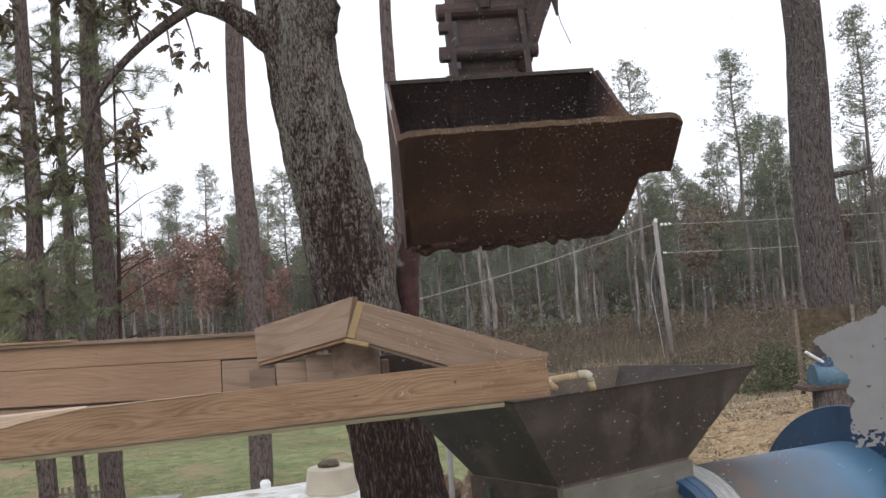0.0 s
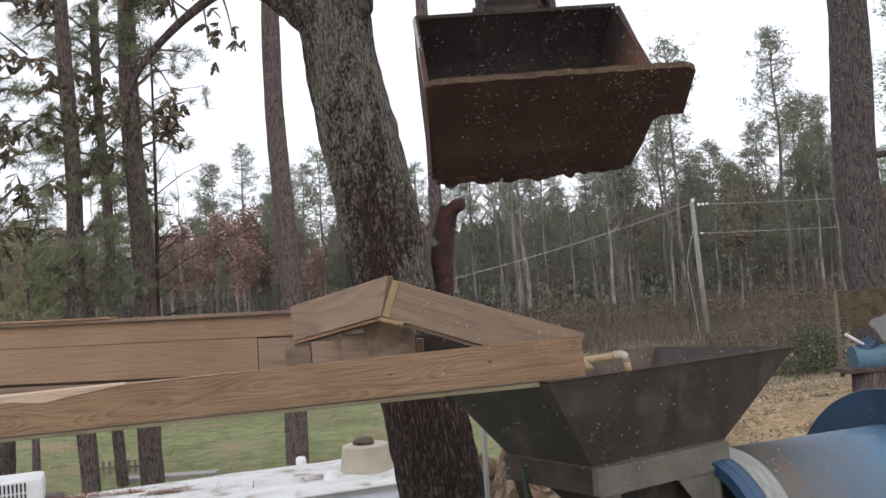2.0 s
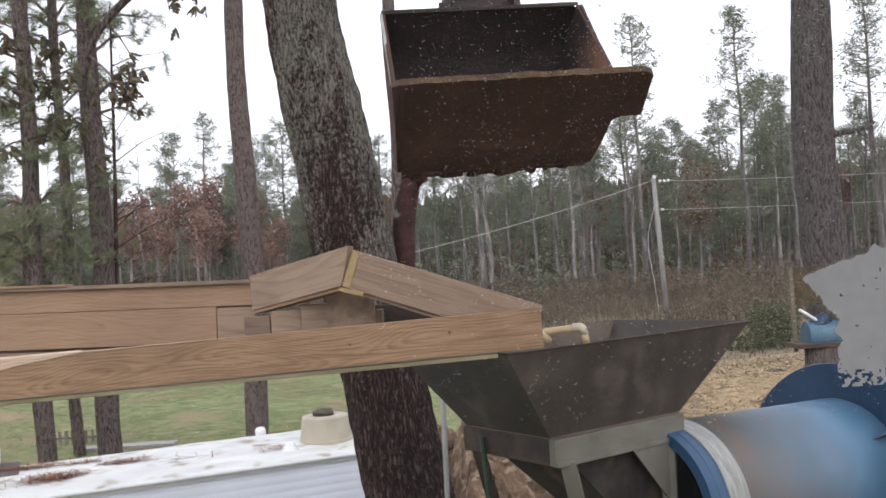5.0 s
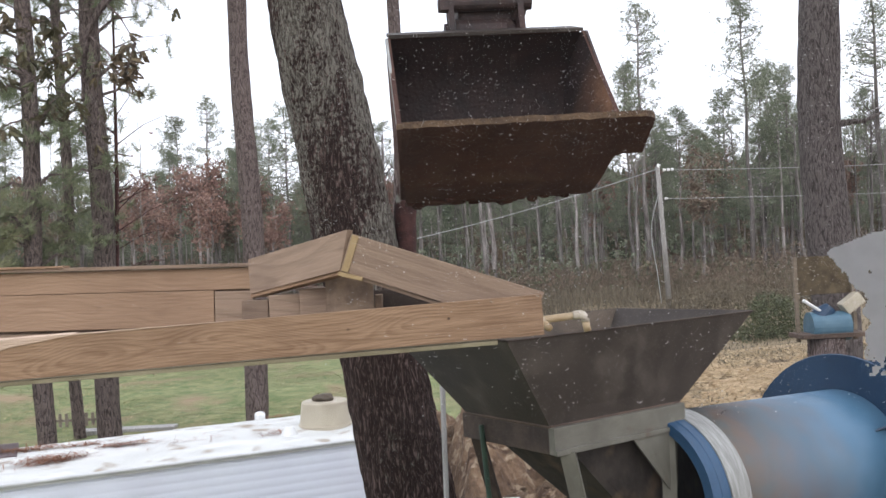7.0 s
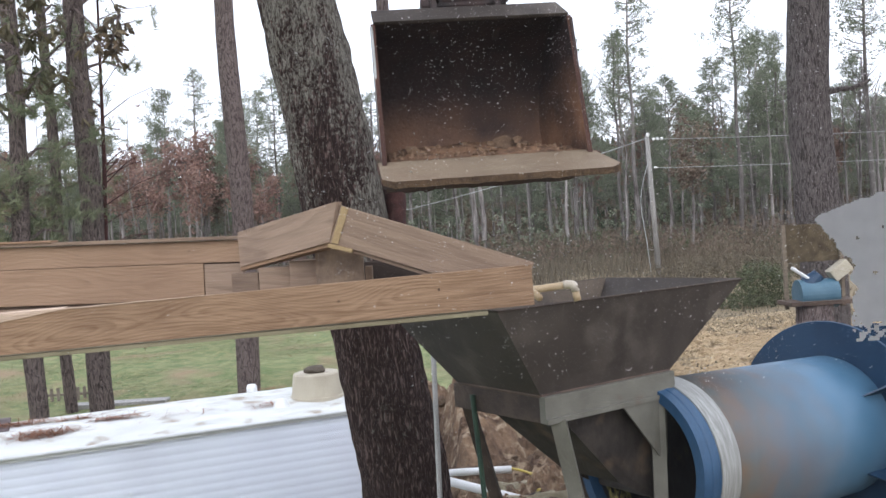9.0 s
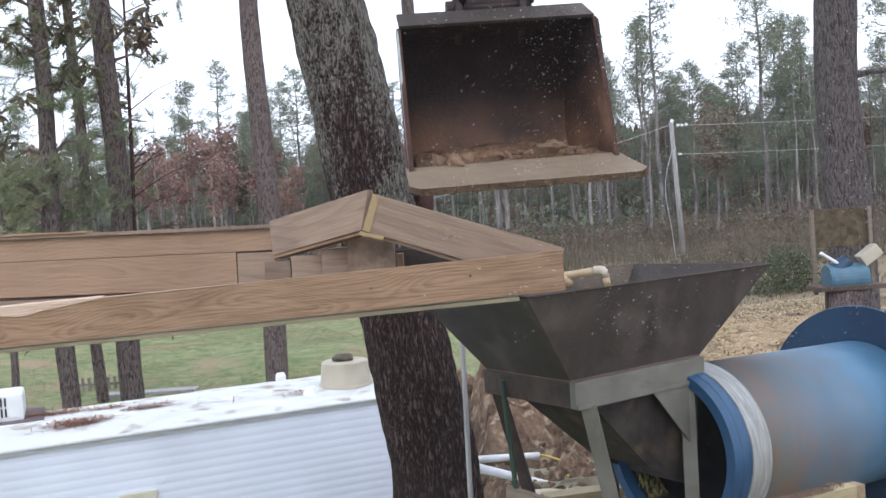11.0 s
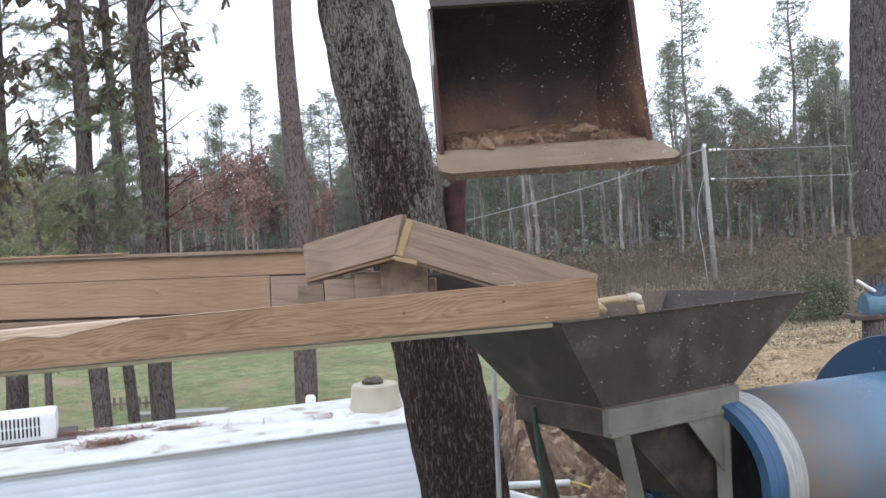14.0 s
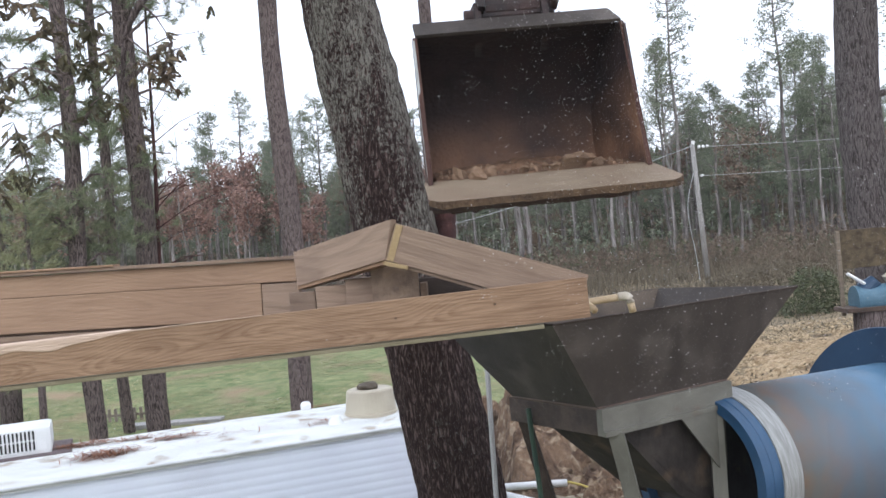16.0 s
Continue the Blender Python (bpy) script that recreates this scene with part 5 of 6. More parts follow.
def trough():
    ob = empty("timber_trough", pose(0, 0, 0), "sawn pine trough of nailed boards with a peaked end", "sluice")
    n = board(ob, (-3.4, 4.4, 2.072), (0.463, 4.4, 2.194), name="side_board")
    # split, paler top of the near board
    b = bmesh.new()
    k = 30
    vs = []
    for i in range(k + 1):
        x = -1.35 + 1.15 * i / k
        w = min(0.040, 0.13 * (1 - i / k)) * (1 + 0.35 * noise.noise(Vector((x * 6, 7, 0))))
        hgt = 0.006 + 0.012 * abs(noise.noise(Vector((x * 6, 0, 0)))) * (1 - i / k)
        vs.append([b.verts.new((x, 0.001, BH - w - 0.002)), b.verts.new((x, -0.004, BH - w)), b.verts.new((x, -0.003, BH + 0.003)), b.verts.new((x, 0.038, BH + 0.003 + hgt))])
    for v0, v1 in zip(vs, vs[1:]):
        for j in range(3):
            b.faces.new((v0[j], v1[j], v1[j + 1], v0[j + 1]))
    part("split_edge", b, M["split"], n, "pale freshly split edge")
    fibre = tube([(-0.22 + 0.07 * i, -0.002, BH + 0.0015 * (i % 2)) for i in range(11)], [0.004 - 0.0003 * i for i in range(11)], 5)
    part("split_fibre", fibre, M["split"], n, "pale splintered fibre")
    # far wall
    board(ob, (-3.6, 5.2, 2.522), (-1.03, 5.2, 2.457), h=0.118, name="wall_board", material="lumber_wall")
    board(ob, (-3.6, 5.192, 2.326), (-1.23, 5.192, 2.265), h=0.194, name="wall_board", material="lumber_wall")
    board(ob, (-1.225, 5.19, 2.268), (-1.02, 5.19, 2.263), name="wall_board", material="lumber_dull")
    board(ob, (-3.6, 5.2, 2.126), (-1.02, 5.2, 2.06), name="wall_board", material="lumber_dull")
    board(ob, (-3.6, 5.17, 2.645), (-1.02, 5.17, 2.578), h=0.019, t=0.09, name="cap_board", material="lumber_dull")
    board(ob, (-3.6, 5.16, 2.662), (-2.02, 5.16, 2.622), h=0.012, t=0.10, name="cap_board", material="lumber")
    # added unseen sheet that keeps bright sky from showing through the seams
    board(ob, (-3.6, 5.235, 2.10), (-1.02, 5.235, 2.04), h=0.50, t=0.02, name="backing_sheet", material="lumber_dull")
    # stacked cross pieces
    for x0, x1, y, z0, z1, mm in ((-1.015, -0.880, 4.90, 2.17, 2.402, "lumber_dull"), (-0.873, -0.717, 4.87, 2.17, 2.425, "lumber_dull"),
                                  (-0.710, -0.577, 4.82, 2.17, 2.452, "lumber_dull"), (-0.573, -0.337, 4.78, 2.17, 2.50, "block_end"), (-0.335, -0.300, 4.86, 2.2, 2.40, "block_end")):
        b = box(x1 - x0, 0.09, z1 - z0, 0.005)
        part("cross_block", b, M[mm], ob, "", pose((x0 + x1) / 2, y + 0.045, (z0 + z1) / 2, 0, 0, random.Random(int(x0 * 99)).uniform(-2, 2)))
    # peaked cover
    r = board(ob, (-0.472, 4.58, 2.533), (0.414, 4.455, 2.212), name="cover_board", material="lumber_dull", lean=-3)
    part("end_strip", box(0.034, 0.006, 0.178, 0.001, (0, 0, 0)), M["end_grain"], r, "yellow sawn end strip", pose(-0.452, -0.001, 0.092))
    board(ob, (-0.985, 4.98, 2.432), (-0.473, 4.58, 2.535), name="cover_board", material="lumber_dull", lean=-6, shear=0.40)
    board(ob, (-0.985, 4.985, 2.412), (-0.463, 4.59, 2.517), h=0.019, t=0.10, name="cover_batten", material="lumber", label="pale plywood strip")
    board(ob, (-0.472, 4.592, 2.517), (0.075, 4.52, 2.312), h=0.018, t=0.10, name="cover_batten", material="lumber_dull")
    board(ob, (-0.485, 4.572, 2.511), (-0.370, 4.556, 2.478), h=0.020, t=0.05, name="nailing_strip", material="end_grain")
    # floor, and a dark panel added to stand in for shade in the hollow
    part("trough_floor", box(3.65, 0.80, 0.02, 0.004), M["green_floor"], ob, "", pose(-1.575, 4.812, 2.112, 0, -1.75, 0))
    part("lining", box(0.8, 0.03, 0.22, 0.004), M["frame_dark"], ob, "dark panel standing in for shade in the hollow", pose(-0.08, 4.98, 2.30, 0, 2, -4))
    # legs that carry it
    for x, y in ((-3.3, 4.5), (-3.3, 5.12)):
        z0 = ground_z(x, y)
        part("leg", box(0.09, 0.09, 2.1 - z0, 0.004, (0, 0, (2.1 - z0) / 2)), M["lumber_dull"], ob, "", pose(x, y, z0))
    for x, z, y in ((-2.9, 2.36, 5.191), (-2.35, 2.41, 5.191), (-2.18, 2.40, 5.191), (-1.85, 2.40, 5.191), (-1.62, 2.385, 5.191), (-1.36, 2.37, 5.191), (-2.6, 2.56, 5.199), (-1.9, 2.545, 5.199), (-1.3, 2.53, 5.199)):
        part("nail", tube([(x, y + 0.002, z), (x, y - 0.003, z)], 0.004, 8), M["knot"], ob)
    # nail heads and knots
    for x, z in ((-0.43, 2.265), (0.03, 2.29)):
        part("knot", tube([(x, 4.4025, z), (x, 4.3985, z)], [0.008, 0.006], 10), M["knot"], ob)
    return ob


trough()

# tan pipe with elbow
pipe = empty("water_pipe", pose(0.002, 0, 0.004), "stained tan plastic pipe with a pale elbow", "pipe")
part("run", tube([(0.30, 5.0, 2.196), (0.69, 4.9, 2.236)], 0.019, 16), M["tan_pipe"], pipe, smooth=True)
pts, rad = dense([(0.665, 4.905, 2.234), (0.70, 4.897, 2.237), (0.718, 4.893, 2.224), (0.722, 4.892, 2.20)], [0.024, 0.025, 0.025, 0.024], 0.01)
part("elbow", tube(pts, [r * 0.93 for r in rad], 16), M["dirty_pvc"], pipe, "dirty pale elbow", smooth=True)
part("drop", tube([(0.722, 4.892, 2.205), (0.731, 4.89, 2.152)], 0.019, 16), M["tan_pipe"], pipe, smooth=True)
part("stub", tube([(0.50, 4.93, 2.215), (0.53, 4.82, 2.185)], 0.019, 14), M["tan_pipe"], pipe, smooth=True)


# ------------------------------------------------------------------ hopper on its stand, and the drum
def machine():
    base = pose(0.617, 5.5, -0.004, 0, 0, 35)
    ob = empty("feed_hopper", base, "dark steel feed hopper on a grey-green angle-iron stand", "hopper")
    rim = [(-0.46, -0.16, 2.11), (1.675, -0.11, 2.105), (1.55, 1.02, 2.11), (-0.46, 1.00, 2.11)]
    low = [(-0.05, -0.0, 1.575), (1.04, -0.0, 1.575), (1.04, 0.80, 1.575), (-0.05, 0.80, 1.575)]
    for k, nm in enumerate(("front_plate", "end_plate", "back_plate", "end_plate")):
        j = (k + 1) % 4
        part(nm, plate([rim[k], rim[j], low[j], low[k]], 0.008), M["muddy_steel" if nm == "back_plate" else "steel"], ob)
    for k in range(4):
        j = (k + 1) % 4
        part("rim_rod", tube([rim[k], rim[j]], 0.007, 8), M["frame_dark"], ob)
        part("weld_seam", tube([low[k], low[j]], 0.010, 6), M["rust"], ob)
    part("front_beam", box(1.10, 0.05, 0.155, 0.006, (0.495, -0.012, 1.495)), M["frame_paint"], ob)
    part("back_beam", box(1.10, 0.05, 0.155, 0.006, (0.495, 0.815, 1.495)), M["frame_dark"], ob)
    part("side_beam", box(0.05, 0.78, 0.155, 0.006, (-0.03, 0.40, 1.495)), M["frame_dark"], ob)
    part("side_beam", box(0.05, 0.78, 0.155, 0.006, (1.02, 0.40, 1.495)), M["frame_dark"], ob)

    def leg(p, q, w, mm, nm="leg"):
        p, q = Vector(p), Vector(q)
        b = tube([p, q], [w * 0.72, w * 0.72], 4)
        part(nm, b, M[mm], ob)

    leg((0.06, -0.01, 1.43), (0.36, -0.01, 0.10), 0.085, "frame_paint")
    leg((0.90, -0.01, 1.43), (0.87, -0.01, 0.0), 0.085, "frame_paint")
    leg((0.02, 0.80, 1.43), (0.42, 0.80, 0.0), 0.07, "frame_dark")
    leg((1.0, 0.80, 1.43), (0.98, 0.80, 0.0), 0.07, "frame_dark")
    part("gusset", plate([(0.56, -0.036, 1.42), (0.95, -0.036, 1.42), (0.93, -0.036, 1.06), (0.86, -0.036, 1.06)], -0.01), M["frame_paint"], ob)
    part("beam_flange", box(1.10, 0.02, 0.03, 0.003, (0.495, -0.045, 1.43)), M["frame_paint"], ob)
    # spout under the bin, in a darker steel colour than the bin's plates
    lo2 = [(0.62, 0.08, 0.92), (0.92, 0.08, 0.76), (0.92, 0.60, 0.76), (0.62, 0.60, 0.92)]
    for k in range(4):
        j = (k + 1) % 4
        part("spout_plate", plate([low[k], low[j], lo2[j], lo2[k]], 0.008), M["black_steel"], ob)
    post = empty("green_post", pose(0, 0, 0), "thin green steel post leaning against the hopper stand", "post")
    part("stem", tube([(0.20, 5.95, 1.52), (0.285, 5.92, 0.0)], 0.016, 8), M["green_post"], post)

    # drum: turned about its own axis, dipping away from the hopper
    dr = empty("wash_drum", base @ pose(0.875, 0.145, 0.965, 0, 2.6, 0), "blue steel wash drum with worn rusty paint and a pale band", "drum")
    R = 0.53
    part("shell", lathe([(0.30, R - 0.02), (0.30, R), (2.9, R), (2.9, R - 0.02)], 72), M["blue"], dr, smooth=False).data.polygons.foreach_set("use_smooth", [True] * (72 * 3))
    part("end_ring", lathe([(0.06, R - 0.07), (-0.02, R - 0.06), (-0.02, R + 0.004), (0.05, R + 0.008), (0.055, R + 0.012), (0.13, R + 0.012), (0.13, R - 0.01)], 72), M["blue_clean"], dr, "bright blue end ring")
    part("pale_band", lathe([(0.13, R + 0.008), (0.132, R + 0.02), (0.31, R + 0.02), (0.312, R)], 72), M["band"], dr, "bare pale metal band")
    # near-black colour here stands in for the shade inside the drum
    part("inner_lining", lathe([(0.056, R - 0.064), (0.12, R - 0.08), (2.8, R - 0.08), (2.8, 0.0)], 48), M["drum_inside"], dr, "inside of the drum, its shade put into a near-black colour")
    part("flange", lathe([(2.08, R), (2.08, R + 0.265), (2.095, R + 0.27), (2.11, R + 0.265), (2.11, R)], 72), M["blue_dark"], dr, "dark blue flange disc")
    for a in (147, 210, 273):
        b = plate([(2.08, R, 0), (1.84, R, 0), (2.08, R + 0.24, 0)], 0.012)
        part("fin", b, M["blue_dark"], dr, "", pose(0, 0, 0, a, 0, 0))
    part("rear_flange", lathe([(2.85, R), (2.85, R + 0.2), (2.88, R + 0.2), (2.88, R)], 60), M["blue_dark"], dr)
    sc = bmesh.new()
    srng = random.Random(29)
    for k in range(420):
        a = srng.uniform(0.1, 0.95)
        p = Vector((srng.uniform(0.08, 0.24), (R - 0.075 - 0.05 * srng.random() ** 2) * math.cos(a), (R - 0.075 - 0.05 * srng.random() ** 2) * -math.sin(a)))
        q = p + Vector((srng.gauss(0, 0.02), srng.gauss(0, 0.02), -srng.uniform(0.02, 0.07)))
        w = Vector((srng.gauss(0, 1), srng.gauss(0, 1), 0)).normalized() * 0.004
        sc.faces.new([sc.verts.new(v) for v in (p - w, p + w, q + w * 0.5, q - w * 0.5)])
    part("straw_clump", sc, M["yellow_straw"], dr, "clump of wet yellow straw caught in the mouth")["kind"] = "stuff"
    # cradle under the drum
    for s in (0.55, 2.5):
        part("cradle", box(0.10, 1.0, 0.36, 0.01), M["frame_dark"], dr, "", pose(s, 0, -0.70, 0, -2.6, 0))

    # timber brace and low rails in front of the stand
    br = empty("timber_brace", pose(0, 0, 0), "weathered timber brace propped across the stand", "timber")
    m, L = along((0.19, 5.98, 0.80), (0.92, 5.20, 0.72))
    part("brace", box(L, 0.045, 0.10, 0.004), M["grey_timber"], br, "", m)
    part("stake", box(0.05, 0.05, 0.76, 0.004, (0.90, 5.22, 0.36)), M["grey_timber"], br)


machine()

# blue drive unit on a rusted shelf over a stump, behind the drum
unit = empty("drive_unit", pose(3.58, 9.0, 0), "small blue motor housing on a rusted shelf over a stump", "machine")
stp = tube([(0, 0, -0.05), (0, 0, 0.6), (0.0, 0, 1.62)], [0.24, 0.19, 0.17], 24, wobble=0.1, ridge=0.02)
part("stump", stp, M["pine_bark"], unit, "dark stump", smooth=True)
part("shelf", box(0.62, 0.36, 0.04, 0.005, (0.02, 0, 1.645)), M["rust"], unit, "rusted steel shelf")
hs = bmesh.new()
bmesh.ops.create_cone(hs, cap_ends=True, segments=28, radius1=0.14, radius2=0.14, depth=0.36)
bmesh.ops.rotate(hs, matrix=Matrix.Rotation(radians(90), 3, "Y") @ Matrix.Rotation(radians(0), 3, "X"), verts=hs.verts)
bmesh.ops.translate(hs, vec=(0.02, 0, 1.72), verts=hs.verts)
part("housing", hs, M["teal"], unit, smooth=False)
part("housing_top", tube([(-0.05, 0, 1.80), (0.05, -0.02, 1.90)], [0.10, 0.06], 14), M["blue_dark"], unit)
part("handle", tube([(-0.22, -0.05, 1.98), (-0.05, -0.05, 1.86)], 0.016, 8), M["white_pipe"], unit, "white lever")
part("cover", box(0.20, 0.14, 0.12, 0.02), M["dull_cream"], unit, "pale greenish cover", pose(0.24, -0.02, 1.93, 0, -35, 0))
part("upright", box(0.035, 0.035, 0.80, 0.004, (-0.24, 0.06, 1.98)), M["grey_timber"], unit, "pale upright strip")
part("upright", box(0.035, 0.035, 0.80, 0.004, (0.30, 0.06, 1.98)), M["grey_timber"], unit)
part("back_panel", box(0.52, 0.02, 0.36, 0.004, (0.03, 0.09, 2.20)), M["panel"], unit, "brown weathered panel")

# pipes, sheet and hose on the dirt
for nm, p0, p1, r, mt, lb in (("white_pipe", (0.0, 9.1, 0.22), (0.62, 9.0, 0.24), 0.035, "white_pipe", "length of white plastic pipe on the dirt"),
                              ("white_pipe", (0.0, 8.6, 0.28), (0.92, 8.3, 0.06), 0.04, "white_pipe", "long white plastic pipe lying on the dirt")):
    tagged(link(nm, tube([p0, p1], r, 14), M[mt], smooth=True), lb, "pipe", group="loose white pipes")
b = bmesh.new()
n = 16
rows = [[b.verts.new((0.35 + 0.9 * i / n + 0.1 * math.sin(j), 8.0 + 0.9 * j / n, 0.10 + 0.09 * noise.noise(Vector((i * 0.4, j * 0.4, 0))) + 0.05)) for i in range(n + 1)] for j in range(n + 1)]
for r0, r1 in zip(rows, rows[1:]):
    for i in range(n):
        b.faces.new((r0[i], r0[i + 1], r1[i + 1], r1[i]))
bmesh.ops.solidify(b, geom=b.faces[:], thickness=0.01)
tagged(link("muddy_sheet", b, M["tarp"]), "crumpled pale muddy sheet on the dirt", "sheet")
pts, rad = dense([(0.62, 9.0, 0.25), (0.8, 8.95, 0.2), (0.95, 8.7, 0.14), (0.8, 8.4, 0.2)], [0.012] * 4, 0.04)
tagged(link("yellow_hose", tube(pts, rad, 8), M["hose"]), "thin yellow hose on the dirt", "hose")

tb = empty("low_bench", pose(0.80, 7.2, 0, 0, 0, 12), "low bench of weathered grey-green boards on thin legs", "bench")
part("top", box(0.62, 0.16, 0.05, 0.004, (0, 0, 0.40)), M["lumber_green"], tb)
part("top", box(0.58, 0.10, 0.04, 0.004, (0.02, -0.16, 0.33)), M["lumber_dull"], tb)
for x in (-0.26, -0.08, 0.2):
    part("leg", tube([(x, 0.02, 0.0), (x + 0.03, -0.05, 0.38)], 0.012, 6), M["frame_dark"], tb)
tagged(link("pale_tub", tube([(0.55, 7.75, 0.02), (0.55, 7.75, 0.10), (0.55, 7.75, 0.22)], [0.20, 0.23, 0.25], 20), M["tarp"]), "muddy pale yellow tub on the dirt", "tub")
for k, (x, y, r_) in enumerate(((0.35, 8.2, 30), (0.9, 7.9, -20), (0.2, 7.3, 70), (0.6, 6.9, 10), (1.0, 8.6, 50))):
    tagged(link("stick", tube([(x, y, 0.10), (x + 0.5 * math.cos(radians(r_)), y + 0.5 * math.sin(radians(r_)), 0.16)], [0.018, 0.010], 6), M["grey_bark"]), "weathered stick lying on churned dirt", "stick", group="sticks on the dirt")
rng = random.Random(77)
cl = []
for k in range(3):
    c = bmesh.new()
    bmesh.ops.create_icosphere(c, subdivisions=2, radius=1.0)
    for v in c.verts:
        v.co *= 1 + 0.4 * noise.noise(v.co * 1.2 + Vector((k * 5, 1, 0)))
        v.co.z *= 0.65
    me = bpy.data.meshes.new("dirt_clod")
    c.to_mesh(me)
    c.free()
    me.materials.append(M["dirt"])
    cl.append(me)
for k in range(285):
    x, y, sz = rng.uniform(-0.2, 2.4), rng.uniform(7.0, 13.5), rng.uniform(0.02, 0.10)
    o = new("dirt_clod", cl[k % 3])
    u, v = (x - 1.4) / 2.6, (y - 12.0) / 2.4
    u2, v2 = (x - 0.9) / 1.4, (y - 9.0) / 2.0
    top = max(max(0, 1 - u * u - v * v) ** 0.7 * 0.46, max(0, 1 - u2 * u2 - v2 * v2) ** 0.7 * 0.14)
    o.matrix_basis = pose(x, y, ground_z(x, y) + top, rng.uniform(0, 360), 0, rng.uniform(0, 360)) @ Matrix.Diagonal((sz, sz * 0.8, sz * 0.8, 1))
    tagged(o, "clod of dug red-brown dirt", "clod", group="clods of dug dirt")

# utility pole and wires
up = empty("utility_pole", pose(7.0, 30, ground_z(7, 30)), "slim pale utility pole with two wires", "pole")
part("shaft", tube([(0.08, 0, -0.1), (-0.06, 0, 4.58)], [0.092, 0.068], 16), M["pole_grey"], up, smooth=True)
part("insulator", tube([(-0.05, -0.02, 4.55), (-0.02, -0.02, 4.66)], [0.05, 0.06], 10), M["insulator"], up)
for k in range(3):
    part("insulator", tube([(0.08 + 0.13 * k, -0.1, 4.46), (0.16 + 0.13 * k, -0.1, 4.455)], [0.05, 0.04], 8), M["insulator"], up)
part("insulator", tube([(0.10, -0.05, 3.56), (0.2, -0.05, 3.56)], [0.04, 0.03], 8), M["insulator"], up)


def wire(p0, p1, sag, r=0.016):
    p0, p1 = Vector(p0), Vector(p1)
    return tube([p0.lerp(p1, i / 24) - Vector((0, 0, sag * (1 - (2 * i / 24 - 1) ** 2))) for i in range(25)], r, 5)


part("wire", wire((0.05, -0.1, 4.46), (16, -2, 4.2), 0.15, 0.009), M["wire"], up)
part("wire", wire((0.05, -0.1, 3.56), (16, -2, 3.3), 0.12, 0.009), M["wire"], up)
part("wire", wire((-0.1, -0.1, 4.50), (-16, 6.0, 1.9), 0.45, 0.014), M["wire"], up)
pts, rad = dense([(-0.12, -0.15, 3.7), (-0.4, -0.15, 2.6), (-0.28, -0.15, 1.2), (-0.2, -0.15, 0.2)], [0.012] * 4, 0.2)
part("wire", tube(pts, rad, 5), M["wire"], up)

# low fence behind the trailer
fn = empty("picket_fence", pose(-6.75, 16.0, ground_z(-6.75, 16.0)), "low weathered picket fence in the grass", "fence")
for k in range(9):
    part("picket", box(0.05, 0.02, 0.22, 0.004, (k * 0.11, 0, 0.11)), M["fence"], fn)
part("rail", box(1.0, 0.03, 0.04, 0.004, (0.44, 0.025, 0.10)), M["fence"], fn)
tagged(link("pale_slab", box(1.5, 0.3, 0.10, 0.01, (-5.15, 15.3, 0.05)), M["pale_post"]), "long pale block lying in the grass", "block")

# timber rail close in front of the cab, crumbs of soil along its top
rl = empty("timber_rail", pose(0, 0, 0), "thick new green-tinted timber rail strewn with soil", "timber")
m, L = along((-0.75, 2.20, 1.20), (1.222, 3.1215, 1.20))
part("plank", box(L, 0.045, 0.40, 0.004, (0, 0.022, 0.20)), M["lumber_green"], rl, "", m)
part("end_board", box(0.040, 0.046, 0.397, 0.004, (L / 2 + 0.0215, 0.0255, 0.1985)), M["cut_end"], rl, "brown sawn end of a crossing board", m)
part("post", box(0.09, 0.09, 1.4, 0.005, (1.17, 3.22, 0.70)), M["lumber_green"], rl)
part("post", box(0.09, 0.09, 1.5, 0.005, (-0.5, 2.42, 0.75)), M["lumber_green"], rl)
rng = random.Random(17)
b = bmesh.new()
rows = []
for i in range(521):
    x = -L / 2 + 0.005 + (L - 0.10) * i / 520
    f = min(1.0, (L / 2 - 0.04 - x) / 0.5)
    row = []
    for j in range(9):
        y = 0.001 + 0.043 * j / 8
        hgt = 0.004 + 0.010 * f * (0.6 + noise.noise(Vector((x * 22, y * 40, 0)))) + 0.006 * f * noise.noise(Vector((x * 120, y * 120, 3))) + 0.003 * noise.noise(Vector((x * 260, y * 260, 7)))
        row.append(b.verts.new((x, y, 0.3995 + (hgt if 0 < j < 8 else min(hgt * 0.5, 0.005)))))
    rows.append(row)
for r0, r1 in zip(rows, rows[1:]):
    for j in range(8):
        b.faces.new((r0[j], r1[j], r1[j + 1], r0[j + 1]))
part("soil_layer", b, M["dry_soil"], rl, "thin layer of dry soil", m)["kind"] = "stuff"
vv, ff = [], []
for k in range(2600):
    sz = 0.0006 + 0.0026 * rng.random() ** 3
    cx, cy = L / 2 - 0.01 - L * rng.random() ** 0.9, rng.uniform(0.001, 0.044)
    o = len(vv)
    for d in ((1, 0, 0), (0, 1, 0), (-1, 0, 0), (0, -1, 0), (0, 0, 1), (0, 0, -1)):
        vv.append(tuple(c + e * sz * rng.uniform(0.6, 1.2) for c, e in zip((cx, cy, 0.403 + rng.random() * 0.012), d)))
    for q in range(4):
        ff += [(o + q, o + (q + 1) % 4, o + 4), (o + (q + 1) % 4, o + q, o + 5)]
me = bpy.data.meshes.new("soil_crumbs")
me.from_pydata(vv, [], ff)
b = bmesh.new()
b.from_mesh(me)
bpy.data.meshes.remove(me)
part("soil_crumbs", b, M["soil_crumb"], rl, "red-brown soil crumbs", m)["kind"] = "stuff"


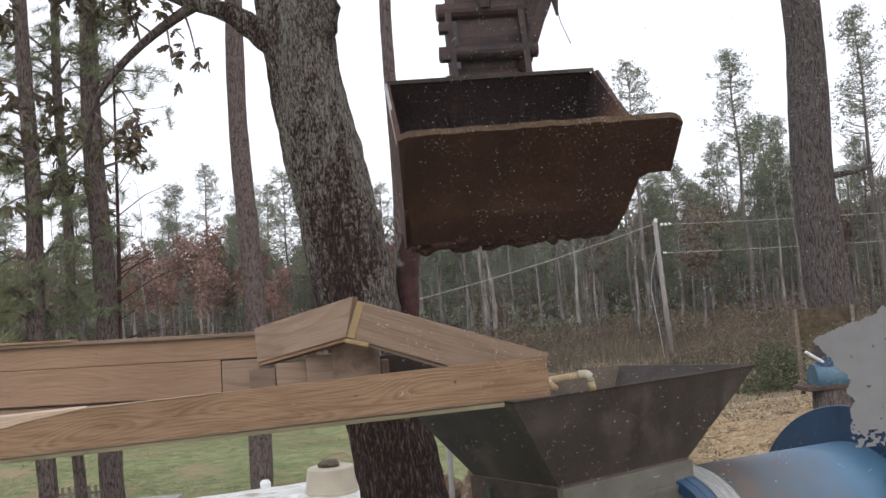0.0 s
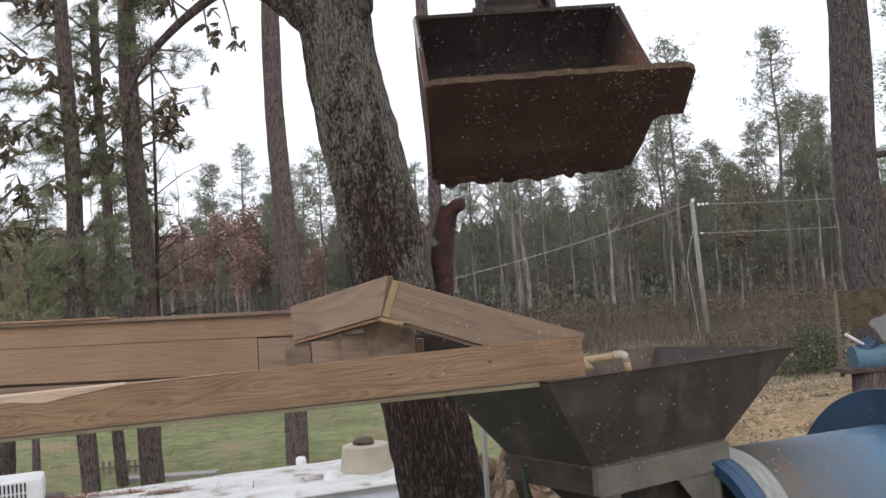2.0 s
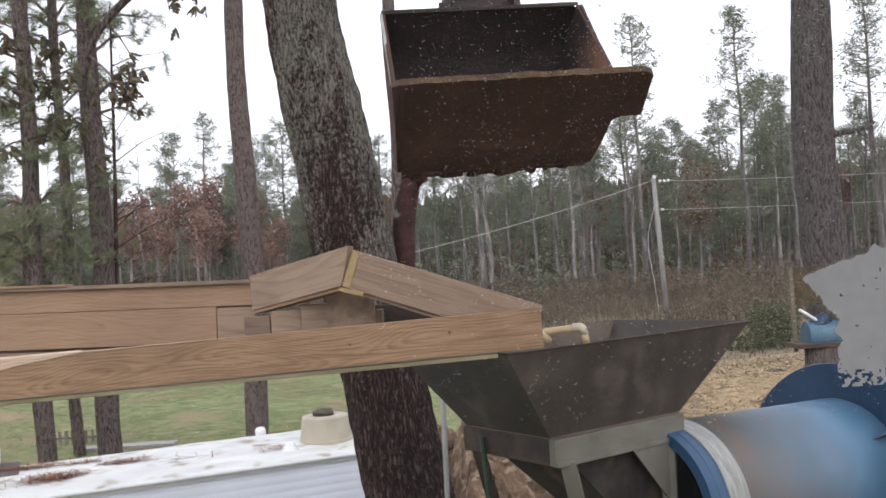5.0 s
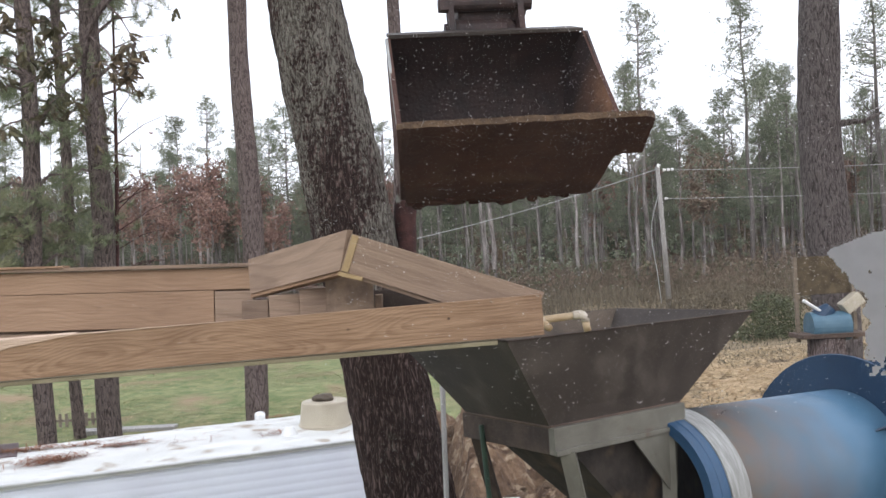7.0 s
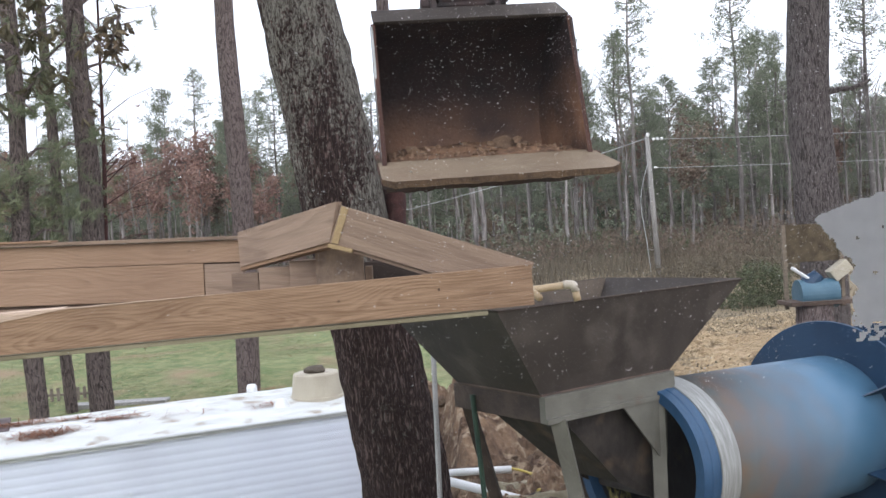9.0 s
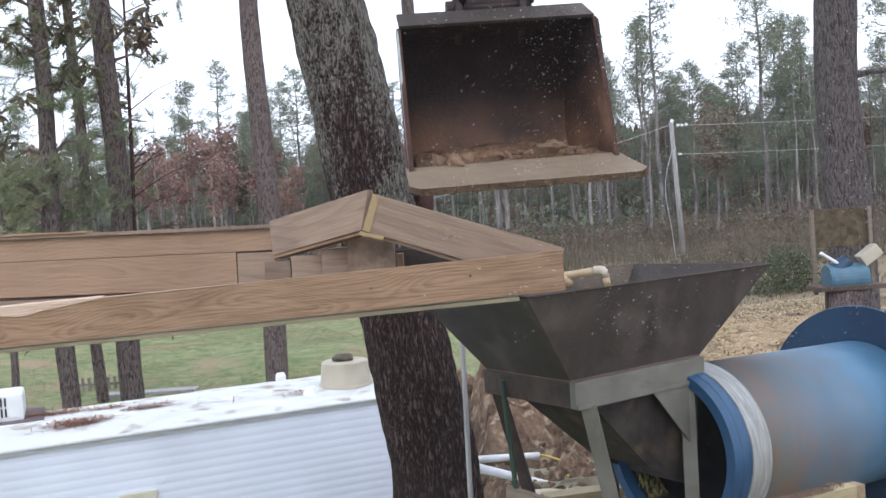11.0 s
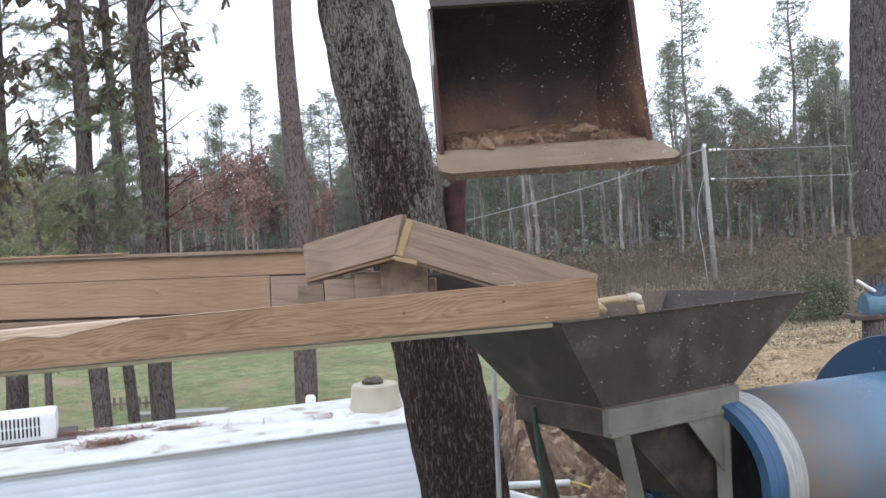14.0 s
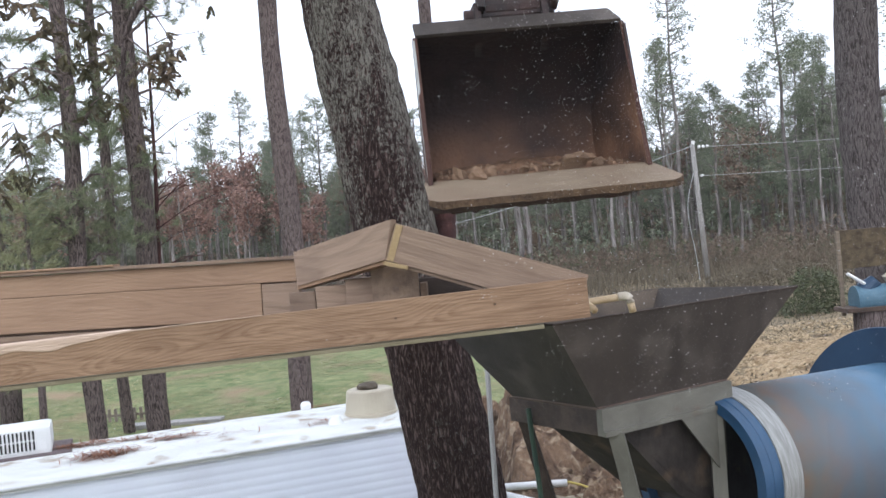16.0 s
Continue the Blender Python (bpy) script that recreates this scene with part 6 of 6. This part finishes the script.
# ------------------------------------------------------------------ excavator bucket and arm
def bucket():
    ob = empty("excavator_bucket", pose(0.3, 5.4, 3.7), "wide toothless excavator bucket caked with red earth", "bucket")
    shell = [(0.0, 0.0), (0.22, 0.02), (0.42, -0.08), (0.56, -0.26), (0.62, -0.46), (0.60, -0.68), (0.50, -0.80), (0.30, -0.86), (0.0, -0.835)]
    W0, W1 = 0.56, 0.567

    def width(z, y=0.0, s=1):
        return (W0 + (W1 - W0) * min(1, max(0, -z / 0.825))) * (1 - (0.17 if s > 0 else 0.05) * max(0, y) / 0.62)

    th = 0.022
    # inner shell takes a far darker colour than the outer one
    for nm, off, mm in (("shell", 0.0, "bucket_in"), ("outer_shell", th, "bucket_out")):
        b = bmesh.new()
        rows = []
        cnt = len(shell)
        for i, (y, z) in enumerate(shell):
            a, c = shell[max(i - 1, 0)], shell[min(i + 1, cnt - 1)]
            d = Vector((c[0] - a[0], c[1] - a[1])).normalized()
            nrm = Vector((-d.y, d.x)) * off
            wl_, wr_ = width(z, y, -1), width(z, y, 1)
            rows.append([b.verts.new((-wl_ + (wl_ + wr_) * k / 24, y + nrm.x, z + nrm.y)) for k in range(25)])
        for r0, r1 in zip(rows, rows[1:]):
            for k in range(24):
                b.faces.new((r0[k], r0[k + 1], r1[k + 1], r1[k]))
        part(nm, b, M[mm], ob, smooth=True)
    for s in (-1, 1):
        b = bmesh.new()
        ring = [(-0.012, 0.0)] + [(y + 0.012, z + 0.012) for y, z in shell[1:-1]] + [(0.0, -0.85), (-0.05, -0.86)]
        vv = [[b.verts.new((s * (width(z, y, s) + k), y, z)) for y, z in ring] for k in (0.001, 0.026)]
        b.faces.new(vv[0])
        b.faces.new(vv[1])
        for i in range(len(ring)):
            j = (i + 1) % len(ring)
            b.faces.new((vv[0][i], vv[0][j], vv[1][j], vv[1][i]))
        bmesh.ops.recalc_face_normals(b, faces=b.faces)
        # inward faces of the side plates use the darker inside colour
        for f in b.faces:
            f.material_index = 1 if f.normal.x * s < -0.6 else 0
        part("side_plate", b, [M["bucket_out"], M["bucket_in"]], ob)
        part("side_cutter", box(0.016, 0.03, 0.80, 0.004, (s * 0.584, -0.012, -0.42), rot=None), M["band" if s < 0 else "arm"], ob)
    # top lip and its reinforcing flange
    b = plate([(-0.57, -0.012, -0.005), (0.57, -0.012, -0.005), (0.52, 0.045, 0.095), (-0.575, 0.045, 0.095)], 0.02)
    part("top_flange", b, M["steel"], ob, "grey reinforcing flange")
    # cutting edge: thick plate, right end clipped
    n = 40
    lo, hi = -0.613, 0.688
    b = bmesh.new()
    top0, top1, bot0, bot1 = [], [], [], []
    for i in range(n + 1):
        f = i / n
        x = lo + (hi - lo) * f
        wear = 0.008 * noise.noise(Vector((x * 9, 1, 0))) + 0.005 * noise.noise(Vector((x * 25, 2, 0)))
        corner = 0.05 * max(0.0, 1 - f * n / 1.5) + 0.055 * max(0.0, (f - 0.95) / 0.05) ** 1.6
        dy, dz = -0.259 - wear + corner * 0.78, -1.019 + corner * 0.62
        back = min(1.0, 1 - 0.10 * max(0.0, (f - 0.93) / 0.07))
        top0.append(b.verts.new((lo + (0.60 - lo) * f if f > 0 else lo, 0.0, -0.826)))
        top1.append(b.verts.new((x, dy, dz)))
        bot1.append(b.verts.new((x, dy + 0.010, dz - 0.035 - 0.01 * noise.noise(Vector((x * 14, 5, 0))))))
        bot0.append(b.verts.new((lo + 0.02 + (0.675 - lo) * f, 0.09, -0.955)))
    for i in range(n):
        for r0, r1 in ((top1, top0), (bot1, top1), (bot0, bot1), (top0, bot0)):
            b.faces.new((r0[i], r0[i + 1], r1[i + 1], r1[i]))
    b.faces.new((top0[0], top1[0], bot1[0], bot0[0]))
    b.faces.new((top0[n], bot0[n], bot1[n], top1[n]))
    bmesh.ops.recalc_face_normals(b, faces=b.faces)
    for f in b.faces:
        f.material_index = 0 if f.normal.y < -0.05 and f.normal.z > -0.2 else 1
        if f.calc_area() < 0.0022 and abs(f.calc_center_median().y + 0.25) < 0.06:
            f.material_index = 2
    part("cutting_edge", b, [M["lip"], M["bucket_out"], M["mud_rim"]], ob, "worn muddy cutting edge")
    # flat bottom plate between the edge and the curved back
    b = bmesh.new()
    rows = []
    for y, z, xl, xr in ((0.085, -0.952, -0.592, 0.60), (0.12, -0.945, -0.575, 0.545), (0.30, -0.915, -0.56, 0.52), (0.46, -0.862, -0.55, 0.495), (0.56, -0.775, -0.545, 0.482)):
        rows.append([b.verts.new((xl + (xr - xl) * k / 30, y, z - 0.010 * noise.noise(Vector((k * 0.3, y * 6, 4))))) for k in range(31)])
    for r0, r1 in zip(rows, rows[1:]):
        for k in range(30):
            b.faces.new((r0[k], r0[k + 1], r1[k + 1], r1[k]))
    part("bottom_plate", b, M["bucket_out"], ob)
    # earth caked along the heel
    b = bmesh.new()
    mrng = random.Random(71)
    for k in range(70):
        c = bmesh.new()
        bmesh.ops.create_icosphere(c, subdivisions=2, radius=0.008 + 0.03 * mrng.random() ** 2.5)
        bmesh.ops.scale(c, vec=(mrng.uniform(0.8, 2.4), 1.0, mrng.uniform(0.5, 1.1)), verts=c.verts)
        for v in c.verts:
            v.co *= 1 + 0.5 * noise.noise(v.co * 30 + Vector((k, 0, 0)))
        f = mrng.random()
        bmesh.ops.translate(c, vec=(mrng.uniform(-0.54, 0.46), 0.44 + 0.14 * f, -0.848 + 0.10 * f * f + mrng.gauss(0, 0.008)), verts=c.verts)
        merge(b, c)
    part("caked_mud", b, M["bucket_out"], ob, "wet earth caked under the heel", smooth=True)["kind"] = "stuff"
    # ears for the pins
    for x in (-0.22, 0.16):
        b = plate([(x, 0.03, 0.03), (x, 0.44, -0.03), (x, 0.36, 0.16), (x, 0.22, 0.26), (x, 0.06, 0.22)], 0.035)
        part("ear", b, M["arm"], ob)
    part("pin", tube([(-0.27, 0.14, 0.17), (0.24, 0.14, 0.17)], 0.045, 16), M["arm"], ob)
    part("pin", tube([(-0.27, 0.33, 0.06), (0.24, 0.33, 0.06)], 0.04, 16), M["arm"], ob)
    # what is left of the load
    b = bmesh.new()
    nx, ny = 60, 16
    rows = []
    for j in range(ny + 1):
        row = []
        for i in range(nx + 1):
            u, v = i / nx, j / ny
            y = -0.005 + 0.58 * v
            x = -0.545 + 0.03 * v + (1.09 - 0.12 * v) * u
            q = Vector((x * 5, y * 5, 2))
            z = -0.828 + 0.26 * v ** 0.95 * (0.88 + 0.22 * math.sin(u * 2.8 + 0.2)) + 0.03 * noise.noise(q) * min(1, v * 4) + 0.018 * noise.noise(q * 5) * min(1, v * 6 + 0.2)
            row.append(b.verts.new((x, y, z)))
        rows.append(row)
    for r0, r1 in zip(rows, rows[1:]):
        for i in range(nx):
            b.faces.new((r0[i], r0[i + 1], r1[i + 1], r1[i]))
    part("soil", b, M["soil"], ob, "leftover red-brown soil")
    rng = random.Random(3)
    shapes = []
    for k in range(4):
        c = bmesh.new()
        bmesh.ops.create_icosphere(c, subdivisions=2, radius=1.0)
        for v in c.verts:
            v.co *= 1 + 0.55 * noise.noise(v.co * 1.3 + Vector((k * 7, 0, 0)))
            v.co.z *= 0.7
        me = bpy.data.meshes.new("stone")
        c.to_mesh(me)
        c.free()
        me.materials.append(M["stone"])
        shapes.append(me)
    def heap_z(x, y):
        return -0.828 + 0.26 * max((y + 0.005) / 0.58, 0) ** 0.95 * (0.88 + 0.22 * math.sin((x + 0.545) / 1.09 * 2.8 + 0.2))

    slides = []
    big = ((0.066, 0.20, 0.03), (0.066, 0.26, 0.15), (0.040, -0.33, -0.02), (0.042, 0.11, 0.04), (0.046, -0.42, 0.02), (0.034, -0.25, 0.04), (0.036, 0.33, 0.03), (0.032, -0.08, 0.03))
    for k in range(130):
        s = rng.choice((0.005, 0.006, 0.008, 0.010, 0.012, 0.015))
        x, y = rng.uniform(-0.53, 0.53), 0.02 + 0.34 * rng.random() ** 1.3
        if k < len(big):
            s, x, y = big[k]
        turn = [rng.uniform(0, 360) for q in range(3)]
        at = pose(x, y, heap_z(x, y) + s * 0.25, *turn)
        o = new("stone", rng.choice(shapes))
        o.parent = ob
        o.matrix_basis = at @ Matrix.Diagonal((s * 1.3, s, s * 0.9, 1))
        if k < len(big):
            slides.append((o, pose(x * 0.9, y + 0.34, heap_z(x * 0.9, y + 0.34) - s * 0.3, turn[0] - 50, turn[1], turn[2]), at))
    return ob, slides


def arm():
    """The dipper stick that carries the bucket and the boom that carries it; the origin is the bucket's pin."""
    ob = empty("excavator", pose(0.3, 5.5, 3.9), "grimy dark excavator stick with cylinder, link bars and boom", "excavator")
    part("stick", plate([(-0.18, 0.0, 0.0), (-0.18, 0.22, 0.05), (-0.18, 0.62, 2.1), (-0.18, 0.10, 2.15), (-0.18, -0.05, 0.3)], 0.36), M["arm"], ob)
    part("knuckle", tube([(-0.20, 0.05, 0.05), (0.14, 0.05, 0.05)], 0.10, 18), M["arm"], ob)
    for x in (-0.25, 0.17):
        b = plate([(x, -0.12, 0.02), (x, -0.02, 0.0), (x, 0.02, 0.48), (x, -0.08, 0.50)], 0.035)
        part("link_bar", b, M["arm"], ob)
    part("link_pin", tube([(-0.29, -0.04, 0.46), (0.24, -0.04, 0.46)], 0.05, 14), M["arm"], ob)
    part("link_pin", tube([(-0.30, -0.06, 0.20), (0.26, -0.06, 0.20)], 0.045, 14), M["arm"], ob)
    part("hose_bracket", box(0.05, 0.06, 0.07, 0.008, (-0.27, -0.10, 0.18)), M["arm"], ob)
    part("hose_bracket", box(0.05, 0.06, 0.06, 0.008, (-0.27, -0.10, 0.34)), M["arm"], ob)
    part("cylinder_rod", tube([(-0.02, -0.07, 0.46), (-0.02, -0.16, 1.0)], 0.04, 14), M["arm"], ob)
    part("cylinder", tube([(-0.02, -0.16, 1.0), (-0.02, -0.2, 2.0)], 0.075, 16), M["arm"], ob)
    part("hose_cluster", tube([(0.24, -0.02, 0.30), (0.27, -0.06, 0.55), (0.25, 0.0, 1.2), (0.2, 0.1, 1.9)], [0.05, 0.075, 0.07, 0.05], 12, wobble=0.4), M["arm"], ob)
    part("hose", tube([(0.27, -0.05, 0.35), (0.30, -0.08, 0.9), (0.26, 0.0, 1.6)], 0.02, 8), M["dark_slot"], ob)
    clump = tube([(0.17, -0.02, 0.10), (0.22, -0.05, 0.22), (0.26, -0.05, 0.36), (0.33, -0.04, 0.48), (0.36, -0.02, 0.62)], [0.05, 0.07, 0.08, 0.09, 0.10], 16, wobble=0.7, ridge=0.05, seed=6)
    part("mud_clump", clump, M["arm"], ob, "mud and grass caked on the link", smooth=True)
    wisp = tube([(0.40, -0.05, 0.52), (0.42, -0.05, 0.36), (0.46, -0.06, 0.22)], 0.0025, 4)
    tube([(0.40, -0.05, 0.55), (0.405, -0.05, 0.40)], [0.035, 0.008], 7, wisp, wobble=0.5)
    part("hanging_grass", wisp, M["arm"], ob, "wisp of grass hanging from the link")
    part("boom", tube([(-0.02, 0.35, 2.05), (0.25, -2.0, 2.6), (0.6, -4.6, 0.2), (0.6, -5.6, -2.6)], [0.16, 0.24, 0.26, 0.26], 4), M["arm"], ob)
    return ob


(BUCKET, STONES), ARM = bucket(), arm()

# ------------------------------------------------------------------ cab round the camera, with its dirty windshield
cab = empty("excavator_cab", pose(0, 0, 0), "dark excavator cab shell", "cab")
part("roof", box(1.5, 1.75, 0.06, 0.01, (0, -0.30, 3.35)), M["cab"], cab)
part("rear_wall", box(1.5, 0.05, 2.2, 0.01, (0, -1.15, 2.25)), M["cab"], cab)
part("side_wall", box(0.05, 1.68, 2.2, 0.01, (-0.73, -0.30, 2.25)), M["cab"], cab)
part("side_wall", box(0.05, 1.68, 2.2, 0.01, (0.73, -0.30, 2.25)), M["cab"], cab)
part("floor", box(1.5, 1.7, 0.06, 0.01, (0, -0.30, 1.15)), M["cab"], cab)
part("front_panel", box(1.5, 0.05, 0.75, 0.01, (0, 0.52, 1.52)), M["cab"], cab)
part("base", box(1.9, 2.6, 1.12, 0.03, (0.1, -0.75, 0.56)), M["cab"], cab)

ws = empty("windshield", pose(0, 0.51, 0), "dusty cab windshield with dried specks and a torn film scrap", "windshield")
pane = part("pane", box(1.4, 0.004, 1.36, 0, (0, 0.0035, 2.62)), M["glass"], ws, "clear glass")
pane.visible_shadow = False
rng = random.Random(12)
b = bmesh.new()


def fleck(x, z, s):
    m_ = rng.randint(5, 7)
    sx, ph = rng.uniform(0.6, 1.6), rng.uniform(0, 6.28)
    b.faces.new([b.verts.new((x + s * sx * math.cos(6.283 * q / m_ + ph), 0, z + s * rng.uniform(0.7, 1.2) * math.sin(6.283 * q / m_ + ph))) for q in range(m_)])


def mark(x, z, r, a0, arc, w):
    ins, out = [], []
    for q in range(8):
        a = a0 + arc * q / 7
        ww = w * math.sin(math.pi * (q + 0.6) / 8.2)
        ins.append(b.verts.new((x + (r - ww) * math.cos(a), 0, z + (r - ww) * math.sin(a))))
        out.append(b.verts.new((x + r * math.cos(a), 0, z + r * math.sin(a))))
    for q in range(7):
        b.faces.new((ins[q], ins[q + 1], out[q + 1], out[q]))


for k in range(330):
    cx, cz = rng.uniform(-0.04, 0.27), rng.uniform(2.50, 2.82)
    if cx < 0.0 and rng.random() < 0.7:
        continue
    rad_ = rng.uniform(0.002, 0.009)
    for q in range(rng.randint(6, 34)):
        fleck(cx + rng.gauss(0, rad_), cz + rng.gauss(0, rad_), 0.00008 + 0.00026 * rng.random() ** 3)
for k in range(900):
    fleck(rng.uniform(-0.22, 0.28), rng.uniform(2.48, 2.82), 0.00006 + 0.00016 * rng.random() ** 3)
for k in range(190):
    x, z = rng.uniform(-0.02, 0.25), rng.uniform(2.50, 2.80)
    mark(x, z, rng.uniform(0.0005, 0.0019), rng.uniform(3.2, 4.6) if rng.random() < 0.7 else rng.uniform(0, 6.28), rng.uniform(0.8, 2.2), rng.uniform(0.00010, 0.00032))
for k in range(300):
    x, z = rng.uniform(-0.01, 0.135), rng.uniform(2.63, 2.80)
    if rng.random() < 0.4:
        mark(x, z, rng.uniform(0.0005, 0.0016), rng.uniform(0, 6.28), rng.uniform(0.8, 2.4), rng.uniform(0.00012, 0.00034))
    else:
        fleck(x, z, 0.00012 + 0.0004 * rng.random() ** 3)
for k in range(90):
    cx, cz = rng.uniform(0.0, 0.13), rng.uniform(2.62, 2.80)
    for q in range(rng.randint(8, 30)):
        fleck(cx + rng.gauss(0, 0.004), cz + rng.gauss(0, 0.004), 0.00005 + 0.00014 * rng.random() ** 2)
# dry smear high on the glass
for k in range(520):
    f = rng.random()
    fleck(0.206 + 0.008 * f + rng.gauss(0, 0.0013 + 0.001 * f), 2.683 + 0.029 * f, 0.00008 + 0.00022 * rng.random() ** 2)
sp = part("dried_specks", b, M["speck"], ws, "pale dried specks and water marks")
sp["kind"] = "stuff"
sp.visible_shadow = False


def film_scrap():
    """A torn scrap of old tint film on the glass, ragged along its edge, with holes low down."""
    b = bmesh.new()
    nx, nz = 90, 130
    x0, x1, z0, z1 = 0.192, 0.262, 2.505, 2.600
    grid = {}
    for j in range(nz + 1):
        for i in range(nx + 1):
            grid[i, j] = b.verts.new((x0 + (x1 - x0) * i / nx, -0.001, z0 + (z1 - z0) * j / nz))
    for j in range(nz):
        for i in range(nx):
            x, z = x0 + (x1 - x0) * (i + 0.5) / nx, z0 + (z1 - z0) * (j + 0.5) / nz
            f = (z - z0) / (z1 - z0)
            left = 0.2125 if f < 0.45 else 0.2125 - 0.0155 * min(1, (f - 0.45) / 0.22)
            left += 0.0028 * noise.noise(Vector((x * 150, 0, z * 150))) + 0.0015 * noise.noise(Vector((x * 500, 0, z * 500)))
            top = 2.572 + 0.31 * (x - 0.197) + 0.003 * noise.noise(Vector((x * 160, 3, 0)))
            low = 2.5125 + 0.002 * noise.noise(Vector((x * 260, 5, 0)))
            hole = noise.noise(Vector((x * 420, 9, z * 420))) > (0.12 if z < 2.521 else 0.62)
            if x > left and low < z < top and not hole:
                b.faces.new((grid[i, j], grid[i + 1, j], grid[i + 1, j + 1], grid[i, j + 1]))
    bmesh.ops.delete(b, geom=[v for v in b.verts if not v.link_faces], context="VERTS")
    ob = part("film_scrap", b, M["film_scrap"], ws, "torn scrap of grey film")
    ob.visible_shadow = False


film_scrap()


# ------------------------------------------------------------------ what moves
def motions():
    rows = [
        (0.0, 0.371, 5.110, 3.859, -51.1),
        (0.5, 0.352, 5.152, 3.923, -49.9),
        (1.0, 0.347, 5.239, 4.029, -47.4),
        (1.5, 0.345, 5.311, 4.113, -45.4),
        (2.0, 0.340, 5.339, 4.168, -44.6),
        (2.5, 0.337, 5.350, 4.202, -44.3),
        (3.0, 0.342, 5.362, 4.248, -44.1),
        (3.5, 0.345, 5.370, 4.226, -44.2),
        (4.0, 0.336, 5.366, 4.177, -44.9),
        (4.5, 0.339, 5.409, 4.137, -45.0),
        (5.0, 0.343, 5.476, 4.059, -44.3),
        (7.3, 0.342, 5.568, 3.805, -39.5),
        (8.0, 0.324, 5.529, 3.748, -30.5),
        (8.5, 0.325, 5.580, 3.758, -19.6),
        (9.0, 0.319, 5.604, 3.758, -14.0),
        (11.3, 0.299, 5.561, 3.642, -12.4),
        (11.5, 0.297, 5.512, 3.631, -11.5),
        (12.0, 0.292, 5.442, 3.642, -9.8),
        (12.5, 0.300, 5.465, 3.643, -11.1),
        (13.0, 0.294, 5.449, 3.699, -9.5),
        (13.5, 0.297, 5.479, 3.778, -9.4),
        (14.0, 0.305, 5.483, 3.904, -9.4),
        (14.5, 0.305, 5.438, 3.921, -9.1),
        (15.0, 0.306, 5.379, 3.949, -5.7),
        (15.5, 0.299, 5.349, 3.925, -7.5),
        (16.0, 0.303, 5.273, 3.720, -14.6),
    ]
    walk(BUCKET, [(t, pose(x, y, z, p, -0.67, 6.07)) for t, x, y, z, p in rows])
    pin = Vector((0.0, 0.14, 0.17))
    arm_rows = []
    for t, x, y, z, p in rows:
        at = pose(x, y, z, p, -0.67, 6.07) @ pin
        arm_rows.append((t, pose(at.x + 0.05, at.y, at.z, -6, -0.6, 6.07)))
    walk(ARM, arm_rows)
    # loose stones slide to the mouth once the bucket has levelled
    for stone, deep, front in STONES:
        walk(stone, [(0.0, deep), (9.2, deep), (10.2, front), (16.0, front)])


motions()
